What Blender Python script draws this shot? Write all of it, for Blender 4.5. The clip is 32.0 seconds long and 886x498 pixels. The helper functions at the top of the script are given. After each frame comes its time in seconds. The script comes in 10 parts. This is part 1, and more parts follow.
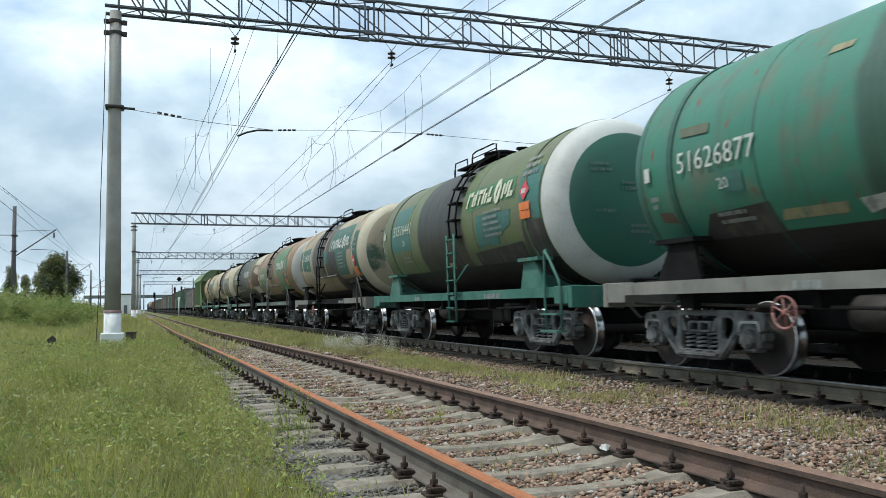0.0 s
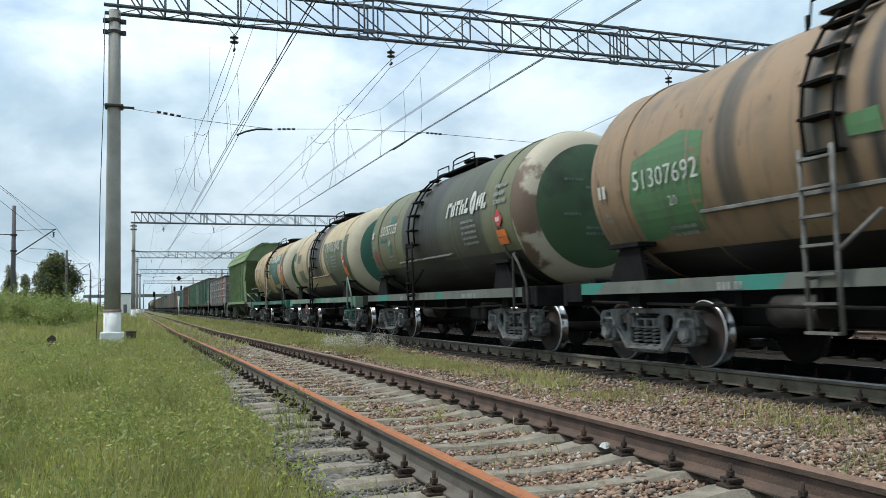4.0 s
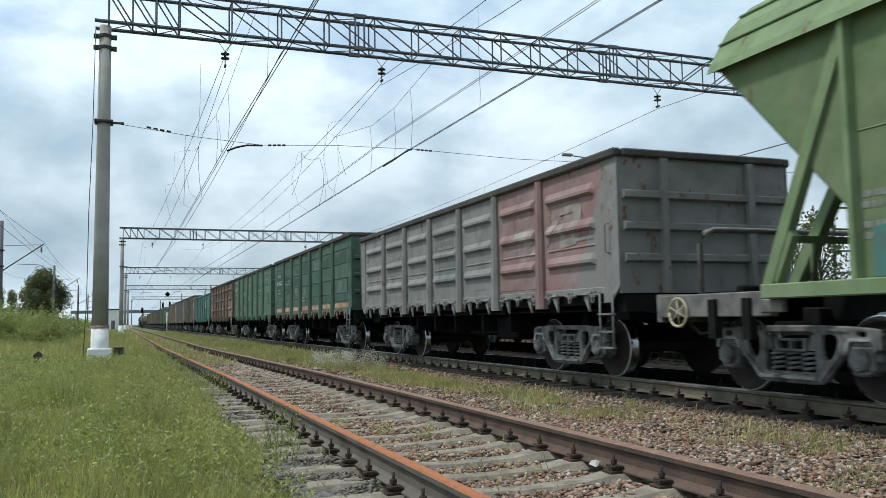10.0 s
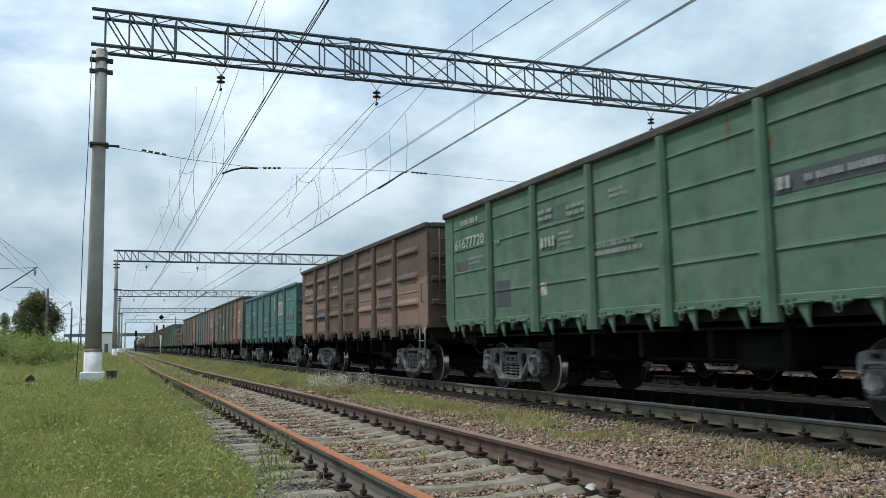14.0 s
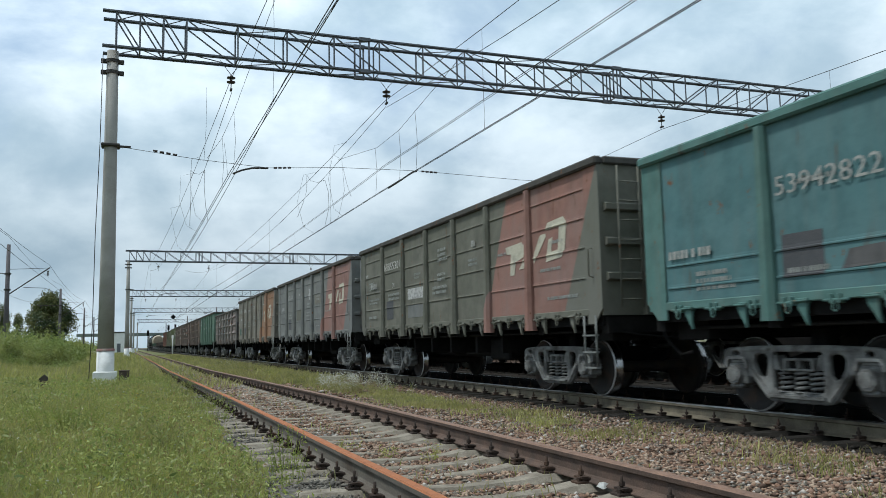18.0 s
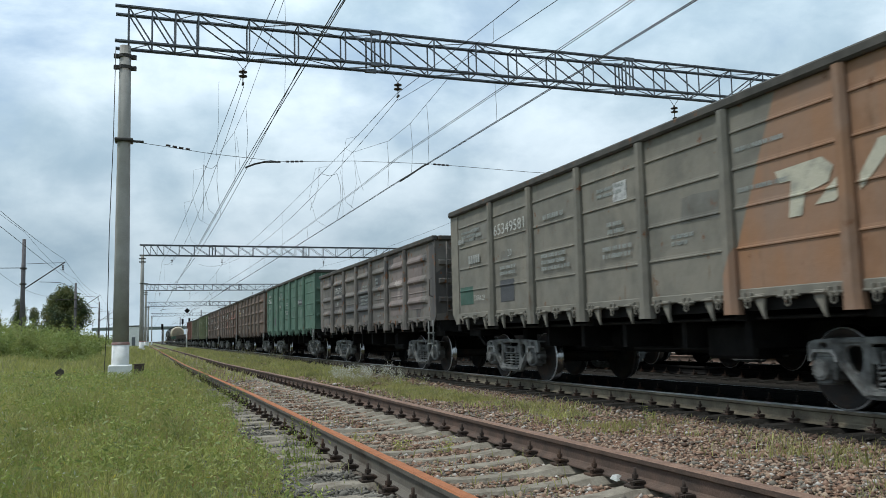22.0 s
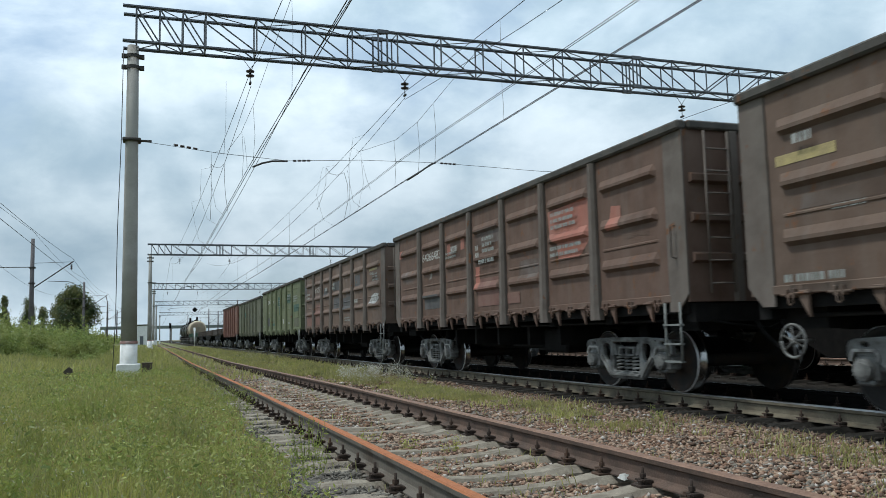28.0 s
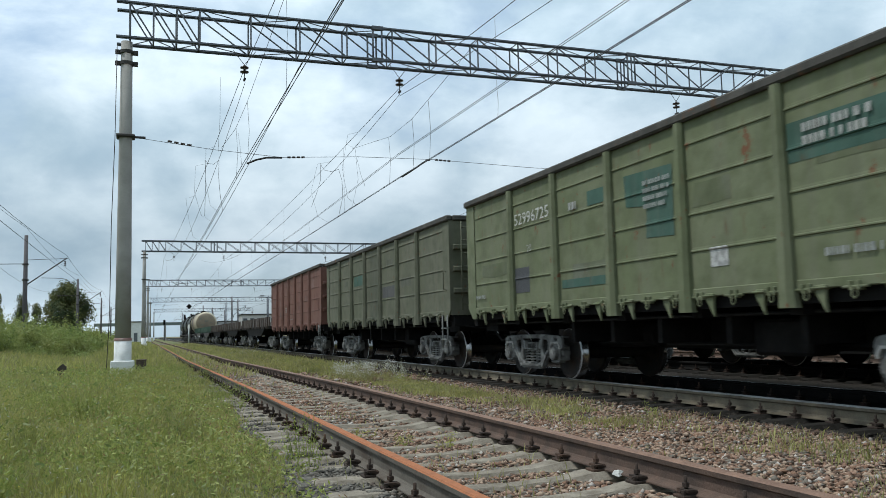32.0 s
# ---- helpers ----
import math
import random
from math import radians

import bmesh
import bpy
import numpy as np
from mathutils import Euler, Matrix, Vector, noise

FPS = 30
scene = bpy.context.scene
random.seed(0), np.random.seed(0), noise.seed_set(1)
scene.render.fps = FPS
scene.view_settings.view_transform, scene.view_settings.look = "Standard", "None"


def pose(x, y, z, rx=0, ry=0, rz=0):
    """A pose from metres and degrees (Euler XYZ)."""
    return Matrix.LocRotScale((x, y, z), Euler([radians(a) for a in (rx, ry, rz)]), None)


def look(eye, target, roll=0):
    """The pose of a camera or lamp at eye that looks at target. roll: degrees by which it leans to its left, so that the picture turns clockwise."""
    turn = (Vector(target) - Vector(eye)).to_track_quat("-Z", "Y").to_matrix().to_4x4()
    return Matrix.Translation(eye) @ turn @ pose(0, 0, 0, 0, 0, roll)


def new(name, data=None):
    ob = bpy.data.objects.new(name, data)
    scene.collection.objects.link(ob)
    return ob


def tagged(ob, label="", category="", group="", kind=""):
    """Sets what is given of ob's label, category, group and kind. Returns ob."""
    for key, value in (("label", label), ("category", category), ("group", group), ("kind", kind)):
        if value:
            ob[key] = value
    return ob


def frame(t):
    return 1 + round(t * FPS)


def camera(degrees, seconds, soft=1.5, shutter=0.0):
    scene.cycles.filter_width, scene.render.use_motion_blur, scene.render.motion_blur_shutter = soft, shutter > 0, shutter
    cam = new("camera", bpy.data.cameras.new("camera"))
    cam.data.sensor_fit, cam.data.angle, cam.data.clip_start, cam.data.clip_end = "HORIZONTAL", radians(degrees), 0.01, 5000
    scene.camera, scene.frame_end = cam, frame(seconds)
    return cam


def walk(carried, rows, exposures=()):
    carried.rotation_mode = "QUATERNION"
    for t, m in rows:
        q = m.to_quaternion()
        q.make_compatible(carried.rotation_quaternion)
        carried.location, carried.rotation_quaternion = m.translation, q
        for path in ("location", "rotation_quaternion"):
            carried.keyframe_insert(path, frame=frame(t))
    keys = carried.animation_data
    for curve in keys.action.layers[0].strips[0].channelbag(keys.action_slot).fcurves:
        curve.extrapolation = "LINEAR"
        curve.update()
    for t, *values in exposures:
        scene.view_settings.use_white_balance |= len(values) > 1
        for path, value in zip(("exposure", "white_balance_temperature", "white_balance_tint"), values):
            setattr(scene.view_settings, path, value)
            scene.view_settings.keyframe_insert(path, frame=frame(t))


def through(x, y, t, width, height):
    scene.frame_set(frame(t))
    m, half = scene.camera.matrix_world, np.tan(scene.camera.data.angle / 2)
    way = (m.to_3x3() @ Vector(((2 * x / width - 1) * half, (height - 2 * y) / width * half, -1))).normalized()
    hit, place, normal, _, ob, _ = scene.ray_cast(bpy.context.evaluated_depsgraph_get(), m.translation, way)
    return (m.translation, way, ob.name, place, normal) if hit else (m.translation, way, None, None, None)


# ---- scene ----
# Railway line seen from beside it: x across the tracks, y along them, z = 0 at the rail heads.
# ---- camera ----
cam = camera(56.4, 32.0, soft=0.85, shutter=0.18)
EYE = Vector((0.0, 0.0, 0.882))
# seconds, degrees of turn to the right of the line, degrees of upward tilt, degrees of lean
AIM = (
    (0, 20.541, 3.836, -0.944),
    (0.5, 20.567, 3.915, -1.011),
    (1, 20.550, 3.938, -1.061),
    (1.5, 20.508, 3.919, -1.155),
    (2, 20.533, 3.886, -1.258),
    (2.5, 20.545, 3.854, -1.227),
    (3, 20.538, 3.813, -1.133),
    (3.5, 20.547, 3.770, -1.093),
    (5.5, 20.587, 3.741, -0.873),
    (6, 20.648, 3.841, -1.269),
    (6.5, 20.722, 3.958, -1.475),
    (7, 20.806, 4.060, -1.401),
    (7.5, 20.891, 4.163, -1.193),
    (8, 20.974, 4.249, -1.095),
    (8.5, 21.055, 4.368, -1.111),
    (9, 21.135, 4.516, -1.024),
    (9.5, 21.222, 4.728, -0.938),
    (10.5, 21.332, 5.051, -0.956),
    (11, 21.418, 5.308, -0.982),
    (11.5, 21.468, 5.518, -1.015),
    (12, 21.513, 5.709, -1.024),
    (12.5, 21.548, 5.901, -1.000),
    (13, 21.584, 6.091, -0.989),
    (13.5, 21.620, 6.266, -0.997),
    (14, 21.656, 6.426, -1.035),
    (14.5, 21.671, 6.592, -1.074),
    (16.5, 21.477, 6.651, -1.131),
    (17, 21.300, 6.557, -1.186),
    (17.5, 21.119, 6.458, -1.171),
    (18, 20.936, 6.366, -1.191),
    (18.5, 20.759, 6.297, -1.191),
    (19, 20.593, 6.246, -1.242),
    (19.5, 20.464, 6.195, -1.329),
    (20, 20.358, 6.140, -1.288),
    (20.5, 20.267, 6.075, -1.236),
    (21, 20.184, 5.999, -1.272),
    (21.5, 20.121, 5.933, -1.298),
    (22, 20.072, 5.891, -1.354),
    (22.5, 20.027, 5.859, -1.399),
    (23, 19.987, 5.844, -1.337),
    (23.5, 19.938, 5.840, -1.273),
    (24, 19.882, 5.855, -1.383),
    (24.5, 19.845, 5.881, -1.575),
    (25, 19.799, 5.928, -1.606),
    (25.5, 19.740, 5.997, -1.462),
    (27.5, 19.581, 5.857, -1.331),
    (28, 19.581, 5.832, -1.354),
    (28.5, 19.601, 5.811, -1.313),
    (29, 19.637, 5.792, -1.365),
    (29.5, 19.689, 5.770, -1.494),
    (30, 19.749, 5.738, -1.572),
    (30.5, 19.796, 5.693, -1.611),
    (31, 19.839, 5.642, -1.653),
    (31.5, 19.890, 5.610, -1.577),
    (32, 19.946, 5.596, -1.379),
)


def aim(turn, tilt, lean):
    a, b = radians(turn), radians(tilt)
    way = Vector((math.sin(a) * math.cos(b), math.cos(a) * math.cos(b), math.sin(b)))
    return look(EYE, EYE + way, lean)


# the clip's camera darkens its picture a little as the train passes
walk(cam, [(t, aim(a, b, c)) for t, a, b, c in AIM], exposures=((0, 0.22, 6150, 8), (6, 0.20, 6200, 8), (9, 0.15, 6200, 8), (13, 0.05, 6160, 8), (19, -0.01, 6150, 8), (32, -0.02, 6150, 8)))

# ---- light ----
SUN_EL, SUN_AZ = 62.0, -76.0     # azimuth in degrees from +y towards +x
world = bpy.data.worlds.new("sky")
scene.world = world
world.use_nodes = True
scene.view_settings.exposure = 0.0


def build_sky():
    nt = world.node_tree
    n, l = nt.nodes, nt.links
    n.clear()
    out = n.new("ShaderNodeOutputWorld")
    bg = n.new("ShaderNodeBackground")
    sky = n.new("ShaderNodeTexSky")
    sky.sky_type = "NISHITA"
    sky.sun_disc = False
    sky.sun_elevation = radians(SUN_EL)
    sky.sun_rotation = radians(SUN_AZ)
    sky.air_density, sky.dust_density, sky.ozone_density = 1.0, 1.5, 1.2
    gain = n.new("ShaderNodeVectorMath")
    gain.operation = "SCALE"
    gain.inputs["Scale"].default_value = 0.11
    l.new(sky.outputs[0], gain.inputs[0])
    co = n.new("ShaderNodeTexCoord")
    sep = n.new("ShaderNodeSeparateXYZ")
    l.new(co.outputs["Generated"], sep.inputs[0])

    def math_node(op, a, b):
        m = n.new("ShaderNodeMath")
        m.operation = op
        for k, v in enumerate((a, b)):
            if isinstance(v, (int, float)):
                m.inputs[k].default_value = v
            else:
                l.new(v, m.inputs[k])
        return m.outputs[0]

    comb = n.new("ShaderNodeMapping")
    comb.inputs["Location"].default_value = (1.3, 4.2, 0.9)
    comb.inputs["Scale"].default_value = (1.0, 1.0, 1.6)
    l.new(co.outputs["Generated"], comb.inputs["Vector"])

    def cloud(scale, detail, rough, lo, hi, w):
        t = n.new("ShaderNodeTexNoise")
        t.inputs["Scale"].default_value = scale
        t.inputs["Detail"].default_value = detail
        t.inputs["Roughness"].default_value = rough
        t.inputs["Distortion"].default_value = w
        l.new(comb.outputs[0], t.inputs["Vector"])
        r = n.new("ShaderNodeMapRange")
        r.interpolation_type = "SMOOTHSTEP"
        r.inputs["From Min"].default_value = lo
        r.inputs["From Max"].default_value = hi
        l.new(t.outputs["Fac"], r.inputs["Value"])
        return r.outputs[0]

    def mix(fac, a, b):
        m = n.new("ShaderNodeMix")
        m.data_type = "RGBA"
        for sock, v in ((m.inputs["Factor"], fac), (m.inputs[6], a), (m.inputs[7], b)):
            if isinstance(v, (tuple, float, int)):
                sock.default_value = v
            else:
                l.new(v, sock)
        return m.outputs[2]

    cover = cloud(2.2, 9.0, 0.55, 0.36, 0.50, 0.2)     # cloud against blue sky
    base = cloud(4.2, 8.0, 0.48, 0.38, 0.62, 0.1)       # bright tops against grey undersides
    fine = cloud(9.0, 6.0, 0.6, 0.3, 0.75, 0.2)
    grey = (0.485, 0.622, 0.715, 1)
    white = (1.02, 1.12, 1.17, 1)
    body = mix(base, grey, white)
    soft = mix(0.34, body, mix(fine, (0.45, 0.60, 0.72, 1), (1.0, 1.13, 1.18, 1)))
    air = n.new("ShaderNodeMix")
    air.data_type = "RGBA"
    air.inputs["Factor"].default_value = 0.45
    l.new(gain.outputs[0], air.inputs[6])
    air.inputs[7].default_value = (0.66, 0.84, 0.98, 1)
    full = mix(cover, air.outputs[2], soft)
    side = math_node("ADD", math_node("MULTIPLY", sep.outputs[0], math.sin(radians(SUN_AZ))), math_node("MULTIPLY", sep.outputs[1], math.cos(radians(SUN_AZ))))
    lit = n.new("ShaderNodeVectorMath")          # the clouds brighten upwards and towards the sun
    lit.operation = "SCALE"
    l.new(full, lit.inputs[0])
    up = math_node("MAXIMUM", sep.outputs[2], 0.0)
    lift = math_node("MULTIPLY", math_node("MINIMUM", up, 0.34), 1.60)
    haze = math_node("MULTIPLY", math_node("MAXIMUM", math_node("SUBTRACT", 0.10, up), 0.0), 2.6)     # pale air over the horizon
    l.new(math_node("ADD", math_node("ADD", math_node("MULTIPLY", side, 0.07), 0.70), math_node("ADD", lift, haze)), lit.inputs["Scale"])
    l.new(lit.outputs[0], bg.inputs["Color"])
    bg.inputs["Strength"].default_value = 0.86
    l.new(bg.outputs[0], out.inputs[0])


build_sky()
sun_data = bpy.data.lights.new("sun", "SUN")
sun_data.energy, sun_data.angle, sun_data.color = 2.65, radians(6), (1.0, 0.97, 0.90)
sun = new("sun", sun_data)
sun_a, sun_e = radians(SUN_AZ), radians(SUN_EL)
sun.matrix_basis = look((-30, 20, 40), Vector((-30, 20, 40)) - Vector((math.sin(sun_a) * math.cos(sun_e), math.cos(sun_a) * math.cos(sun_e), math.sin(sun_e))))

# ---- materials ----
MATS = {}
TONES = {}


def shade(name, rough=0.7, metal=0.0):
    m = bpy.data.materials.new(name)
    m.use_nodes = True
    b = m.node_tree.nodes["Principled BSDF"]
    b.inputs["Roughness"].default_value = rough
    b.inputs["Metallic"].default_value = metal
    if rough >= 0.75:
        b.inputs["Specular IOR Level"].default_value = 0.12
    return m, m.node_tree, b


def noise_fac(nt, vec, scale, detail, lo, hi, stretch=None, rough=0.55):
    n, l = nt.nodes, nt.links
    if stretch:
        mp = n.new("ShaderNodeMapping")
        mp.inputs["Scale"].default_value = stretch
        l.new(vec, mp.inputs["Vector"])
        vec = mp.outputs[0]
    t = n.new("ShaderNodeTexNoise")
    t.inputs["Scale"].default_value, t.inputs["Detail"].default_value = scale, detail
    t.inputs["Roughness"].default_value = rough
    l.new(vec, t.inputs["Vector"])
    r = n.new("ShaderNodeMapRange")
    r.inputs["From Min"].default_value, r.inputs["From Max"].default_value = lo, hi
    l.new(t.outputs["Fac"], r.inputs["Value"])
    return r.outputs[0]


def blend(nt, fac, a, b, kind="MIX"):
    m = nt.nodes.new("ShaderNodeMix")
    m.data_type, m.blend_type = "RGBA", kind
    for sock, v in ((m.inputs["Factor"], fac), (m.inputs[6], a), (m.inputs[7], b)):
        if isinstance(v, (int, float)):
            sock.default_value = v
        elif isinstance(v, tuple):
            sock.default_value = (*v[:3], 1)
        else:
            nt.links.new(v, sock)
    return m.outputs[2]


def bumped(nt, b, height, strength, distance):
    k = nt.nodes.new("ShaderNodeBump")
    k.inputs["Strength"].default_value, k.inputs["Distance"].default_value = strength, distance
    nt.links.new(height, k.inputs["Height"])
    nt.links.new(k.outputs[0], b.inputs["Normal"])


def spot(nt, vec):
    """Coordinates moved apart from object to object, so that no two alike pieces are stained alike."""
    info = nt.nodes.new("ShaderNodeObjectInfo")
    add = nt.nodes.new("ShaderNodeVectorMath")
    add.operation = "MULTIPLY_ADD"
    comb = nt.nodes.new("ShaderNodeCombineXYZ")
    for k in range(3):
        nt.links.new(info.outputs["Random"], comb.inputs[k])
    nt.links.new(comb.outputs[0], add.inputs[0])
    add.inputs[1].default_value = (17.0, 31.0, 23.0)
    nt.links.new(vec, add.inputs[2])
    return add.outputs[0]


def plain(name, col, col2=None, rough=0.7, metal=0.0, scale=8.0, bump=0.15, amount=(0.35, 0.7), fine=60.0, dist=0.01):
    """A surface that varies between two tones at two scales."""
    if name in MATS:
        return MATS[name]
    m, nt, b = shade(name, rough, metal)
    co = nt.nodes.new("ShaderNodeTexCoord").outputs["Object"]
    vec = spot(nt, co)
    col2 = col2 or tuple(c * 0.6 for c in col)
    f1 = noise_fac(nt, vec, scale, 6, *amount)
    f2 = noise_fac(nt, vec, fine, 4, 0.3, 0.75)
    c = blend(nt, f1, col, col2)
    c = blend(nt, f2, blend(nt, 0.25, c, (0.0, 0.0, 0.0)), c)
    nt.links.new(c, b.inputs["Base Color"])
    if bump:
        bumped(nt, b, f2, bump, dist)
    MATS[name] = m
    return m


def dusted(col):
    """Paint under a thin even film of grey road dust."""
    return tuple(0.76 * x + 0.16 * d for x, d in zip(col, (0.150, 0.146, 0.132)))


def paint(name, col, worn=None, rust=0.25, dust=0.25, rough=0.70, patch=None, split=None, hem=None):
    """Old wagon paint: faded in blotches, streaked down the side, dusted, with rust where it has chipped."""
    if name in MATS:
        return MATS[name]
    m, nt, b = shade(name, rough)
    co = nt.nodes.new("ShaderNodeTexCoord").outputs["Object"]
    b.inputs["Specular IOR Level"].default_value = 0.10
    vec = spot(nt, co)
    TONES[name] = col
    worn = dusted(worn or tuple(min(1, 0.55 * c + 0.10) for c in col))
    col = dusted(col)
    c = blend(nt, noise_fac(nt, vec, 0.9, 5, 0.38, 0.68), col, worn)
    c = blend(nt, noise_fac(nt, vec, 3.0, 6, 0.42, 0.75), c, tuple(x * 0.74 for x in col))
    sep = nt.nodes.new("ShaderNodeSeparateXYZ")
    nt.links.new(co, sep.inputs[0])

    def side_of(ny, nz, edge, wave):
        k = nt.nodes.new("ShaderNodeVectorMath")
        k.operation = "DOT_PRODUCT"
        nt.links.new(co, k.inputs[0])
        k.inputs[1].default_value = (0, ny, nz)
        w = nt.nodes.new("ShaderNodeMath")
        w.operation = "MULTIPLY_ADD"
        nt.links.new(noise_fac(nt, vec, 4.0, 5, 0.0, 1.0), w.inputs[0])
        w.inputs[1].default_value = wave
        nt.links.new(k.outputs["Value"], w.inputs[2])
        r = nt.nodes.new("ShaderNodeMapRange")
        r.inputs["From Min"].default_value, r.inputs["From Max"].default_value = edge - 0.006, edge + 0.006
        nt.links.new(w.outputs[0], r.inputs["Value"])
        return r.outputs[0]

    for ny, nz, edge, other in (split or ()):
        other = dusted(other)
        c = blend(nt, side_of(ny, nz, edge, 0.012), c, blend(nt, noise_fac(nt, vec, 1.1, 5, 0.35, 0.7), other, tuple(0.7 * x + 0.06 for x in other)))
    if hem:
        c = blend(nt, side_of(0, -1, -1.36, 0.16), c, blend(nt, noise_fac(nt, vec, 2.6, 5, 0.46, 0.56), (0.42, 0.34, 0.22), (0.34, 0.165, 0.13)))
    if patch:
        c = blend(nt, noise_fac(nt, vec, 0.75, 1, 0.60, 0.615, (1, 1, 1.4)), c, patch)
    c = blend(nt, noise_fac(nt, vec, 1.6, 5, 0.5 - dust * 0.2, 0.85 - dust * 0.2, (3.0, 3.0, 0.25)), c, blend(nt, 0.32, c, (0.165, 0.15, 0.13)))
    streak = noise_fac(nt, vec, 2.2, 4, 0.66 - rust * 0.1, 0.74 - rust * 0.1, (2.6, 2.6, 0.5), 0.6)
    c = blend(nt, streak, c, blend(nt, 0.55, c, (0.11, 0.062, 0.035)))
    chips = noise_fac(nt, vec, 5.0, 8, 0.66 - rust * 0.18, 0.70 - rust * 0.18, (1, 1, 0.6), 0.68)
    c = blend(nt, chips, c, (0.15, 0.075, 0.042))
    nt.links.new(c, b.inputs["Base Color"])
    bumped(nt, b, noise_fac(nt, vec, 7.0, 6, 0.3, 0.7), 0.22, 0.012)
    MATS[name] = m
    return m


def tank_paint(name, col, dirt=(), worn=None, soot_shade=0.5, seed=0.0, shelf=False):
    """Tank shell: faded paint with dust and rust, and rings of spilt oil. dirt: (from, to, colour, ragged) along the barrel."""
    if name in MATS:
        return MATS[name]
    m, nt, b = shade(name, 0.5)
    n, l = nt.nodes, nt.links
    co = n.new("ShaderNodeTexCoord").outputs["Object"]
    mv = n.new("ShaderNodeVectorMath")
    mv.operation = "ADD"
    mv.inputs[1].default_value = (seed * 7.3, seed * 3.1, seed * 5.7)
    l.new(co, mv.inputs[0])
    vec = mv.outputs[0]
    c = blend(nt, noise_fac(nt, vec, 0.7, 4, 0.40, 0.65), col, worn or tuple(0.86 * x for x in col))
    c = blend(nt, noise_fac(nt, vec, 1.8, 6, 0.52, 0.90), c, (0.13, 0.10, 0.07))
    c = blend(nt, noise_fac(nt, vec, 2.2, 6, 0.60 - 0.12 * soot_shade, 0.92 - 0.12 * soot_shade, (1.0, 2.4, 0.14)), c, (0.070, 0.058, 0.046))
    c = blend(nt, noise_fac(nt, vec, 6.0, 6, 0.62, 0.68, (1, 1, 0.4), 0.65), c, (0.13, 0.06, 0.035))
    sep = n.new("ShaderNodeSeparateXYZ")
    l.new(co, sep.inputs[0])

    def calc(op, a, b2, b3=None):
        k = n.new("ShaderNodeMath")
        k.operation = op
        for i, v in enumerate((a, b2, b3)):
            if isinstance(v, (int, float)):
                k.inputs[i].default_value = v
            elif v is not None:
                l.new(v, k.inputs[i])
        return k.outputs[0]

    def ramp(value, lo, hi):
        r = n.new("ShaderNodeMapRange")
        r.interpolation_type = "SMOOTHSTEP"
        r.inputs["From Min"].default_value, r.inputs["From Max"].default_value = lo, hi
        l.new(value, r.inputs["Value"])
        return r.outputs[0]

    streak = noise_fac(nt, vec, 3.0, 5, 0.25, 0.60, (0.4, 3.2, 0.12))
    for u0, u1, tone, ragged in dirt:
        wob = noise_fac(nt, vec, 0.9, 5, -0.5, 0.5, (1, 1.5, 0.7))
        y = calc("MULTIPLY_ADD", wob, ragged, calc("MULTIPLY", sep.outputs[1], -1.0))
        k = calc("MULTIPLY", ramp(y, u0 - 0.06, u0 + 0.10), ramp(y, u1 + 0.06, u1 - 0.12))
        k = calc("MULTIPLY", k, calc("MULTIPLY_ADD", streak, 0.35, 0.68))
        if shelf:
            k = calc("MULTIPLY", k, ramp(sep.outputs[2], -0.665, -0.64))
        c = blend(nt, k, c, tone)
    l.new(c, b.inputs["Base Color"])
    b.inputs["Roughness"].default_value = 0.55
    bumped(nt, b, noise_fac(nt, vec, 3.0, 5, 0.3, 0.7), 0.2, 0.02)
    MATS[name] = m
    return m


def worn_patch(name, col, base):
    """Repainted patch that has flaked back to the paint beneath it."""
    if name in MATS:
        return MATS[name]
    m, nt, b = shade(name, 0.58)
    co = nt.nodes.new("ShaderNodeTexCoord").outputs["Object"]
    c = blend(nt, noise_fac(nt, co, 0.8, 4, 0.35, 0.7), col, tuple(0.75 * x + 0.02 for x in col))
    c = blend(nt, noise_fac(nt, co, 3.2, 8, 0.60, 0.66, None, 0.70), c, base)
    c = blend(nt, noise_fac(nt, co, 2.2, 5, 0.5, 0.8, (2.5, 2.5, 0.2)), c, (0.085, 0.075, 0.06))
    nt.links.new(c, b.inputs["Base Color"])
    MATS[name] = m
    return m


def leafy(name, col, col2, rough=0.6, through=0.4):
    """Leaves and grass: tones vary from blade to blade."""
    if name in MATS:
        return MATS[name]
    m, nt, b = shade(name, rough)
    geo = nt.nodes.new("ShaderNodeNewGeometry")
    co = nt.nodes.new("ShaderNodeTexCoord").outputs["Object"]
    c = blend(nt, geo.outputs["Random Per Island"], col, col2)
    c = blend(nt, noise_fac(nt, co, 0.55, 5, 0.42, 0.62), c, blend(nt, 0.5, c, (0.30, 0.27, 0.085)))
    c = blend(nt, noise_fac(nt, co, 1.7, 4, 0.45, 0.68), c, blend(nt, 0.58, c, (0.05, 0.085, 0.02)))
    nt.links.new(c, b.inputs["Base Color"])
    tr = nt.nodes.new("ShaderNodeBsdfTranslucent")
    nt.links.new(c, tr.inputs["Color"])
    mx = nt.nodes.new("ShaderNodeMixShader")
    mx.inputs[0].default_value = through
    nt.links.new(b.outputs[0], mx.inputs[1])
    nt.links.new(tr.outputs[0], mx.inputs[2])
    nt.links.new(mx.outputs[0], nt.nodes["Material Output"].inputs["Surface"])
    MATS[name] = m
    return m


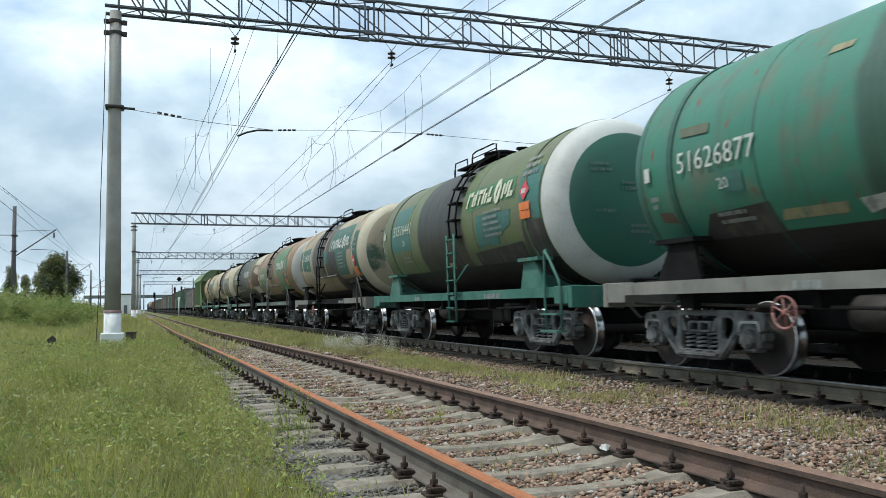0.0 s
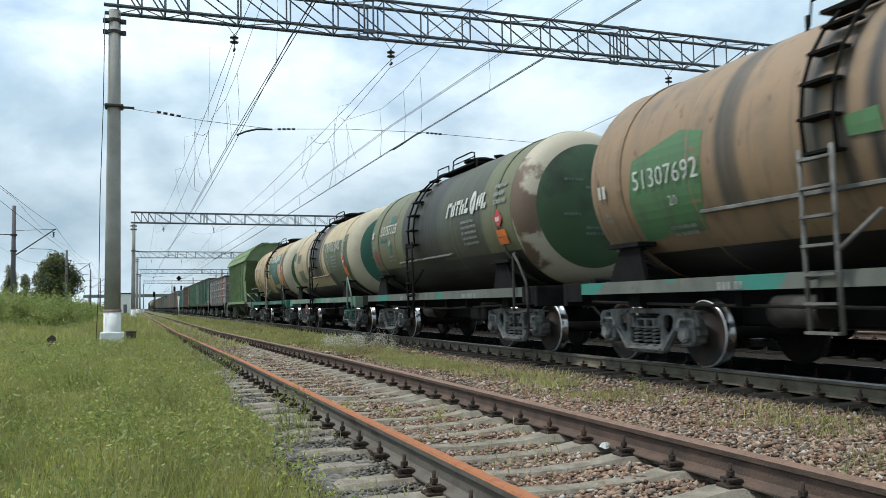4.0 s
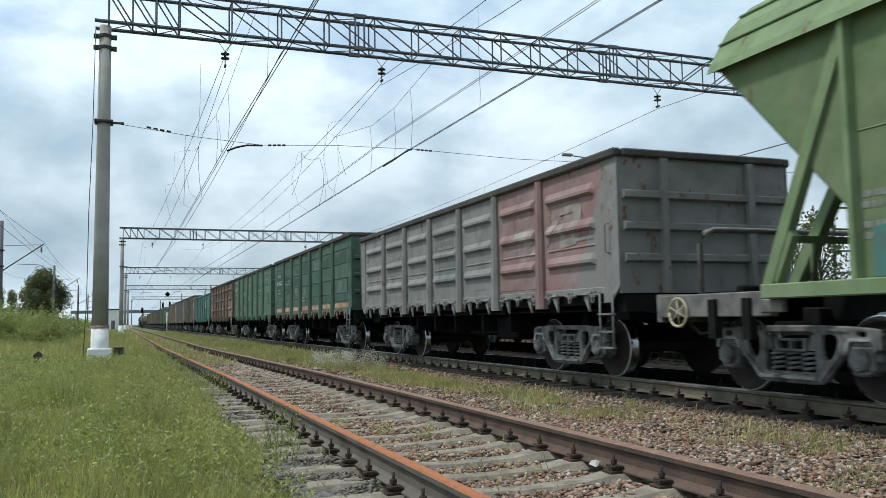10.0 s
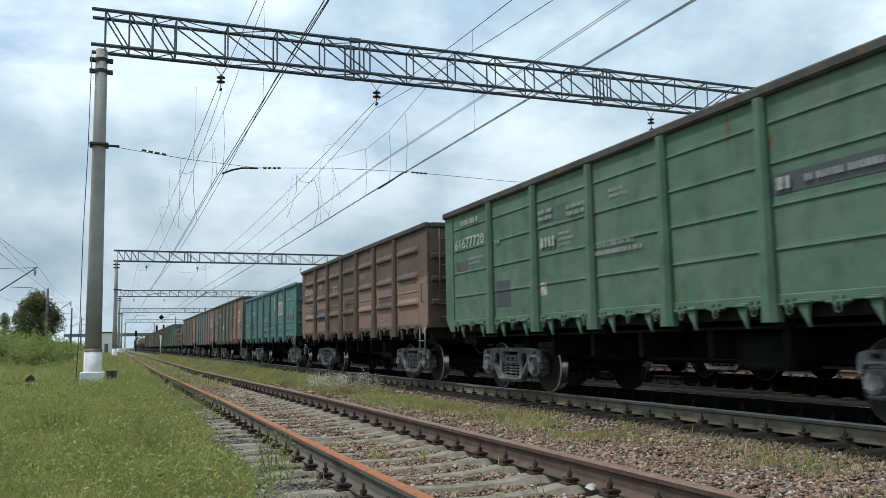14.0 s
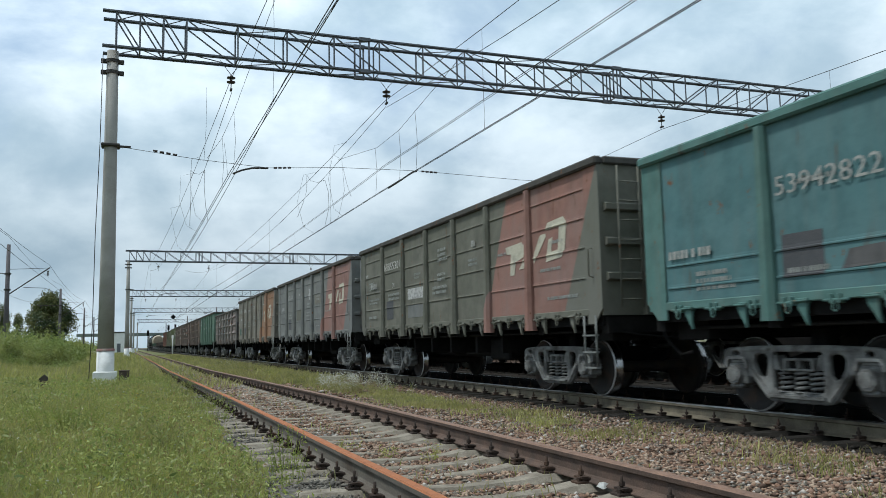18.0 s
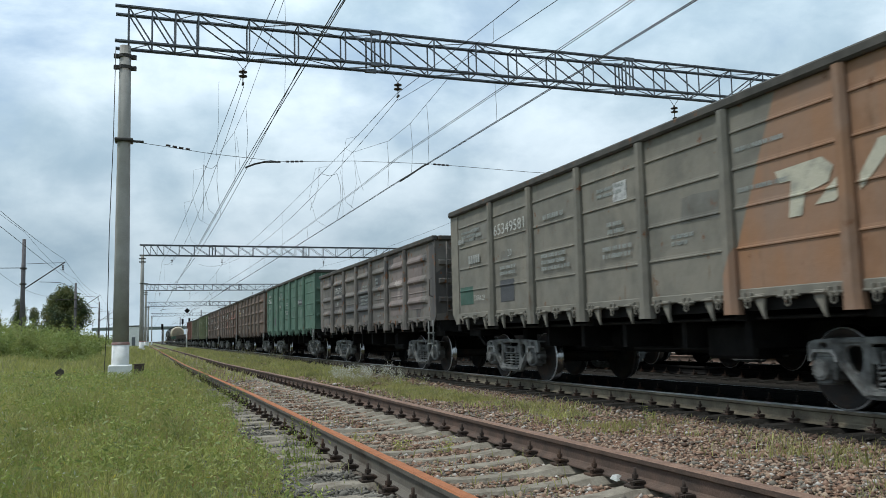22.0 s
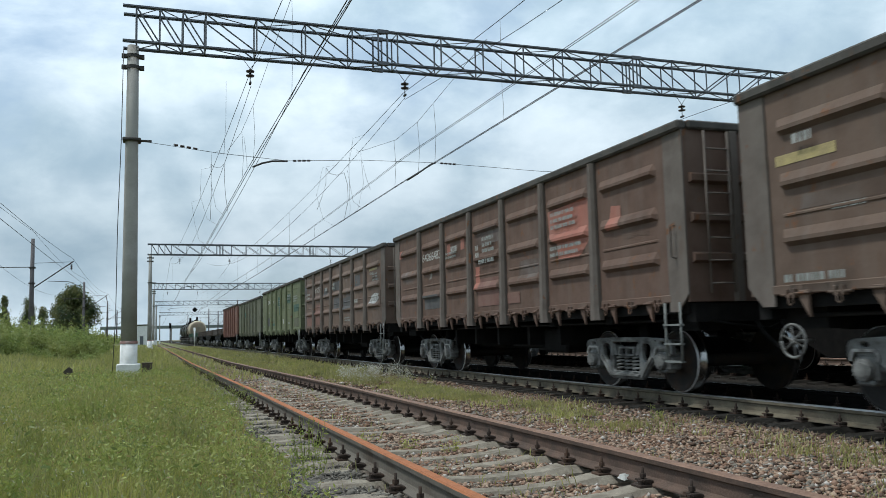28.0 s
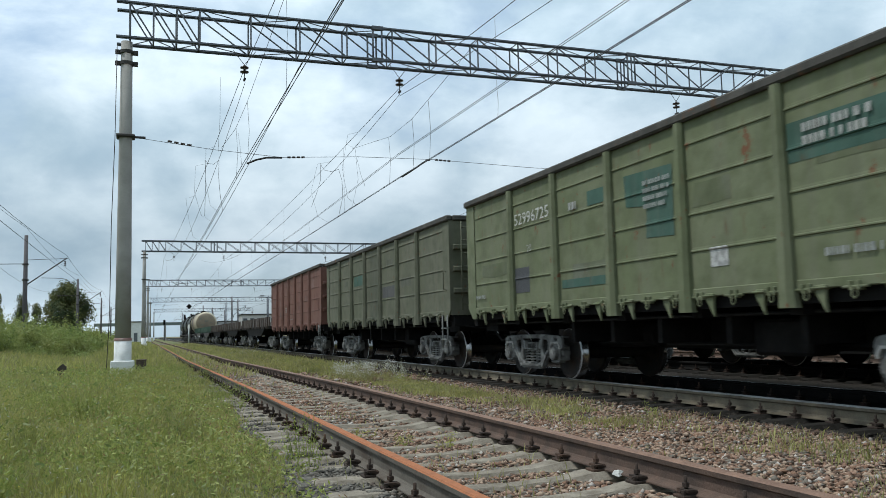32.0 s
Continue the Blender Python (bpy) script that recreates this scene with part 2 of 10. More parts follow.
STEEL = plain("dark_steel", (0.035, 0.033, 0.031), (0.07, 0.06, 0.05), 0.7, 0.2, 6)
# blacker than plain sooty steel: the deep shade under wagons is mixed in
BLACK = plain("sooty_shade_steel", (0.008, 0.008, 0.008), (0.016, 0.015, 0.014), 0.9, 0.0, 5)
CAST = plain("dusty_cast_steel", (0.235, 0.24, 0.23), (0.060, 0.058, 0.055), 0.75, 0.1, 5, 0.3)
TREAD = plain("polished_tread", (0.36, 0.36, 0.36), (0.26, 0.26, 0.26), 0.18, 1.0, 14, 0.0)
POLISHED = plain("polished_rail_head", (0.56, 0.56, 0.55), (0.42, 0.42, 0.41), 0.20, 1.0, 9, 0.0)
DISC = plain("wheel_disc_steel", (0.040, 0.038, 0.036), (0.075, 0.050, 0.037), 0.75, 0.1, 3.5, 0.2, (0.45, 0.75))
RIMEDGE = plain("bright_wheel_edge", (0.74, 0.75, 0.76), (0.55, 0.55, 0.55), 0.32, 0.35, 14, 0)
STEPGREY = plain("scuffed_grey_step_paint", (0.22, 0.23, 0.22), (0.12, 0.13, 0.12), 0.7, 0.1, 5)
RAILGREY = plain("rail_side_grey_dust", (0.150, 0.135, 0.115), (0.085, 0.065, 0.05), 0.85, 0.0, 3, 0.2, (0.48, 0.75))
RAILRUST = plain("rail_side_rust", (0.145, 0.10, 0.078), (0.085, 0.066, 0.056), 0.85, 0.1, 5, 0.3)
RUSTTOP = plain("rail_head_orange_rust", (0.38, 0.155, 0.075), (0.26, 0.115, 0.065), 0.8, 0.0, 9, 0.25, (0.45, 0.8))
BROWNTOP = plain("rail_head_brown_rust", (0.26, 0.155, 0.105), (0.17, 0.10, 0.07), 0.7, 0.1, 9, 0.2)
RAILDUST = plain("rail_side_dust", (0.18, 0.158, 0.115), (0.105, 0.09, 0.068), 0.85, 0.0, 5, 0.2)
RAILTOP = plain("rail_head_worn", (0.55, 0.54, 0.53), (0.42, 0.41, 0.40), 0.3, 1.0, 9, 0.03)
CONCRETE = plain("sleeper_concrete", (0.31, 0.275, 0.22), (0.165, 0.14, 0.11), 0.9, 0, 7, 0.4)
MASTC = plain("mast_concrete", (0.385, 0.372, 0.345), (0.30, 0.29, 0.265), 0.9, 0, 2.2, 0.3)
WHITEWASH = plain("whitewash", (0.82, 0.82, 0.80), (0.66, 0.65, 0.61), 0.9, 0, 5, 0.25, (0.45, 0.8))
GALV = plain("gantry_grey_paint", (0.155, 0.165, 0.185), (0.10, 0.105, 0.12), 0.65, 0.2, 4, 0.1)
WIRE = plain("wire_metal", (0.035, 0.035, 0.037), (0.05, 0.045, 0.04), 0.6, 0.4, 8, 0)
INSUL = plain("insulator_brown", (0.035, 0.024, 0.020), (0.05, 0.03, 0.025), 0.35, 0, 8, 0)
# sleeper concrete with the shade under the train mixed into its colour
SHADECON = plain("shaded_sleeper_concrete", (0.034, 0.031, 0.027), (0.015, 0.014, 0.012), 0.9, 0, 7, 0.4)
CREOSOTE = plain("creosoted_timber", (0.055, 0.047, 0.042), (0.10, 0.085, 0.07), 0.9, 0, 6, 0.4)
WHITE = plain("white_marking", (0.72, 0.73, 0.70), (0.50, 0.51, 0.48), 0.7, 0, 9, 0.1, (0.5, 0.75))
PALE = plain("faded_marking", (0.27, 0.285, 0.265), (0.15, 0.165, 0.15), 0.7, 0, 9, 0.1, (0.45, 0.7))
ORANGE = plain("orange_placard", (0.80, 0.20, 0.035), (0.62, 0.16, 0.04), 0.5, 0, 6, 0.05)
RED = plain("red_placard", (0.62, 0.05, 0.06), (0.5, 0.06, 0.06), 0.5, 0, 6, 0.05)

# ---- mesh tools ----
SHARED = {}


def finish(name, bm, mats):
    me = bpy.data.meshes.new(name)
    bm.normal_update()
    bm.to_mesh(me)
    bm.free()
    for m in (mats if isinstance(mats, (list, tuple)) else [mats]):
        me.materials.append(m)
    return me


def part(name, bm, mats, parent, label="", at=None):
    """One mesh object under a thing or under a part."""
    me = bm if isinstance(bm, bpy.types.Mesh) else finish(name, bm, mats)
    ob = new(name, me)
    ob.parent = parent
    if at is not None:
        ob.matrix_basis = at
    if name in ("small_writing", "end_writing", "stem_tuft"):
        tagged(ob, label or "lines of worn writing", kind="stuff")
    elif label:
        tagged(ob, label)
    return ob


def shared(key, make):
    """The mesh of that key, made once."""
    if key not in SHARED:
        SHARED[key] = make()
    return SHARED[key]


def empty(name, m, label, category, group=""):
    ob = new(name)
    ob.matrix_basis = m
    return tagged(ob, label, category, group)


def box(bm, x0, x1, y0, y1, z0, z1, mi=0, m=None):
    vs = [bm.verts.new(Vector(p) if m is None else m @ Vector(p)) for p in (
        (x0, y0, z0), (x1, y0, z0), (x1, y1, z0), (x0, y1, z0), (x0, y0, z1), (x1, y0, z1), (x1, y1, z1), (x0, y1, z1))]
    for f in ((0, 3, 2, 1), (4, 5, 6, 7), (0, 1, 5, 4), (1, 2, 6, 5), (2, 3, 7, 6), (3, 0, 4, 7)):
        bm.faces.new([vs[i] for i in f]).material_index = mi
    return bm


def cbox(bm, x0, x1, y0, y1, z0, z1, c=0.01, mi=0, m=None):
    """A box whose twelve edges are chamfered by c."""
    t = bmesh.new()
    box(t, x0, x1, y0, y1, z0, z1)
    bmesh.ops.bevel(t, geom=list(t.edges), offset=c, segments=1, affect="EDGES")
    graft(bm, t, m, mi)
    return bm


def graft(bm, t, m=None, mi=None):
    t.verts.index_update()
    vs = [bm.verts.new(v.co if m is None else m @ v.co) for v in t.verts]
    for f in t.faces:
        g = bm.faces.new([vs[v.index] for v in f.verts])
        g.material_index = f.material_index if mi is None else mi
        g.smooth = f.smooth
    t.free()
    return bm


def prism(bm, outline, a0, a1, axis="x", mi=0):
    """A straight bar with that outline. axis x: outline in (y, z); axis y: outline in (x, z)."""
    def at(p, a):
        return (a, p[0], p[1]) if axis == "x" else (p[0], a, p[1]) if axis == "y" else (p[0], p[1], a)
    lo = [bm.verts.new(at(p, a0)) for p in outline]
    hi = [bm.verts.new(at(p, a1)) for p in outline]
    k = len(outline)
    fs = [bm.faces.new([lo[i], lo[(i + 1) % k], hi[(i + 1) % k], hi[i]]) for i in range(k)]
    fs += [bm.faces.new(lo[::-1]), bm.faces.new(hi)]
    for f in fs:
        f.material_index = mi
    bmesh.ops.recalc_face_normals(bm, faces=fs)
    return fs


def rod(bm, p0, p1, r, seg=6, mi=0, r1=None, caps=True, smooth=True):
    p0, p1 = Vector(p0), Vector(p1)
    q = (p1 - p0).to_track_quat("Z", "Y").to_matrix()
    r1 = r if r1 is None else r1
    a = [bm.verts.new(p0 + q @ Vector((r * math.cos(2 * math.pi * i / seg), r * math.sin(2 * math.pi * i / seg), 0))) for i in range(seg)]
    b = [bm.verts.new(p1 + q @ Vector((r1 * math.cos(2 * math.pi * i / seg), r1 * math.sin(2 * math.pi * i / seg), 0))) for i in range(seg)]
    for i in range(seg):
        f = bm.faces.new([a[i], a[(i + 1) % seg], b[(i + 1) % seg], b[i]])
        f.material_index, f.smooth = mi, smooth
    if caps:
        for ring in (a[::-1], b):
            bm.faces.new(ring).material_index = mi
    return bm


def tube(bm, pts, r, seg=6, mi=0):
    """A bent rod through the points."""
    pts = [Vector(p) for p in pts]
    rings = []
    for i, p in enumerate(pts):
        d = (pts[min(i + 1, len(pts) - 1)] - pts[max(i - 1, 0)]).normalized()
        side = d.cross(Vector((0.31, 0.11, 0.94)))
        if side.length < 0.05:
            side = d.cross(Vector((1, 0, 0)))
        side.normalize()
        top = side.cross(d)
        rings.append([bm.verts.new(p + r * (math.cos(2 * math.pi * k / seg) * side + math.sin(2 * math.pi * k / seg) * top)) for k in range(seg)])
    for a, b in zip(rings, rings[1:]):
        for k in range(seg):
            f = bm.faces.new([a[k], a[(k + 1) % seg], b[(k + 1) % seg], b[k]])
            f.material_index, f.smooth = mi, True
    for ring in (rings[0][::-1], rings[-1]):
        bm.faces.new(ring).material_index = mi
    return bm


def lathe(bm, profile, seg, axis="x", mis=None, smooth=True):
    """Turns (radius, along) pairs round an axis; mis gives each step its material."""
    def at(r, a, k):
        c, s = r * math.cos(2 * math.pi * k / seg), r * math.sin(2 * math.pi * k / seg)
        return (a, c, s) if axis == "x" else (c, a, s) if axis == "y" else (c, s, a)
    rings = []
    for r, a in profile:
        rings.append([bm.verts.new(at(r, a, k)) for k in range(seg)] if r > 1e-6 else [bm.verts.new(at(0, a, 0))])
    fs = []
    for j, (a, b) in enumerate(zip(rings, rings[1:])):
        for k in range(seg):
            k2 = (k + 1) % seg
            if len(a) == 1:
                f = bm.faces.new([a[0], b[k], b[k2]])
            elif len(b) == 1:
                f = bm.faces.new([a[k], a[k2], b[0]])
            else:
                f = bm.faces.new([a[k], a[k2], b[k2], b[k]])
            f.smooth = smooth
            f.material_index = mis[j] if mis else 0
            fs.append(f)
    bmesh.ops.recalc_face_normals(bm, faces=fs)
    return bm


def letters(text, size):
    """The outline of some writing in the built-in font, as a flat mesh of that height, centred."""
    cu = bpy.data.curves.new("writing", "FONT")
    cu.body, cu.size, cu.resolution_u = text, size / 0.70, 2
    cu.align_x = "CENTER"
    ob = bpy.data.objects.new("writing", cu)
    scene.collection.objects.link(ob)
    bpy.context.view_layer.update()
    me = bpy.data.meshes.new_from_object(ob)
    bpy.data.objects.remove(ob)
    bpy.data.curves.remove(cu)
    bm = bmesh.new()
    bm.from_mesh(me)
    bpy.data.meshes.remove(me)
    return bm

# ---- tracks and ground ----
MAIN_X, SIDE_X, GAUGE = 7.724, 2.49, 0.797
RNG = np.random.default_rng(7)


def dip(y):
    """The siding sinks a little beyond the mast."""
    return -0.12 * min(1.0, max(0.0, (y - 14.0) / 22.0))


def smooth_noise(x, y, s):
    return noise.noise(Vector((x * s, y * s, 1.7)))


def ground_z(x, y):
    """Height of the ground: ballast beds, the path between the tracks, and the meadow with its bank."""
    z = -0.235 + 0.02 * smooth_noise(x, y, 1.3)
    if x < 1.15:
        k = min(1.0, (1.15 - x) / 1.3)
        z += k * (0.20 + 0.05 * smooth_noise(x, y, 0.35))
    if x < -3.5 and y > 22:
        k = min(1.0, (-3.5 - x) / 6.0) * min(1.0, (y - 22) / 14.0)
        z += k * (0.75 + 0.25 * smooth_noise(x, y, 0.12))
    if 0.9 < x < 3.95:
        z += -0.012 + 0.030 * smooth_noise(x + 5, y, 1.9)
    if 0.85 < x < 1.62:
        z += 0.026 + 0.024 * smooth_noise(x, y + 3, 2.4)
    if 4.0 < x < 6.0:
        z += 0.03 * smooth_noise(x, y, 2.2)
    if x < 5:
        z += dip(y) * (1.0 if x > 0.5 else 2.2)
    if x > 22:
        z += min(0.6, (x - 22) * 0.05)
    return z


def grid_sheet(xs, ys, f):
    v = [(x, y, f(x, y)) for y in ys for x in xs]
    w = len(xs)
    q = [(j * w + i, j * w + i + 1, (j + 1) * w + i + 1, (j + 1) * w + i) for j in range(len(ys) - 1) for i in range(len(xs) - 1)]
    me = bpy.data.meshes.new("ground")
    me.from_pydata(v, [], q)
    me.polygons.foreach_set("use_smooth", [True] * len(q))
    return me


def ground_material():
    """Soil and gravel under everything: red-brown gravel by the rails, grey stone by the siding's edge, turf beyond."""
    m, nt, b = shade("ground_mix", 0.95)
    n, l = nt.nodes, nt.links
    co = n.new("ShaderNodeTexCoord").outputs["Object"]
    sep = n.new("ShaderNodeSeparateXYZ")
    l.new(co, sep.inputs[0])
    stone = n.new("ShaderNodeTexVoronoi")
    stone.inputs["Scale"].default_value = 22.0
    l.new(co, stone.inputs["Vector"])
    tone = n.new("ShaderNodeSeparateColor")
    l.new(stone.outputs["Color"], tone.inputs[0])
    gravel = blend(nt, tone.outputs[0], (0.115, 0.078, 0.055), (0.20, 0.15, 0.11))
    gravel = blend(nt, noise_fac(nt, co, 0.5, 4, 0.42, 0.62), gravel, blend(nt, tone.outputs[1], (0.13, 0.12, 0.11), (0.25, 0.24, 0.22)))
    turf = blend(nt, noise_fac(nt, co, 2.5, 6, 0.35, 0.7), (0.075, 0.098, 0.026), (0.14, 0.135, 0.05))
    turf = blend(nt, noise_fac(nt, co, 0.06, 3, 0.35, 0.65), turf, (0.10, 0.14, 0.04))
    wob = noise_fac(nt, co, 0.9, 5, 0.0, 1.0)

    def edge(centre, wide, flip):
        a = n.new("ShaderNodeMath")
        a.operation = "MULTIPLY_ADD"
        l.new(wob, a.inputs[0])
        a.inputs[1].default_value = 1.1
        l.new(sep.outputs[0], a.inputs[2])
        r = n.new("ShaderNodeMapRange")
        r.interpolation_type = "SMOOTHSTEP"
        lo, hi = centre + 0.55 - wide, centre + 0.55 + wide
        r.inputs["From Min"].default_value, r.inputs["From Max"].default_value = (hi, lo) if flip else (lo, hi)
        l.new(a.outputs[0], r.inputs["Value"])
        return r.outputs[0]

    grey = blend(nt, tone.outputs[2], (0.078, 0.072, 0.063), (0.18, 0.168, 0.145))
    c = blend(nt, edge(1.55, 0.35, True), gravel, grey)
    c = blend(nt, edge(0.55, 0.3, True), c, turf)
    far = n.new("ShaderNodeMapRange")
    far.inputs["From Min"].default_value, far.inputs["From Max"].default_value = 26.0, 60.0
    l.new(sep.outputs[1], far.inputs["Value"])
    c = blend(nt, far.outputs[0], c, blend(nt, 0.35, turf, (0.20, 0.17, 0.12)))
    # near-black tone that paints the train's shade onto the ground
    soot_shade = blend(nt, tone.outputs[2], (0.018, 0.016, 0.014), (0.042, 0.036, 0.030))
    c = blend(nt, edge(6.2, 0.35, False), c, soot_shade)
    c = blend(nt, edge(14.6, 0.5, False), c, blend(nt, noise_fac(nt, co, 0.7, 4, 0.45, 0.6), gravel, turf))
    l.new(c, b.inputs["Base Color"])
    bumped(nt, b, stone.outputs["Distance"], 0.9, 0.03)
    return m


def frange(a, b, s):
    return [a + s * i for i in range(int(round((b - a) / s)) + 1)]


GX = [-1500, -600, -250, -120, -70, -45, -32, -25] + frange(-20, 9, 0.35) + [10, 11, 12, 14, 17, 20, 24, 30, 45, 70, 120, 250, 600, 1500]
GY = [-1500, -600, -320, -150, -60, -25, -10] + frange(-4, 48, 0.4) + [50, 54, 58, 64, 70, 80, 95, 115, 140, 180, 240, 330, 480, 750, 1500]
ground = new("ground", grid_sheet(GX, GY, ground_z))
ground.data.materials.append(ground_material())
tagged(ground, "gravelly railway ground with a grassy meadow beside it", "ground", kind="structure")


def rail_mesh(y0, y1, top, side, drop):
    """One rail: foot, web and head, running along y."""
    half = [(0.075, -0.18), (0.075, -0.170), (0.022, -0.150), (0.010, -0.135), (0.010, -0.055), (0.034, -0.042), (0.0365, -0.012), (0.028, 0.0)]
    outline = half + [(-x, z) for x, z in half[::-1]]
    bm = bmesh.new()
    ys = frange(y0, 46, 2.0) + [50, 60, 80, 110, 160, 220, 320, 500]
    ys = [y for y in ys if y0 <= y <= y1]
    rows = [[bm.verts.new((x, y, z + (dip(y) if drop else 0.0))) for x, z in outline] for y in ys]
    k = len(outline)
    for a, b in zip(rows, rows[1:]):
        for i in range(k):
            f = bm.faces.new([a[i], b[i], b[(i + 1) % k], a[(i + 1) % k]])
            f.material_index = 1 if i in (6, 7, 8) else 0
    bm.faces.new(rows[0])
    bm.faces.new(rows[-1][::-1])
    bmesh.ops.recalc_face_normals(bm, faces=list(bm.faces))
    return finish("rail", bm, [side, top])


def sleeper_mesh(mat):
    """Concrete sleeper, lower and narrower in the middle than under the rails."""
    bm = bmesh.new()
    st = [(-1.35, -0.205, 0.135), (-1.30, -0.188, 0.145), (-0.98, -0.186, 0.145), (-0.62, -0.186, 0.14), (-0.42, -0.215, 0.118), (0.0, -0.228, 0.108),
          (0.42, -0.215, 0.118), (0.62, -0.186, 0.14), (0.98, -0.186, 0.145), (1.30, -0.188, 0.145), (1.35, -0.205, 0.135)]
    rows = []
    for x, z, w in st:
        t = w * 0.64
        rows.append([bm.verts.new(p) for p in ((x, -w, -0.36), (x, -w, z - 0.05), (x, -t, z), (x, t, z), (x, w, z - 0.05), (x, w, -0.36))])
    for a, b in zip(rows, rows[1:]):
        for i in range(6):
            bm.faces.new([a[i], a[(i + 1) % 6], b[(i + 1) % 6], b[i]])
    bm.faces.new(rows[0])
    bm.faces.new(rows[-1])
    bmesh.ops.recalc_face_normals(bm, faces=list(bm.faces))
    return finish("sleeper", bm, mat)


def clamp_mesh():
    """Rail fastening: sole plate, clip and bolt with its nut."""
    bm = bmesh.new()
    cbox(bm, 0.06, 0.165, -0.06, 0.06, -0.19, -0.168, 0.005)
    cbox(bm, 0.045, 0.125, -0.045, 0.045, -0.172, -0.140, 0.008)
    box(bm, 0.075, 0.135, -0.055, 0.055, -0.15, -0.136)
    rod(bm, (0.105, 0, -0.14), (0.105, 0, -0.055), 0.011, 7)
    rod(bm, (0.105, 0, -0.125), (0.105, 0, -0.098), 0.024, 6, smooth=False)
    rod(bm, (0.145, 0.03, -0.17), (0.145, 0.03, -0.14), 0.016, 6, smooth=False)
    return finish("clamp", bm, plain("fastening_rust", (0.055, 0.042, 0.035), (0.13, 0.075, 0.048), 0.85, 0.1, 3.0, 0.3, (0.5, 0.75)))


def joined(name, me, poses, mats):
    """Many copies of one small mesh in one mesh. poses: x, y, z, turn, flip."""
    co = np.empty(len(me.vertices) * 3)
    me.vertices.foreach_get("co", co)
    co = co.reshape(-1, 3)
    faces = [tuple(p.vertices) for p in me.polygons]
    v, f = [], []
    for k, (x, y, z, a, s) in enumerate(poses):
        c, d = math.cos(a), math.sin(a)
        v.append(np.stack([s * (co[:, 0] * c - co[:, 1] * d) + x, s * (co[:, 0] * d + co[:, 1] * c) + y, s * co[:, 2] + z], 1))
        f += [tuple(i + k * len(co) for i in q) for q in faces]
    out = bpy.data.meshes.new(name)
    out.from_pydata(np.concatenate(v).tolist(), [], f)
    for m in (mats if isinstance(mats, (list, tuple)) else [mats]):
        out.materials.append(m)
    return out


def railway_track(x, label, top_l, top_r, side, near, far, step, drop, offset, pieces, concrete=None, side_r=None):
    """Two rails on sleepers with their fastenings. pieces: the stretch whose sleepers and clamps stand alone."""
    thing = tagged(empty("railway_track", pose(x, 0, 0), label, "railway track"), kind="structure")
    for s, top in ((-1, top_l), (1, top_r)):
        part("rail", rail_mesh(near, far, top, side_r if s > 0 and side_r else side, drop), None, thing, "", pose(s * GAUGE, 0, 0))
    concrete = concrete or CONCRETE
    sl = shared(("sleeper", concrete.name), lambda: sleeper_mesh(concrete))
    cl = shared("clamp", clamp_mesh)
    rest, rest_c = [], []
    y = near + offset
    while y < far:
        z = dip(y) if drop else 0.0
        tilt = RNG.normal(0, 0.012)
        if pieces[0] < y < pieces[1]:
            part("sleeper", sl, None, thing, "", pose(RNG.normal(0, 0.015), y, z - 0.002 * RNG.random(), 0, 0, math.degrees(tilt)))
            for s in (-1, 1):
                for side_of in (-1, 1):
                    part("clamp", cl, None, thing, "", pose(s * GAUGE, y, z, 0, 0, 0 if side_of > 0 else 180))
        elif y < 150:
            rest.append((0, y, z, tilt, 1.0))
            if y < 45:
                rest_c += [(s * GAUGE, y, z, 0 if k > 0 else math.pi, 1.0) for s in (-1, 1) for k in (-1, 1)]
        y += step
    tagged(part("sleepers", joined("sleepers", sl, rest, concrete), None, thing, "concrete sleepers further along"), kind="stuff")
    if rest_c:
        tagged(part("clamps", joined("clamps", cl, rest_c, cl.materials[0]), None, thing, "rail fastenings further along"), kind="stuff")
    return thing


siding = railway_track(SIDE_X, "little used siding with orange rusted rails on concrete sleepers", RUSTTOP, BROWNTOP, RAILGREY, -40, 320, 0.545, True, 0.30, (2.6, 20.0), None, RAILRUST)
# the right rail's side and the sleepers are coloured as in the train's shade
main_line = railway_track(MAIN_X, "busy main track with dusty worn rails on concrete sleepers", RAILTOP, POLISHED, RAILDUST, -330, 500, 0.545, False, 0.1, (4.5, 13.0), SHADECON, BLACK)
# black rails and dark sleepers here are painted shade behind the train
third_line = railway_track(13.0, "further running track beyond the train", BLACK, BLACK, BLACK, -330, 500, 0.545, False, 0.2, (0, 0), SHADECON)
fourth_line = railway_track(17.7, "outer running track beyond the train", BROWNTOP, BROWNTOP, RAILRUST, -330, 500, 0.545, False, 0.2, (0, 0), CONCRETE)

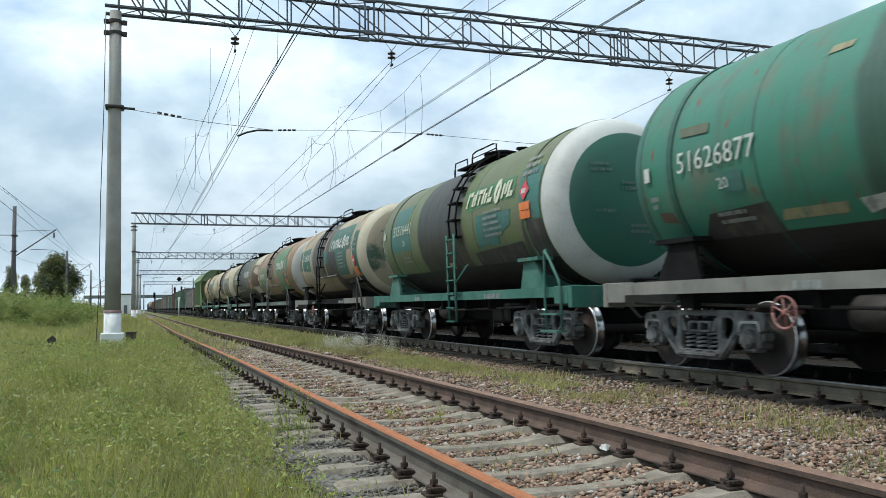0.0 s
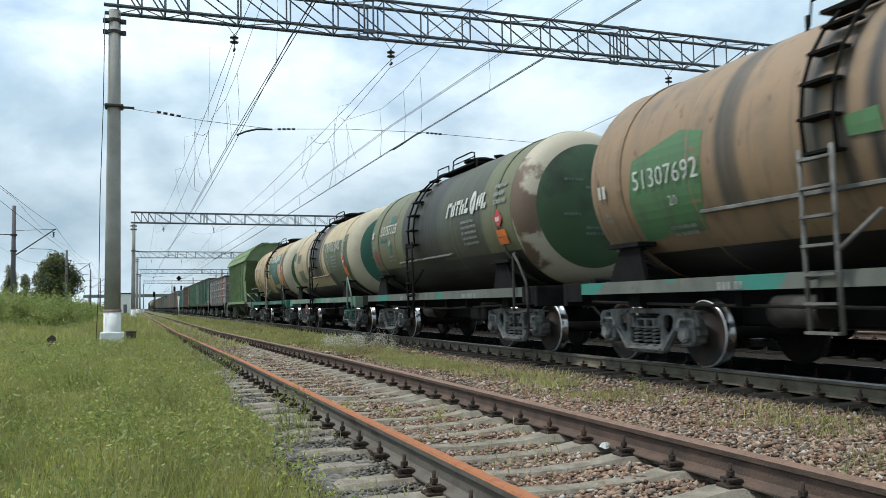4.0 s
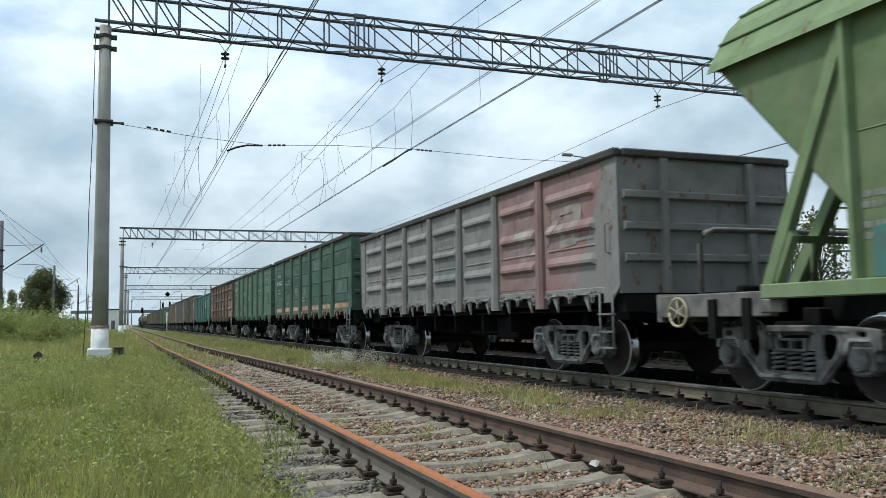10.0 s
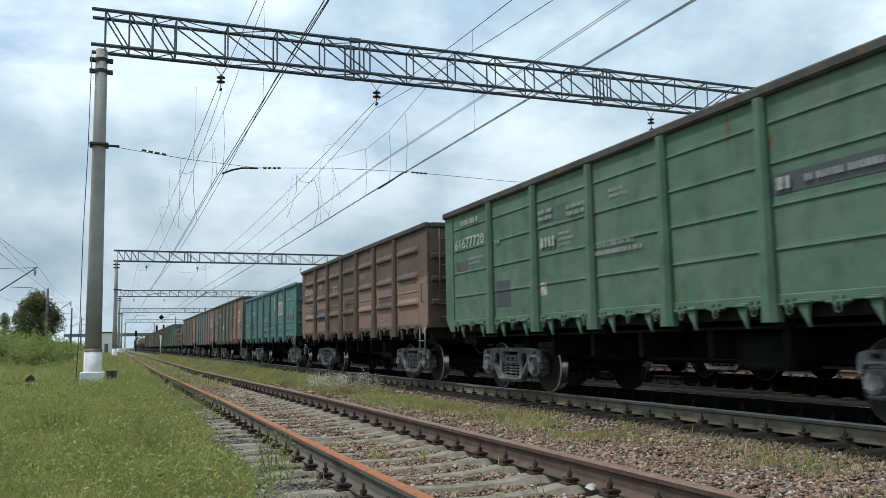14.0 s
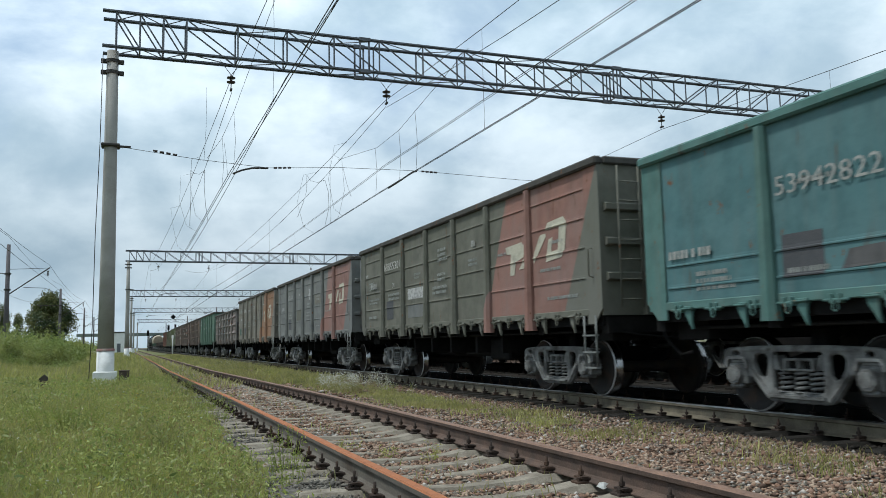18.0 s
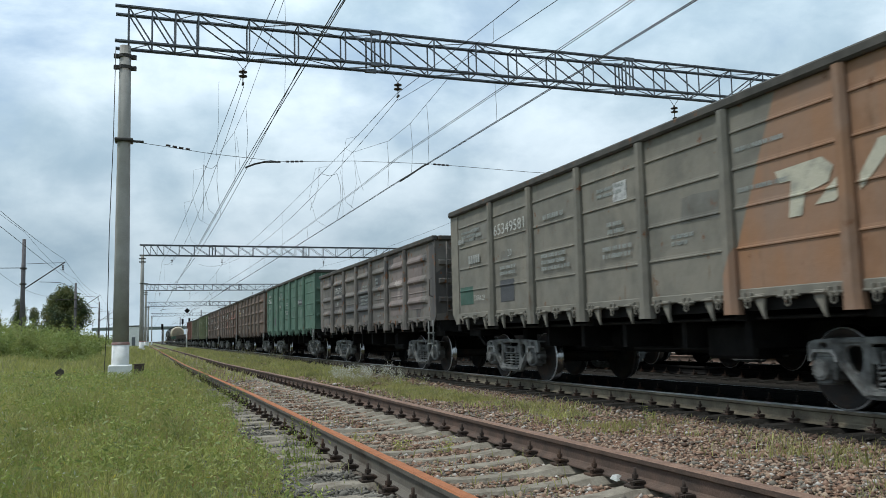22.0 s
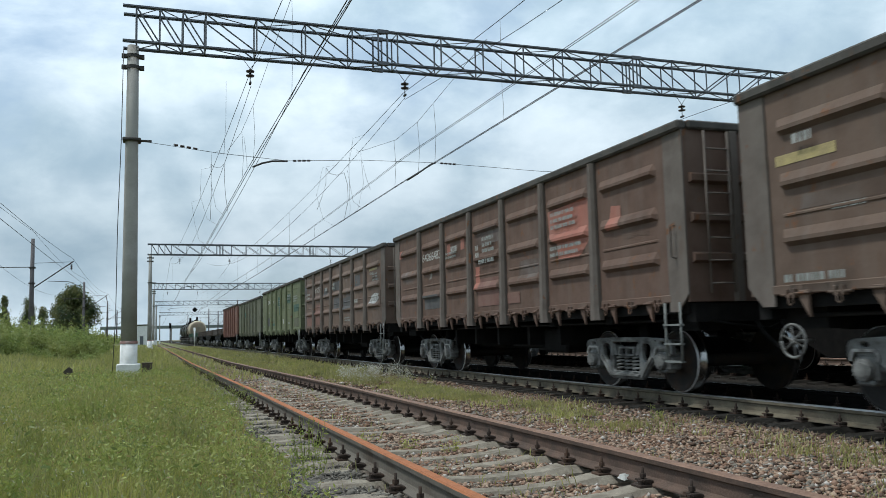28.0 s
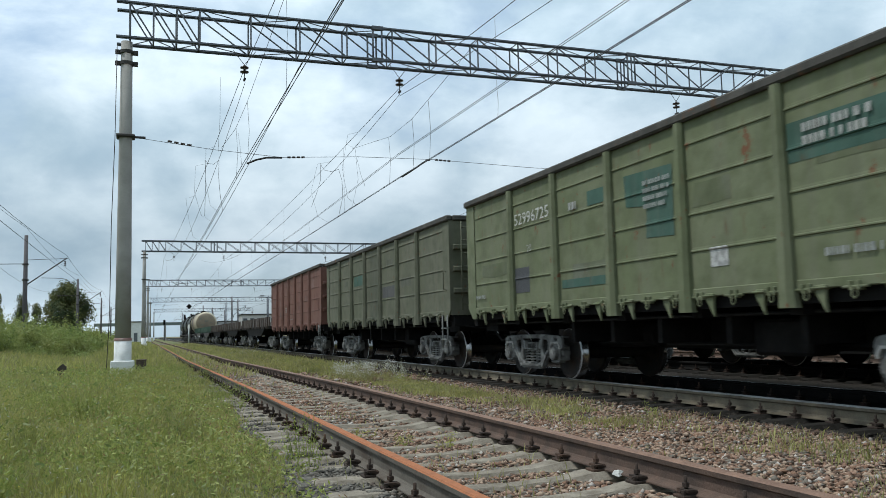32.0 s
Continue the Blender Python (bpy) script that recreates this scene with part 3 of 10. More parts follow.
# ---- gantries, masts and wires ----
def concrete_mast(x, y, z0, height, r0=0.215, r1=0.15, foot=True, label=""):
    """Tapered spun-concrete mast with iron hoops near its top and a whitewashed foot."""
    mast = empty("concrete_mast", pose(x, y, z0), label or "tall grey concrete catenary mast with a whitewashed foot", "mast", "masts of the gantries")
    bm = bmesh.new()
    wash = 0.83
    ra = r0 + (r1 - r0) * wash / height
    lathe(bm, [(0, wash), (ra, wash), (ra + (r1 - ra) * 0.3, wash + (height - wash) * 0.3), (ra + (r1 - ra) * 0.65, wash + (height - wash) * 0.65), (r1, height), (0, height)], 24, "z")
    part("shaft", bm, MASTC, mast)
    bm = bmesh.new()
    lathe(bm, [(0, -0.3), (r0 + 0.012, -0.3), (ra + 0.012, wash), (0, wash)], 24, "z")
    part("whitewashed_band", bm, WHITEWASH, mast, "whitewashed lower part")
    bm = bmesh.new()
    lathe(bm, [(ra + 0.02, wash - 0.01), (ra + 0.025, wash + 0.045), (ra, wash + 0.06)], 24, "z")
    part("red_ring", bm, plain("faded_red_paint", (0.30, 0.12, 0.10), (0.36, 0.30, 0.27), 0.9, 0, 6), mast, "faded red paint ring")
    if foot:
        bm = bmesh.new()
        cbox(bm, -0.30, 0.30, -0.30, 0.30, -0.4, 0.285, 0.02)
        part("foundation", bm, WHITEWASH, mast, "whitewashed concrete foundation block")
    for k, zz in enumerate((height - 0.62, height - 0.30)):
        bm = bmesh.new()
        rr = r1 + 0.03
        lathe(bm, [(rr - 0.03, zz - 0.045), (rr + 0.012, zz - 0.045), (rr + 0.012, zz + 0.045), (rr - 0.03, zz + 0.045)], 20, "z", smooth=False)
        for s in (-1, 1):
            cbox(bm, s * (rr + 0.06) - 0.06, s * (rr + 0.06) + 0.06, -0.05, 0.05, zz - 0.06, zz + 0.06, 0.01)
        part("iron_hoop", bm, STEEL, mast, "dark iron hoop with lugs")
    return mast


def lattice_beam(y, z0, x0, x1, label, fine):
    """Box-section lattice girder across the tracks: four chords, posts, diagonals and splices."""
    g = empty("gantry_beam", pose(0, y, z0), label, "gantry", "gantries over the line")
    h, d = 1.0, 0.33
    for dy in (-d, d):
        for z in (0, h):
            bm = bmesh.new()
            w = 0.05
            prism(bm, [(dy - w, z - 0.012), (dy + w, z - 0.012), (dy + w, z + 0.012), (dy - w, z + 0.012)], x0, x1)
            prism(bm, [(dy - 0.010, z - 0.05), (dy + 0.010, z - 0.05), (dy + 0.010, z + 0.05), (dy - 0.010, z + 0.05)], x0, x1)
            part("chord", bm, GALV, g)
    span = 1.42
    n = int((x1 - x0 - 0.6) / span)
    xs = [x0 + 0.35 + (0.62 * i if i < 4 else 0.62 * 3 + span * (i - 3)) for i in range(n + 3)]
    xs = [x for x in xs if x < x1 - 0.1]
    for i, x in enumerate(xs):
        bm = bmesh.new()
        for dy in (-d, d):
            rod(bm, (x, dy, 0), (x, dy, h), 0.026, 5, smooth=False)
        if fine:
            rod(bm, (x, -d, 0), (x, d, 0), 0.02, 4)
            rod(bm, (x, -d, h), (x, d, h), 0.02, 4)
        part("post", bm, GALV, g)
        if i + 1 < len(xs):
            bm = bmesh.new()
            mid = (xs[i + 1] > 19.5)
            for dy in (-d, d):
                a, b = ((x, dy, h), (xs[i + 1], dy, 0)) if not mid else ((x, dy, 0), (xs[i + 1], dy, h))
                rod(bm, a, b, 0.024, 5, smooth=False)
            if fine:
                s = 1 if i % 2 else -1
                rod(bm, (x, -d * s, 0), (xs[i + 1], d * s, 0), 0.016, 4)
                rod(bm, (x, -d * s, h), (xs[i + 1], d * s, h), 0.016, 4)
            part("diagonal", bm, GALV, g)
    for x in (6.62, 15.6):
        bm = bmesh.new()
        for dy in (-d, d):
            for z in (0, h):
                cbox(bm, x - 0.18, x + 0.18, dy - 0.056, dy + 0.056, z - 0.058, z + 0.058, 0.006)
            for k in (-0.14, 0.14):
                rod(bm, (x + k, dy, 0), (x + k, dy, h), 0.03, 5)
        part("splice_plate", bm, GALV, g, "bolted splice between two lengths")
    return g


GANTRIES = ((24.0, 9.12, -0.53, -0.02), (84.3, 9.12, -0.02, 0.0), (143.0, 9.12, 0.55, 0.0), (209.0, 9.12, 1.4, 0.0), (300.0, 9.3, 3.2, 0.0))
for i, (gy, gz, gx, base) in enumerate(GANTRIES):
    far_x = gx + 33.0
    lattice_beam(gy, gz, gx - 0.27, far_x + 0.5, "grey painted steel lattice gantry spanning the railway tracks", i < 2)
    concrete_mast(gx, gy, base, gz - base - 0.02 if i else gz - base - 0.03)
    concrete_mast(far_x, gy, 0.0, gz - 0.03, label="concrete catenary mast at the gantry's other end")


def wire(name, pts, r, label, category="wire"):
    bm = bmesh.new()
    tube(bm, pts, r, 5)
    return tagged(new(name, finish(name, bm, WIRE)), label, category)


def span_pts(x, ya, yb, za, zb, sag, n=14, xb=None):
    """A hanging wire from (x, ya, za) to (xb, yb, zb)."""
    xb = x if xb is None else xb
    return [(x + (xb - x) * i / n, ya + (yb - ya) * i / n, za + (zb - za) * i / n - 4 * sag * (i / n) * (1 - i / n)) for i in range(n + 1)]


GY1, GY2 = 24.0, 84.3
MAST_YS = (-36.0, 24.0, 84.3, 143.0, 209.0, 300.0)


def hung(x, sags, top, low, aux=None, twin=0.02, zig=0.0, drift=0.0):
    """Overhead line of one track: messenger between the gantries, droppers and twin contact wires."""
    for i, (a, b) in enumerate(zip(MAST_YS, MAST_YS[1:])):
        messenger = sags[min(i, len(sags) - 1)]
        shift = 0.006 * max(0, a - 84)
        xa, xb = x + shift + zig * (-1) ** i, x + shift + 0.006 * (b - a if a >= 84 else 0) - zig * (-1) ** i
        wire("messenger_wire", span_pts(xa + (drift if i > 1 else 0), a, b, top, top, messenger, 16, xb + (drift if i else 0)), 0.009, "thin dark messenger wire hung between gantries", "wire")
        for s in (-1, 1):
            wire("contact_wire", span_pts(xa + s * twin, a, b, low, low, 0.05, 6, xb + s * twin), 0.009, "taut dark contact wire over the track", "wire")
        if aux:
            for s in (-1, 1):
                wire("auxiliary_wire", span_pts(xa + s * 0.03, a, b, aux, aux, 0.22, 10, xb + s * 0.03), 0.007, "thin auxiliary wire above the contact wire", "wire")
        if a < 100 and not (drift and i):
            for k in range(1, 8):
                f = k / 8
                y, xx = a + (b - a) * f, xa + (xb - xa) * f
                z1 = top - 4 * messenger * f * (1 - f)
                if aux:
                    za = aux - 4 * 0.22 * f * (1 - f)
                    wire("dropper", [(xx, y, za), (xx + 0.02, y, (za + low) / 2), (xx, y, low)], 0.004, "short thin dropper between two wires", "wire")
                    if z1 - za > 0.15 and k % 2:
                        wire("dropper", [(xx, y, z1), (xx, y, za)], 0.004, "short thin dropper between two wires", "wire")
                else:
                    wire("dropper", [(xx, y, z1), (xx + 0.03, y, (z1 + low) / 2), (xx, y, low)], 0.004, "short thin dropper between two wires", "wire")


hung(2.72, (0.7, 0.55, 0.6), 8.55, 5.78, None, 0.03, 0.06, -1.0)
hung(7.40, (1.05, 0.45, 0.6), 8.35, 5.58, 6.32, 0.02, 0.05)
hung(17.6, (0.6, 0.6), 8.2, 5.75)
# slack feeder loops and a second messenger that crosses over
wire("crossing_wire", span_pts(7.40, 24.0, -36.0, 8.15, 7.6, 1.5), 0.008, "second messenger wire leading off the insulator")
wire("crossing_wire", span_pts(7.40, 24.0, 84.3, 8.2, 8.3, 1.9, 16, 5.2), 0.008, "second messenger wire leading off the insulator")
wire("crossing_wire", span_pts(2.70, 24.0, 84.3, 8.2, 8.3, 1.6, 16, 1.9), 0.008, "second messenger wire leading off the insulator")
wire("crossing_wire", span_pts(4.25, 24.0, -36.0, 8.75, 8.9, 0.6), 0.011, "dark feeder wire along the line")
wire("crossing_wire", span_pts(4.25, 24.0, 84.3, 8.75, 6.2, 0.8, 14, 2.7), 0.011, "dark feeder wire along the line")

# stitch wires that carry the contact wires past the gantry
wire("stitch_wire", [(2.74, 32.4, 8.08), (2.72, 26.9, 7.52), (2.71, 23.5, 7.50), (2.70, 16.0, 7.95)], 0.006, "slack stitch wire below the messenger")
wire("stitch_wire", [(7.40, 30.4, 7.86), (7.40, 25.1, 7.12), (7.40, 22.8, 7.12), (7.40, 17.4, 7.75)], 0.006, "slack stitch wire below the messenger")
for jx, jy, ja, jb in ((2.72, 26.7, 7.50, 5.80), (2.72, 23.6, 7.50, 5.82), (7.40, 25.3, 7.13, 5.60), (7.40, 22.8, 7.12, 5.60), (7.40, 21.3, 7.25, 5.60)):
    wire("dropper", [(jx, jy, ja), (jx + 0.05, jy, (ja + jb) / 2), (jx, jy, jb)], 0.005, "short thin dropper between two wires")
# jumper loops between the messengers and the contact wires
for pts in (((2.28, 34.5, 8.0), (2.42, 34.5, 7.88), (2.62, 34.5, 7.86), (2.82, 34.4, 8.02)), ((2.28, 34.5, 8.0), (2.30, 34.5, 6.9), (2.27, 34.5, 5.72)), ((2.82, 34.4, 8.02), (2.80, 34.3, 7.3), (2.84, 34.1, 6.6), (2.92, 33.8, 5.80)),
            ((7.06, 34.6, 8.08), (7.18, 34.4, 7.80), (7.40, 34.0, 7.66), (7.62, 33.6, 7.70)), ((7.06, 34.6, 8.08), (7.05, 34.6, 7.4), (6.86, 34.5, 6.8), (6.60, 34.3, 6.20)), ((7.62, 33.6, 7.70), (7.76, 33.6, 7.2), (7.76, 33.5, 6.5), (7.52, 33.3, 5.62))):
    wire("jumper_loop", pts, 0.008, "slack jumper loop between two wires")


def insulator_string(x, y, z, n=2):
    """Suspension insulators: a hanger in V shape, discs and a clamp."""
    s = empty("insulator_string", pose(x, y, z), "dark disc insulators hung below the gantry in a V of rods", "insulator", "insulators under the gantries")
    bm = bmesh.new()
    rod(bm, (0, 0, 0), (-0.32, 0, 0.42), 0.009, 5)
    rod(bm, (0, 0, 0), (0.32, 0, 0.42), 0.009, 5)
    part("hanger", bm, WIRE, s)
    for k in range(n):
        bm = bmesh.new()
        z0 = -0.05 - k * 0.13
        lathe(bm, [(0, z0 + 0.05), (0.035, z0 + 0.04), (0.04, z0), (0.125, z0 - 0.02), (0.12, z0 - 0.05), (0.03, z0 - 0.06), (0, z0 - 0.08)], 14, "z")
        part("disc", bm, INSUL, s)
    bm = bmesh.new()
    z0 = -0.05 - n * 0.13
    rod(bm, (0, 0, z0 + 0.06), (0, 0, z0 - 0.12), 0.014, 6)
    cbox(bm, -0.03, 0.03, -0.09, 0.09, z0 - 0.16, z0 - 0.10, 0.008)
    part("clamp", bm, STEEL, s)
    return s


for gy, gz in ((24.0, 9.12), (84.3, 9.12), (143.0, 9.12)):
    for ix in (2.68, 7.40, 17.6):
        insulator_string(ix, gy, gz - 0.42 + 0.02)


def cross_rope(y, x0, x1):
    """Steadying rope across the tracks with its insulators and steady arms."""
    r = empty("cross_span_rope", pose(0, y, 0), "thin cross-span rope with insulators and steady arms", "cross span", "cross spans")
    bm = bmesh.new()
    pts = [(x0 + 0.16, 0, 6.40), (1.8, 0, 6.16), (3.76, 0, 6.03), (6.0, 0, 6.16), (8.4, 0, 6.19), (12.0, 0, 6.08), (x1, 0, 6.3)]
    tube(bm, pts, 0.0075, 5)
    part("rope", bm, WIRE, r)
    bm = bmesh.new()
    cbox(bm, x0 - 0.24, x0 + 0.24, -0.24, 0.24, 6.36, 6.44, 0.02)
    cbox(bm, x0 + 0.2, x0 + 0.52, -0.03, 0.03, 6.37, 6.43, 0.01)
    part("mast_clamp", bm, STEEL, r)
    for a, b in (((0.55, 6.345), (1.25, 6.245)), ((3.9, 6.035), (4.45, 6.07)), ((8.5, 6.185), (9.05, 6.17))):
        for k in range(4):
            f0, f1 = k / 4 + 0.03, k / 4 + 0.2
            bm = bmesh.new()
            rod(bm, (a[0] + (b[0] - a[0]) * f0, 0, a[1] + (b[1] - a[1]) * f0), (a[0] + (b[0] - a[0]) * f1, 0, a[1] + (b[1] - a[1]) * f1), 0.03, 7)
            part("insulator", bm, INSUL, r)
    for x, z, xa in ((3.76, 6.02, 2.75), (8.35, 6.18, 7.42)):
        bm = bmesh.new()
        tube(bm, [(x, 0, z), (x - 0.45, 0, z - 0.02), (x - 0.75, 0, z - 0.10), (xa, 0, 5.80)] if xa < 5 else [(x, 0, z), (x - 0.12, 0, z - 0.03), (7.70, 0, 5.78), (xa, 0, 5.60)], 0.028, 6)
        part("steady_arm", bm, STEEL, r, "bent steel steady arm")
    for xa, xb, zt, zb in ((2.0, 1.96, 8.3, 6.15), (2.5, 2.62, 6.7, 5.8), (6.0, 6.3, 6.15, 5.3)):
        bm = bmesh.new()
        tube(bm, [(xa, 0.0, zt), ((xa + xb) / 2 + 0.04, 0.3, (zt + zb) / 2), (xb, 0.2, zb)], 0.0045, 4)
        part("jumper", bm, WIRE, r)
    return r


cross_rope(24.0, -0.53, 32.3)
cross_rope(84.3, -0.02, 32.8)
cross_rope(143.0, 0.55, 33.4)

# earthing wire down the first mast, and slack loops between the wires
wire("earth_wire", [(-0.78, 23.95, 9.0), (-0.80, 23.9, 6.4), (-0.86, 23.9, 3.9), (-0.87, 23.9, 1.5), (-0.93, 23.9, 0.0)], 0.011, "dark earthing wire down beside the mast")
for lx, top, sag0, low, ly, out in ((2.72, 8.55, 0.55, 5.78, 33.0, -0.5), (2.72, 8.55, 0.55, 5.78, 36.0, -0.75), (2.72, 8.55, 0.55, 5.78, 44.0, -0.6), (7.40, 8.35, 0.45, 5.58, 29.0, -0.6), (7.40, 8.35, 0.45, 5.58, 34.0, -0.8), (7.40, 8.35, 0.45, 5.58, 31.0, 0.5)):
    f = (ly - 24.0) / 60.3
    zt = top - 4 * sag0 * f * (1 - f)
    mx = lx - (1.0 * f if lx < 5 else 0)
    wire("jumper_wire", [(mx, ly, zt), (mx + out * 0.7, ly + 0.2, zt - 0.1), (lx + out, ly + 0.4, (zt + low) / 2), (lx + out * 0.6, ly + 0.6, low + 0.25), (lx, ly + 0.7, low)], 0.0045, "thin slack jumper between overhead wires")

# ---- the goods train ----
# Wagon space: origin between the rails on the rail head, -x faces the camera, -y is ahead.
WAGONS = []          # (thing, metres behind the first wagon's middle)
WHEELSETS = []
R_WHEEL = 0.43


def train_y(t):
    """Where the middle of the first wagon stands; the train slows a little."""
    return 4.694 - 8.7367 * t + 0.002057 * t * t + 0.0000864 * t ** 3


def wheelset_mesh():
    bm = bmesh.new()
    prof = [(0.0, -1.09), (0.07, -1.09), (0.075, -0.86), (0.110, -0.855), (0.115, -0.835), (0.19, -0.80), (0.325, -0.795), (0.365, -0.846), (0.372, -0.852), (0.418, -0.852),
            (0.430, -0.838), (0.433, -0.745), (0.460, -0.735), (0.458, -0.715), (0.378, -0.722), (0.34, -0.75), (0.17, -0.765), (0.10, -0.70), (0.085, -0.66), (0.08, 0.0)]
    mat = {9: 2, 10: 1, 11: 1}
    lathe(bm, prof, 44, "x", [mat.get(k, 0) for k in range(len(prof) - 1)])
    lathe(bm, [(r, -a) for r, a in prof], 28, "x", [mat.get(k, 0) for k in range(len(prof) - 1)])
    return finish("wheelset", bm, [DISC, TREAD, RIMEDGE])


def plate(bm, outer, holes, a0, a1):
    """A plate with holes in it, its outlines in (y, z)."""
    t = bmesh.new()
    edges, loops = [], []
    for loop in [outer] + holes:
        vs = [t.verts.new((a0, y, z)) for y, z in loop]
        loops.append(len(vs))
        edges += [t.edges.new((vs[i], vs[(i + 1) % len(vs)])) for i in range(len(vs))]
    bmesh.ops.triangle_fill(t, use_beauty=True, use_dissolve=False, edges=edges)
    t.verts.index_update()
    lo = [bm.verts.new(v.co) for v in t.verts]
    hi = [bm.verts.new((a1, v.co.y, v.co.z)) for v in t.verts]
    fs = []
    for f in t.faces:
        k = [v.index for v in f.verts]
        fs += [bm.faces.new([lo[i] for i in k]), bm.faces.new([hi[i] for i in k[::-1]])]
    n = 0
    for k in loops:
        fs += [bm.faces.new([lo[n + i], lo[n + (i + 1) % k], hi[n + (i + 1) % k], hi[n + i]]) for i in range(k)]
        n += k
    t.free()
    bmesh.ops.recalc_face_normals(bm, faces=fs)


def side_frame_mesh():
    """Cast bogie side frame: flat arched top, tear-shaped windows beside the spring opening, pedestals over the axles, a pan below."""
    bm = bmesh.new()
    half = [(0.40, 0.762), (0.75, 0.752), (1.04, 0.735), (1.12, 0.715), (1.15, 0.66), (1.155, 0.52), (1.075, 0.52), (1.065, 0.575), (1.03, 0.61), (0.83, 0.61), (0.785, 0.575), (0.77, 0.49), (0.70, 0.45), (0.60, 0.33), (0.49, 0.205), (0.42, 0.165), (0.34, 0.155)]
    outer = half + [(-y, z) for y, z in half[::-1]]
    mid = [(0.33, 0.69), (0.35, 0.665), (0.35, 0.30), (0.32, 0.265)]
    mid = mid + [(-y, z) for y, z in mid[::-1]]
    win = [(0.455, 0.665), (0.56, 0.67), (0.625, 0.65), (0.645, 0.60), (0.62, 0.51), (0.56, 0.43), (0.50, 0.405), (0.455, 0.44), (0.435, 0.52), (0.430, 0.62)]
    eye = [(0.955, 0.700), (0.985, 0.688), (0.985, 0.658), (0.955, 0.648), (0.905, 0.648), (0.875, 0.658), (0.875, 0.688), (0.905, 0.700)]
    plate(bm, outer, [mid, win, [(-y, z) for y, z in win[::-1]], eye, [(-y, z) for y, z in eye[::-1]]], -0.10, -0.035)
    bmesh.ops.bevel(bm, geom=[e for e in bm.edges if e.is_manifold and e.calc_face_angle(0) > 0.6], offset=0.012, segments=1, affect="EDGES")
    for q in (-1, 1):
        prism(bm, [(q * 0.36, 0.20), (q * 0.43, 0.19), (q * 0.70, 0.475), (q * 0.66, 0.50)], -0.122, -0.10)
        prism(bm, [(q * 0.40, 0.735), (q * 0.78, 0.725), (q * 0.80, 0.70), (q * 0.40, 0.71)], -0.118, -0.10)
    prism(bm, [(-0.40, 0.235), (0.40, 0.235), (0.38, 0.205), (-0.38, 0.205)], -0.150, -0.10)
    prism(bm, [(-0.34, 0.268), (0.34, 0.268), (0.34, 0.240), (-0.34, 0.240)], -0.09, 0.11)
    prism(bm, [(-1.1, 0.725), (1.1, 0.725), (1.1, 0.70), (-1.1, 0.70)], -0.04, 0.08)
    return finish("side_frame", bm, CAST)


def jaw_mesh():
    """Pale worn arch over an axle box."""
    bm = bmesh.new()
    out = [(-0.185, 0.51), (-0.175, 0.58), (-0.135, 0.635), (0.135, 0.635), (0.175, 0.58), (0.185, 0.51)]
    inn = [(0.155, 0.51), (0.142, 0.57), (0.115, 0.605), (-0.115, 0.605), (-0.142, 0.57), (-0.155, 0.51)]
    prism(bm, (out + inn)[::-1], -0.118, -0.09)
    return finish("jaw", bm, plain("worn_pale_steel", (0.46, 0.45, 0.42), (0.17, 0.165, 0.155), 0.7, 0.1, 4, 0.2, (0.42, 0.6)))


def spring_mesh():
    """Coil spring: a rising wire round a dark core."""
    bm = bmesh.new()
    pts = [(0.082 * math.cos(k * math.pi / 5), 0.082 * math.sin(k * math.pi / 5), 0.285 + 0.205 * k / 40) for k in range(41)]
    tube(bm, pts, 0.0175, 5)
    rod(bm, (0, 0, 0.265), (0, 0, 0.50), 0.05, 8, 1)
    rod(bm, (0, 0, 0.262), (0, 0, 0.276), 0.105, 10)
    return finish("spring", bm, [CAST, BLACK])


def wedge_mesh():
    """Friction wedge beside the bolster's end."""
    bm = bmesh.new()
    prism(bm, [(-0.05, 0.50), (0.055, 0.50), (0.055, 0.66), (0.02, 0.66)], -0.07, 0.07)
    return finish("friction_wedge", bm, CAST)


def axle_box_mesh():
    """Axle box with a round bolted cover, ears at its sides and a foot below."""
    bm = bmesh.new()
    cbox(bm, -0.10, 0.12, -0.14, 0.14, 0.31, 0.565, 0.025)
    cbox(bm, -0.06, 0.10, -0.185, 0.185, 0.40, 0.50, 0.02)
    cbox(bm, -0.13, 0.06, -0.10, 0.10, 0.275, 0.33, 0.02)
    t = bmesh.new()
    lathe(t, [(0, -0.175), (0.075, -0.175), (0.080, -0.165), (0.108, -0.160), (0.115, -0.10), (0, -0.10)], 16, "x", smooth=False)
    graft(bm, t, pose(0, 0, R_WHEEL))
    for a in range(6):
        dy, dz = 0.092 * math.cos(0.5 + a * 1.0472), 0.092 * math.sin(0.5 + a * 1.0472)
        rod(bm, (-0.155, dy, R_WHEEL + dz), (-0.175, dy, R_WHEEL + dz), 0.012, 6)
    cbox(bm, -0.09, 0.10, -0.11, 0.11, 0.56, 0.605, 0.01)
    return finish("axle_box", bm, CAST)


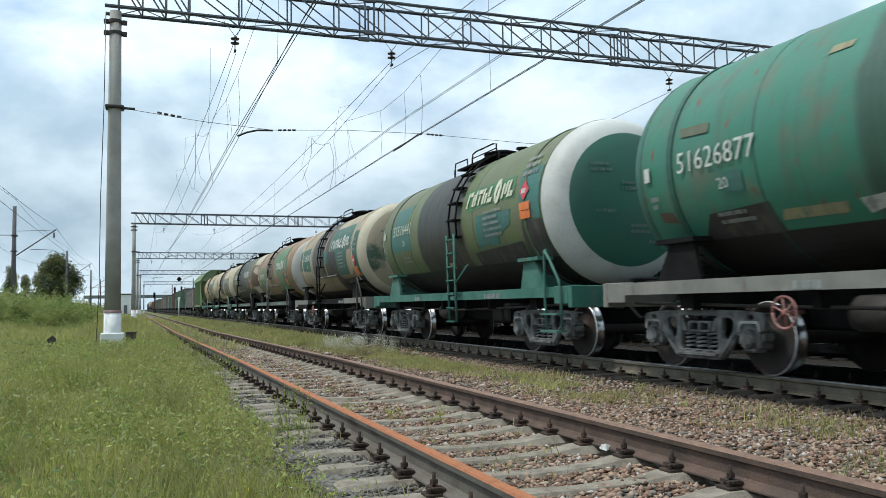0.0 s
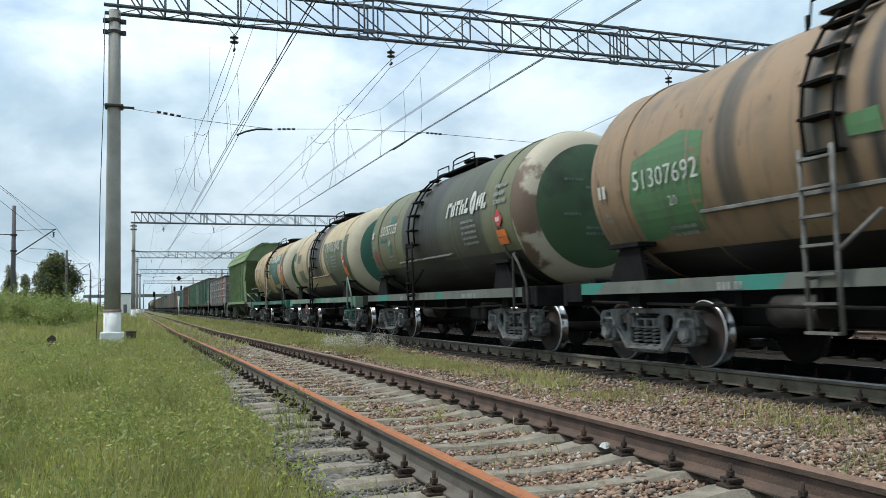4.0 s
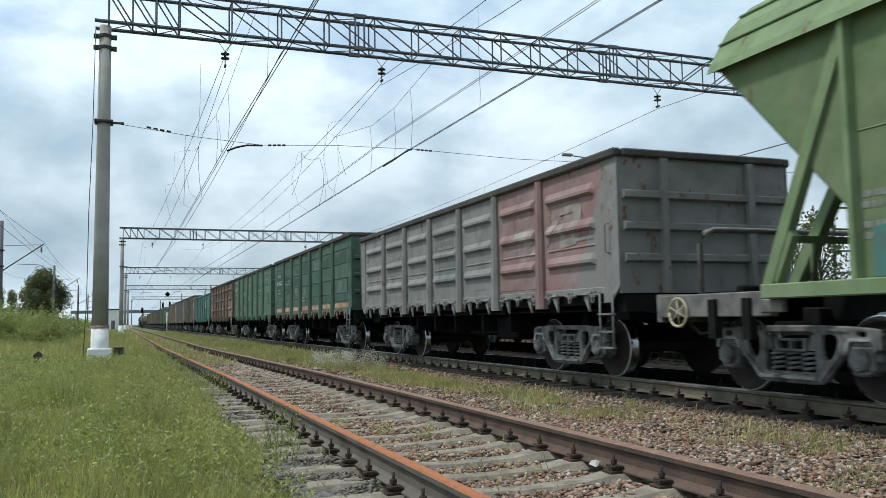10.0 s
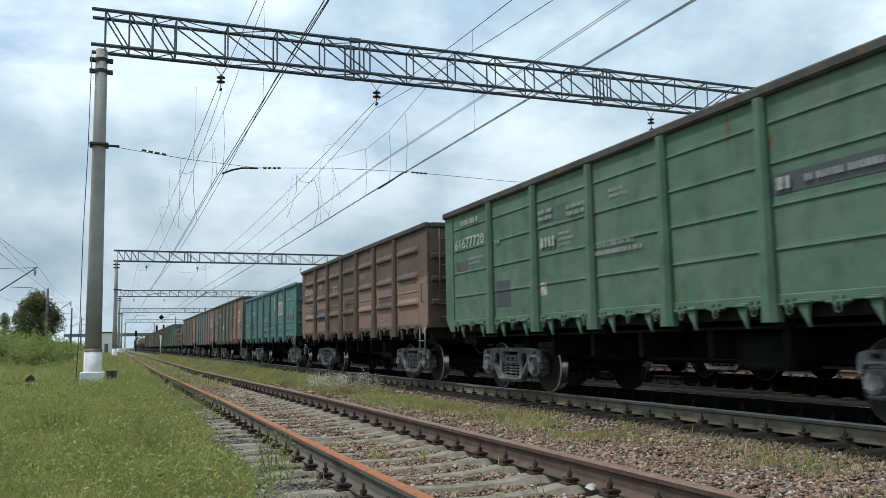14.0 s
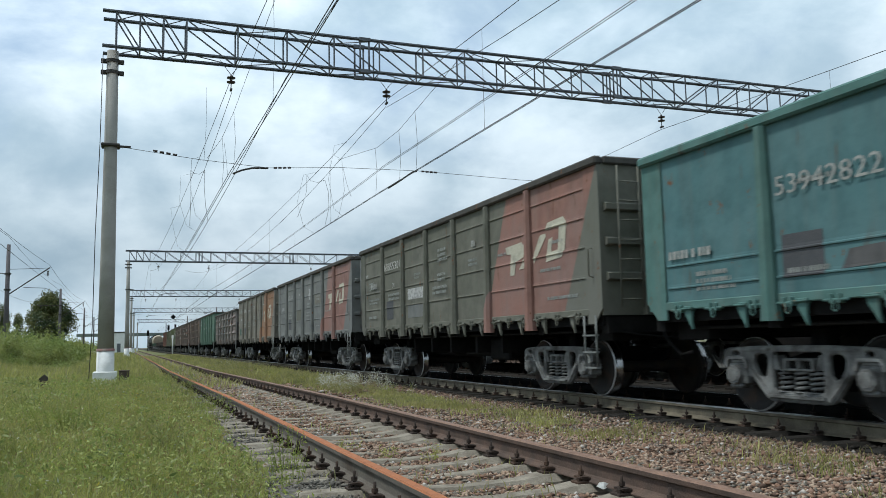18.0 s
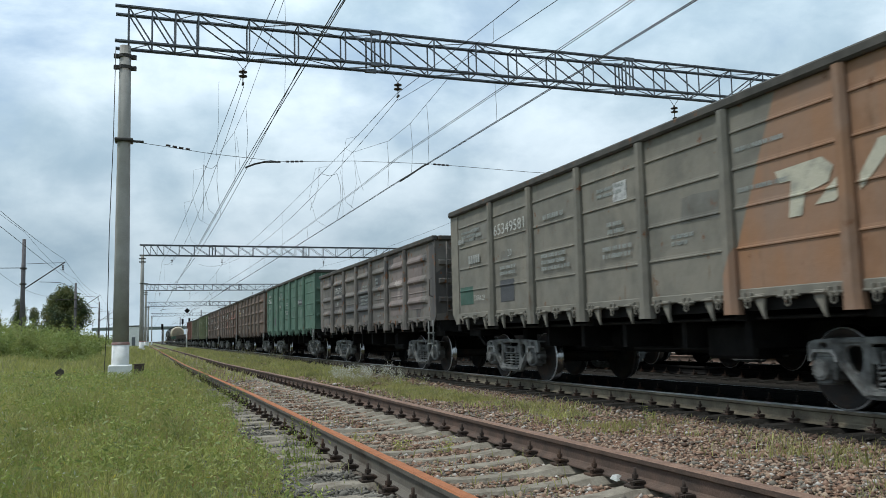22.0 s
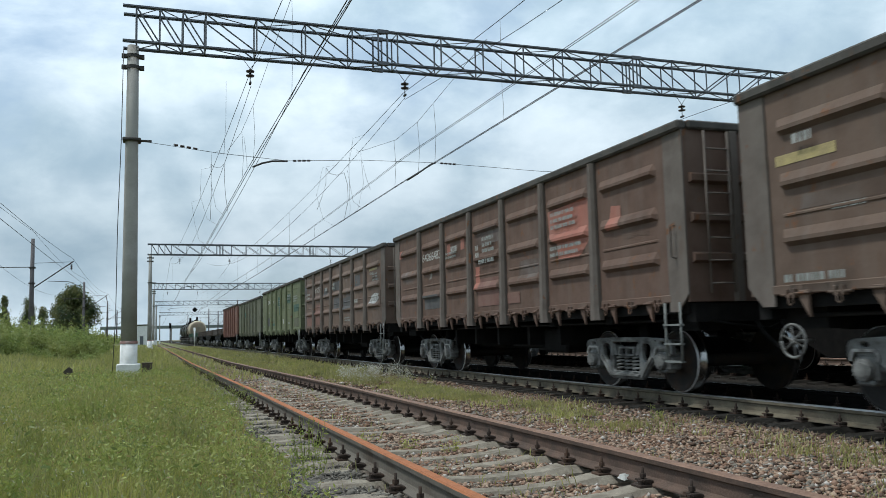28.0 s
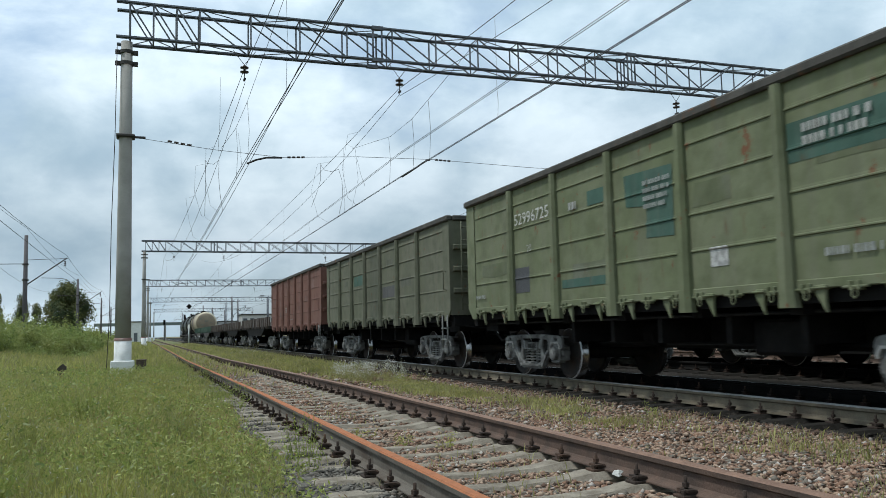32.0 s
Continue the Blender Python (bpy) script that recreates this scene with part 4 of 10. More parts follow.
def bolster_mesh():
    """Bolster with its two-windowed ends, brake beams and shoes."""
    bm = bmesh.new()
    for q in (-0.215, -0.02, 0.175):
        cbox(bm, -1.13, -1.0, q - 0.022, q + 0.022, 0.495, 0.61, 0.010, 1)
    cbox(bm, -1.13, -1.0, -0.24, 0.20, 0.488, 0.515, 0.008, 1)
    cbox(bm, -1.12, -1.0, -0.24, 0.20, 0.595, 0.625, 0.008, 1)
    prism(bm, [(-1.06, 0.49), (-1.06, 0.62), (-0.5, 0.74), (0.5, 0.74), (1.06, 0.62), (1.06, 0.49), (0.5, 0.40), (-0.5, 0.40)], -0.2, 0.2, "y")
    rod(bm, (0, 0, 0.73), (0, 0, 0.93), 0.17, 14)
    for s in (-1, 1):
        cbox(bm, s * 0.70 - 0.10, s * 0.70 + 0.10, -0.12, 0.12, 0.72, 0.95, 0.02)
    for y in (-0.40, 0.40):
        rod(bm, (-0.85, y, 0.36), (0.85, y, 0.36), 0.045, 8)
        for s in (-1, 1):
            cbox(bm, s * 0.79 - 0.05, s * 0.79 + 0.05, y - 0.04, y + 0.04, 0.28, 0.52, 0.015)
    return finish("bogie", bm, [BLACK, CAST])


def bogie(thing, y, rolling=True):
    b = part("bogie", shared("bolster", bolster_mesh), None, thing, "four-wheeled freight bogie", pose(0, y, 0))
    for s in (-1, 1):
        part("side_frame", shared("side_frame", side_frame_mesh), None, b, "dusty cast steel side frame", pose(s * 1.02, 0, 0))
        for k in ((-0.215, 0.0, 0.215) if s < 0 else (0.0,)):
            part("spring", shared("spring", spring_mesh), None, b, "", pose(s * 1.03, k, 0))
        for k in ((-1, 1) if s < 0 else ()):
            part("friction_wedge", shared("wedge", wedge_mesh), None, b, "", pose(s * 1.04, k * 0.285, 0, 0, 0, 0 if k > 0 else 180))
        for k in (-0.925, 0.925):
            part("axle_box", shared("axle_box", axle_box_mesh), None, b, "", pose(s * 1.02, k, 0, 0, 0, 0 if s < 0 else 180))
            if s < 0 and rolling:
                part("jaw", shared("jaw", jaw_mesh), None, b, "pale worn arch over the axle box", pose(s * 1.02, k, 0))
    for k in (-0.925, 0.925):
        w = part("wheelset", shared("wheelset", wheelset_mesh), None, b, "steel wheels with bright treads on an axle")
        w.matrix_parent_inverse = Matrix.Translation((0, k, R_WHEEL))
        if rolling:
            WHEELSETS.append(w)
    return b


def coupler_mesh():
    """Automatic coupler with its shank and claw, the uncoupling lever and a brake hose."""
    bm = bmesh.new()
    cbox(bm, -0.11, 0.11, -0.15, 0.55, 0.93, 1.14, 0.02)
    cbox(bm, -0.20, 0.22, -0.42, -0.12, 0.86, 1.20, 0.03)
    cbox(bm, 0.06, 0.24, -0.58, -0.36, 0.90, 1.17, 0.03)
    cbox(bm, -0.22, -0.10, -0.62, -0.36, 0.92, 1.15, 0.03)
    cbox(bm, -0.30, 0.30, 0.02, 0.16, 0.82, 1.26, 0.02)
    tube(bm, [(-0.45, 0.05, 1.0), (-0.46, -0.12, 0.80), (-0.42, -0.34, 0.62), (-0.38, -0.55, 0.66)], 0.028, 6)
    tube(bm, [(-1.35, 0.02, 1.0), (-0.9, -0.02, 0.92), (-0.3, -0.06, 0.86), (-0.1, -0.1, 0.95)], 0.016, 5)
    return finish("coupler", bm, BLACK)


def coupler(thing, y, ahead):
    part("coupler", shared("coupler", coupler_mesh), None, thing, "", pose(0, y, 0, 0, 0, 0 if ahead else 180))


SIDE_TURN = Matrix(((0, 0, -1, 0), (-1, 0, 0, 0), (0, 1, 0, 0), (0, 0, 0, 1)))     # writing (u, v) onto a side facing -x


def flat_writing(thing, text, size, x, y, z, mat, label="", name="painted_number", width=0.0):
    """Writing painted on an upright side that faces the camera."""
    bm = letters(text, size)
    fit_width(bm, width)
    ob = part(name, finish(name, bm, mat), None, thing, label)
    ob.matrix_basis = Matrix.Translation((x, y, z)) @ SIDE_TURN
    return ob


def bars_mesh(key, width, rows, height, gap, mat, ragged=True):
    """Lines of small writing that nobody could read, as plain bars."""
    def make():
        bm = bmesh.new()
        r = random.Random(key)
        for i in range(rows):
            u, z = -width / 2, (rows / 2 - i - 0.5) * (height + gap)
            end = width / 2 * (1.0 if not ragged else r.uniform(0.45, 1.0))
            while u < end - 0.02:
                w = min(r.uniform(0.35, 0.8) * height, end - u)
                vs = [bm.verts.new(p) for p in ((u, z - height / 2, 0), (u + w, z - height / 2, 0), (u + w, z + height / 2, 0), (u, z + height / 2, 0))]
                bm.faces.new(vs)
                u += w + height * (0.22 if r.random() < 0.8 else 0.7)
        return finish("small_writing", bm, mat)
    return shared(("bars", key, width, rows, height, mat.name), make)


def flat_bars(thing, key, width, rows, height, gap, x, y, z, mat):
    ob = part("small_writing", bars_mesh(key, width, rows, height, gap, mat), None, thing)
    ob.matrix_basis = Matrix.Translation((x, y, z)) @ SIDE_TURN
    return ob


def flat_patch(thing, pts, x, y, z, mat, name="paint_patch", label="", thick=0.003):
    """A painted or stuck-on patch on an upright side: outline in (u, v), u towards -y."""
    bm = bmesh.new()
    lo = [bm.verts.new((u, v, 0)) for u, v in pts]
    hi = [bm.verts.new((u, v, thick)) for u, v in pts]
    k = len(pts)
    bm.faces.new(hi)
    for i in range(k):
        bm.faces.new([lo[i], lo[(i + 1) % k], hi[(i + 1) % k], hi[i]])
    bmesh.ops.recalc_face_normals(bm, faces=list(bm.faces))
    ob = part(name, bm, mat, thing, label)
    ob.matrix_basis = Matrix.Translation((x, y, z)) @ SIDE_TURN
    return ob


def fit_width(bm, width):
    if width:
        k = width / (max(v.co.x for v in bm.verts) - min(v.co.x for v in bm.verts))
        for v in bm.verts:
            v.co.x *= k
    return bm


# -- open wagons
POSTS = (-4.225, -2.535, -0.845, 0.845, 2.535, 4.225)
BAYS = tuple(zip((-6.02,) + POSTS, POSTS + (6.02,)))
G_SIDE, G_FLOOR, G_TOP = 1.475, 1.24, 3.48


def panel_profile(deep, h1):
    """Cross-section of a side sheet: (how far it stands proud, height)."""
    prof = [(0, 1.24)]
    if deep is True:
        k = (h1 - 1.24) / 2.12
        for n, z in enumerate((1.24 + 0.53 * k, 1.24 + 1.12 * k, 1.24 + 1.70 * k)):
            prof += [(0, z - 0.075), (0.062, z - 0.030), (0.062, z + 0.012), (0, z + 0.11)]
            if n == 0:
                prof += [(0, 2.00 * k + 1.24 * (1 - k)), (0.012, 2.012 * k + 1.24 * (1 - k)), (0.012, 2.03 * k + 1.24 * (1 - k)), (0, 2.045 * k + 1.24 * (1 - k))]
    else:
        for z in ((1.76, 2.21, 2.65, 3.08) if deep is False else (1.47, 1.74)):
            prof += [(0, z - 0.020), (0.016, z - 0.012), (0.016, z + 0.002), (0.004, z + 0.010), (0, z + 0.04)]
    prof.append((0, h1))
    return prof


def proud(y, z, deep, h1):
    """How far the near side's skin stands out at that place."""
    prof = panel_profile(deep, h1)
    out = 0.0
    for (xa, za), (xb, zb) in zip(prof, prof[1:]):
        if za <= z <= zb:
            out = max(out, xa + (xb - xa) * (z - za) / max(1e-6, zb - za))
    for a, b in BAYS:
        if a <= y <= b:
            d = min(y - a, b - y) - 0.02
            e, f = (0.16, 0.06) if deep is True else (0.0, 0.05)
            return out * min(1.0, max(0.0, (d - e) / f))
    return 0.0


def side_poly(g, pts, deep, top, mat, name="paint_patch", label="repainted patch", out=0.004):
    """Paint of any outline on an open wagon's near side, laid over its ridges. pts: (y, z)."""
    bm = bmesh.new()
    bm.faces.new([bm.verts.new((0, y, z)) for y, z in pts])
    cuts = [((0, 0, z), (0, 0, 1)) for _, z in panel_profile(deep, top - 0.12)]
    for a, b in BAYS:
        for d in ((0.18, 0.24) if deep is True else (0.02, 0.07)):
            cuts += [((0, a + d, 0), (0, 1, 0)), ((0, b - d, 0), (0, 1, 0))]
    for co, no in cuts:
        k = 2 if no[2] else 1
        if min(v.co[k] for v in bm.verts) < co[k] < max(v.co[k] for v in bm.verts):
            bmesh.ops.bisect_plane(bm, geom=list(bm.verts) + list(bm.edges) + list(bm.faces), plane_co=co, plane_no=no)
    for v in bm.verts:
        v.co.x = -G_SIDE - proud(v.co.y, v.co.z, deep, top - 0.12) - out
    bmesh.ops.recalc_face_normals(bm, faces=list(bm.faces))
    if sum(f.normal.x for f in bm.faces) > 0:
        bmesh.ops.reverse_faces(bm, faces=list(bm.faces))
    return part(name, bm, mat, g, label)


def panel_mesh(width, deep, h1=3.36):
    """Sheet of one bay with its pressed ridges, facing -x; deep ones bulge as long raised ribs."""
    bm = bmesh.new()
    w = width / 2 - 0.02
    if deep is True:
        e = 0.16
        rows = [[bm.verts.new(p) for p in ((0, -w, z), (0, -w + e, z), (-x, -w + e + 0.06, z), (-x, w - e - 0.06, z), (0, w - e, z), (0, w, z))] for x, z in panel_profile(deep, h1)]
    else:
        rows = [[bm.verts.new(p) for p in ((0, -w, z), (-x, -w + 0.05, z), (-x, w - 0.05, z), (0, w, z))] for x, z in panel_profile(deep, h1)]
    back = [[bm.verts.new((0.05, -w, z)), bm.verts.new((0.05, w, z))] for z in (1.24, h1)]
    for a, b in zip(rows, rows[1:]):
        for i in range(len(a) - 1):
            bm.faces.new([a[i], a[i + 1], b[i + 1], b[i]])
    bm.faces.new([back[0][0], back[1][0], back[1][1], back[0][1]])
    bmesh.ops.recalc_face_normals(bm, faces=list(bm.faces))
    return bm


def post_mesh(top=3.36):
    """Pressed side post, broader at the foot."""
    bm = bmesh.new()
    sec = [(1.02, 0.115, 0.115), (1.22, 0.095, 0.115), (2.0, 0.085, 0.10), (top, 0.070, 0.085)]
    rows = []
    for z, w, d in sec:
        rows.append([bm.verts.new(p) for p in ((0.02, -w, z), (-d * 0.5, -w, z), (-d, -w * 0.55, z), (-d, w * 0.55, z), (-d * 0.5, w, z), (0.02, w, z))])
    for a, b in zip(rows, rows[1:]):
        for i in range(6):
            bm.faces.new([a[i], a[(i + 1) % 6], b[(i + 1) % 6], b[i]])
    bm.faces.new(rows[0])
    bm.faces.new(rows[-1])
    bmesh.ops.recalc_face_normals(bm, faces=list(bm.faces))
    return bm


def corner_mesh(top=3.40):
    """Flat corner sheet with its slanted foot and the curled lashing hooks."""
    bm = bmesh.new()
    prism(bm, [(6.02, 1.08), (6.20, 1.08), (6.42, 1.30), (6.42, top), (6.02, top)], -0.012, 0.012)
    return bm


def hook_mesh():
    """Hatch claw: a pointed fang below its lug."""
    bm = bmesh.new()
    prism(bm, [(-0.070, 1.22), (0.085, 1.22), (0.060, 1.14), (0.008, 1.065), (-0.058, 0.962), (-0.064, 0.962), (-0.052, 1.065), (-0.056, 1.14)], -0.030, 0.004)
    cbox(bm, -0.045, 0.04, -0.075, 0.065, 1.185, 1.235, 0.010)
    rod(bm, (-0.05, -0.10, 1.205), (-0.05, 0.10, 1.205), 0.012, 6)
    return bm


def hinge_mesh():
    """Hinge lug with its pin and a hanging eye."""
    bm = bmesh.new()
    rod(bm, (-0.025, -0.15, 1.195), (-0.025, 0.15, 1.195), 0.016, 6)
    for y in (-0.05, 0.05):
        cbox(bm, -0.05, 0.03, y - 0.014, y + 0.014, 1.16, 1.255, 0.006)
    tube(bm, [(-0.035, -0.03, 1.19), (-0.04, -0.035, 1.11), (-0.04, 0.0, 1.085), (-0.04, 0.035, 1.11), (-0.035, 0.03, 1.19)], 0.009, 5)
    return bm


def end_rib_mesh():
    bm = bmesh.new()
    prism(bm, [(6.41, -0.07), (6.48, -0.04), (6.48, 0.04), (6.41, 0.07)], -1.40, 1.40)
    return bm


def under_bm(kind):
    """Pieces of an open wagon's underframe and brake gear, with an added underfloor block."""
    bm = bmesh.new()
    if kind == "centre_sill":
        box(bm, -0.25, 0.25, -6.3, 6.3, 0.86, 1.17)
    elif kind == "outer_bearer":
        box(bm, -0.05, 0.05, -6.3, 6.3, 1.06, 1.20)
    elif kind == "cross_bearer":
        box(bm, -1.38, 1.38, -0.09, 0.09, 0.95, 1.18)
    elif kind == "brake_beam":
        box(bm, -1.2, 1.2, -0.05, 0.05, 0.64, 1.0)
    elif kind == "air_tank":
        rod(bm, (0.55, -1.2, 0.72), (0.55, 0.2, 0.72), 0.19, 12)
    elif kind == "brake_cylinder":
        rod(bm, (-0.55, 1.1, 0.74), (-0.55, 1.75, 0.74), 0.17, 12)
    elif kind == "brake_pipe":
        rod(bm, (-1.22, -5.9, 0.98), (-1.22, 5.9, 0.98), 0.025, 6)
    elif kind == "brake_rod":
        rod(bm, (-0.45, -3.4, 0.60), (-0.45, 3.4, 0.60), 0.03, 6)
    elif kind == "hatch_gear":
        # added solid block that keeps the space under the floor black
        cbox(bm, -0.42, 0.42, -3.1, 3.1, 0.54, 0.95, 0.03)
    elif kind == "end_bearer":
        box(bm, -1.2, 1.2, -0.3, 0.3, 0.84, 1.1)
    else:
        cbox(bm, -0.95, -0.5, -2.2, -1.3, 0.50, 0.92, 0.04)
    return bm


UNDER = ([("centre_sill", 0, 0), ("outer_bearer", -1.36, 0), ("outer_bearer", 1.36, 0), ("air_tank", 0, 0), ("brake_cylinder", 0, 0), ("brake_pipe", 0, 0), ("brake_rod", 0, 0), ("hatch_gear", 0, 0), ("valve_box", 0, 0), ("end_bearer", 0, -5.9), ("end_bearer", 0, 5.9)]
         + [("cross_bearer", 0, y) for y in (-6.3, -4.325, -2.5, -0.85, 0.85, 2.5, 4.325, 6.3)] + [("brake_beam", 0, y) for y in (-2.4, -1.2, 0.2, 1.4, 2.6)])


def step_mesh():
    """Foot ladder hung at the corner."""
    bm = bmesh.new()
    for y in (-0.16, 0.16):
        rod(bm, (0, y, 1.2), (0, y, 0.45), 0.018, 6)
    for z in (0.46, 0.68, 0.92):
        box(bm, -0.03, 0.03, -0.18, 0.18, z - 0.012, z + 0.012)
    return bm


def end_ladder_mesh(top=3.3):
    bm = bmesh.new()
    for x in (-1.25, -0.9):
        rod(bm, (x, 6.56, 1.3), (x, 6.56, top), 0.014, 5)
    for k in range(int((top - 1.5) / 0.28) + 1):
        rod(bm, (-1.25, 6.56, 1.42 + 0.28 * k), (-0.9, 6.56, 1.42 + 0.28 * k), 0.012, 5)
    return bm


def handwheel_mesh():
    bm = bmesh.new()
    pts = [(0, 0.17 * math.cos(a * math.pi / 9), 0.17 * math.sin(a * math.pi / 9)) for a in range(18)]
    tube(bm, pts + [pts[0]], 0.016, 6)
    for a in range(3):
        c, s = math.cos(a * 1.0472 + 0.4), math.sin(a * 1.0472 + 0.4)
        rod(bm, (0, -0.16 * c, -0.16 * s), (0, 0.16 * c, 0.16 * s), 0.010, 5)
    rod(bm, (-0.02, 0, 0), (0.25, 0, 0), 0.02, 7)
    return bm


def open_wagon(offset, label, body, posts=None, panels=None, deep=False, ladder=True, handwheel=False, hooks=None, rim=None, post_of=None, front_corner=None, rear_corner=None, top=3.48):
    """High-sided four-axle open wagon."""
    g = empty("open_wagon", pose(MAIN_X, train_y(0) + offset, 0), label, "railway wagon", "wagons of the goods train")
    WAGONS.append((g, offset))
    posts = posts or body
    hooks = hooks or body
    rim = rim or body
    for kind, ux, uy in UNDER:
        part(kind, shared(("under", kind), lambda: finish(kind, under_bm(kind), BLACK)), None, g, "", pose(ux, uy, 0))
    for i, (a, b) in enumerate(BAYS):
        w = b - a
        mat = panels.get(i, body) if panels else body
        me = shared(("panel", round(w, 2), deep, mat.name, top), lambda: finish("side_panel", panel_mesh(w, deep, top - 0.12), mat))
        part("side_panel", me, None, g, "", pose(-G_SIDE, (a + b) / 2, 0))
    far = shared(("far_side", body.name, top), lambda: finish("far_side", box(bmesh.new(), G_SIDE - 0.04, G_SIDE - 0.014, -6.36, 6.36, 1.2, top - 0.08), body))
    part("far_side", far, None, g)
    post = shared(("post", posts.name, top), lambda: finish("post", post_mesh(top - 0.12), posts))
    for k, y in enumerate(POSTS):
        one = post if not (post_of and k in post_of) else shared(("post", post_of[k].name, top), lambda: finish("post", post_mesh(top - 0.12), post_of[k]))
        part("post", one, None, g, "", pose(-G_SIDE, y, 0))
        part("post", post, None, g, "", pose(G_SIDE, y, 0, 0, 0, 180))
    sill = shared(("sill", body.name), lambda: finish("side_sill", cbox(bmesh.new(), -G_SIDE - 0.015, -G_SIDE + 0.06, -6.05, 6.05, 1.2, 1.30, 0.01), body))
    part("side_sill", sill, None, g)
    rail = shared(("toprail", rim.name, top), lambda: finish("top_rail", cbox(bmesh.new(), -0.07, 0.07, -6.44, 6.44, top - 0.12, top + 0.005, 0.025), rim))
    for x in (-G_SIDE, G_SIDE):
        part("top_rail", rail, None, g, "", pose(x, 0, 0))
    rear = rear_corner or posts
    corner = shared(("corner", rear.name, top), lambda: finish("corner_sheet", corner_mesh(top - 0.08), rear))
    for x in (-G_SIDE, G_SIDE - 0.0):
        part("corner_sheet", corner, None, g, "", pose(x, 0, 0))
        front = front_corner or posts
        mirror = shared(("corner2", front.name, top), lambda: finish("corner_sheet", mirrored(corner_mesh(top - 0.08)), front))
        part("corner_sheet", mirror, None, g, "", pose(x, 0, 0))
    k = (top - 1.24) / 2.24
    end = shared(("end", body.name, top), lambda: finish("end_wall", box(bmesh.new(), -1.46, 1.46, 6.36, 6.41, 1.2, top - 0.10), body))
    rib = shared(("end_rib", body.name), lambda: finish("end_rib", end_rib_mesh(), body))
    stud = shared(("end_post", posts.name, top), lambda: finish("end_post", box(bmesh.new(), -0.05, 0.05, 6.41, 6.50, 1.2, top - 0.12), posts))
    cap = shared(("end_cap", rim.name, top), lambda: finish("end_cap", cbox(bmesh.new(), -1.40, 1.40, 6.34, 6.47, top - 0.11, top, 0.02), rim))
    for turn in (0, 180):
        m = pose(0, 0, 0, 0, 0, turn)
        part("end_wall", end, None, g, "", m)
        part("end_cap", cap, None, g, "", m)
        for z in (0.51, 1.01, 1.51):
            part("end_rib", rib, None, g, "", m @ pose(0, 0, 1.24 + z * k))
        for x in (-0.75, 0.75):
            part("end_post", stud, None, g, "", m @ pose(x, 0, 0))
    part("floor", shared("g_floor", lambda: finish("floor", box(bmesh.new(), -1.42, 1.42, -6.35, 6.35, 1.18, 1.24), BLACK)), None, g)
    hk = shared(("hook", hooks.name), lambda: finish("hatch_claw", hook_mesh(), hooks))
    hg = shared(("hinge", hooks.name), lambda: finish("hatch_hinge", hinge_mesh(), hooks))
    for a, b in BAYS:
        m, e = (a + b) / 2, (0.42 if b - a < 1.75 else 0.46)
        for y in (m - e, m + e):
            part("hatch_claw", hk, None, g, "", pose(-G_SIDE, y, 0))
        for y in (m - e - 0.18, m, m + e + 0.18):
            part("hatch_hinge", hg, None, g, "", pose(-G_SIDE, y, 0))
    if ladder:
        st = shared("step_ladder", lambda: finish("step_ladder", step_mesh(), STEPGREY))
        part("step_ladder", st, None, g, "", pose(-G_SIDE - 0.02, -6.08, 0))
    if ladder is True:
        lad = shared(("end_ladder", posts.name, top), lambda: finish("end_ladder", mirrored(end_ladder_mesh(top - 0.15)), posts))
        part("end_ladder", lad, None, g)
    if handwheel:
        hw = shared("handwheel", lambda: finish("handwheel", handwheel_mesh(), CAST))
        part("handwheel", hw, None, g, "spoked brake handwheel", pose(-G_SIDE - 0.05, 5.75, 0.72))
    hd = shared(("handle", posts.name), lambda: finish("grab_handle", tube(bmesh.new(), [(0, 0, 0), (-0.07, 0, 0.02), (-0.07, 0, 0.40), (0, 0, 0.42)], 0.011, 5), posts))
    part("grab_handle", hd, None, g, "", pose(-G_SIDE - 0.01, -6.2, 1.75))
    for y in (-4.325, 4.325):
        bogie(g, y)
    coupler(g, -6.38, True)
    coupler(g, 6.38, False)
    return g


def mirrored(bm):
    for v in bm.verts:
        v.co.y = -v.co.y
    bmesh.ops.reverse_faces(bm, faces=list(bm.faces))
    return bm


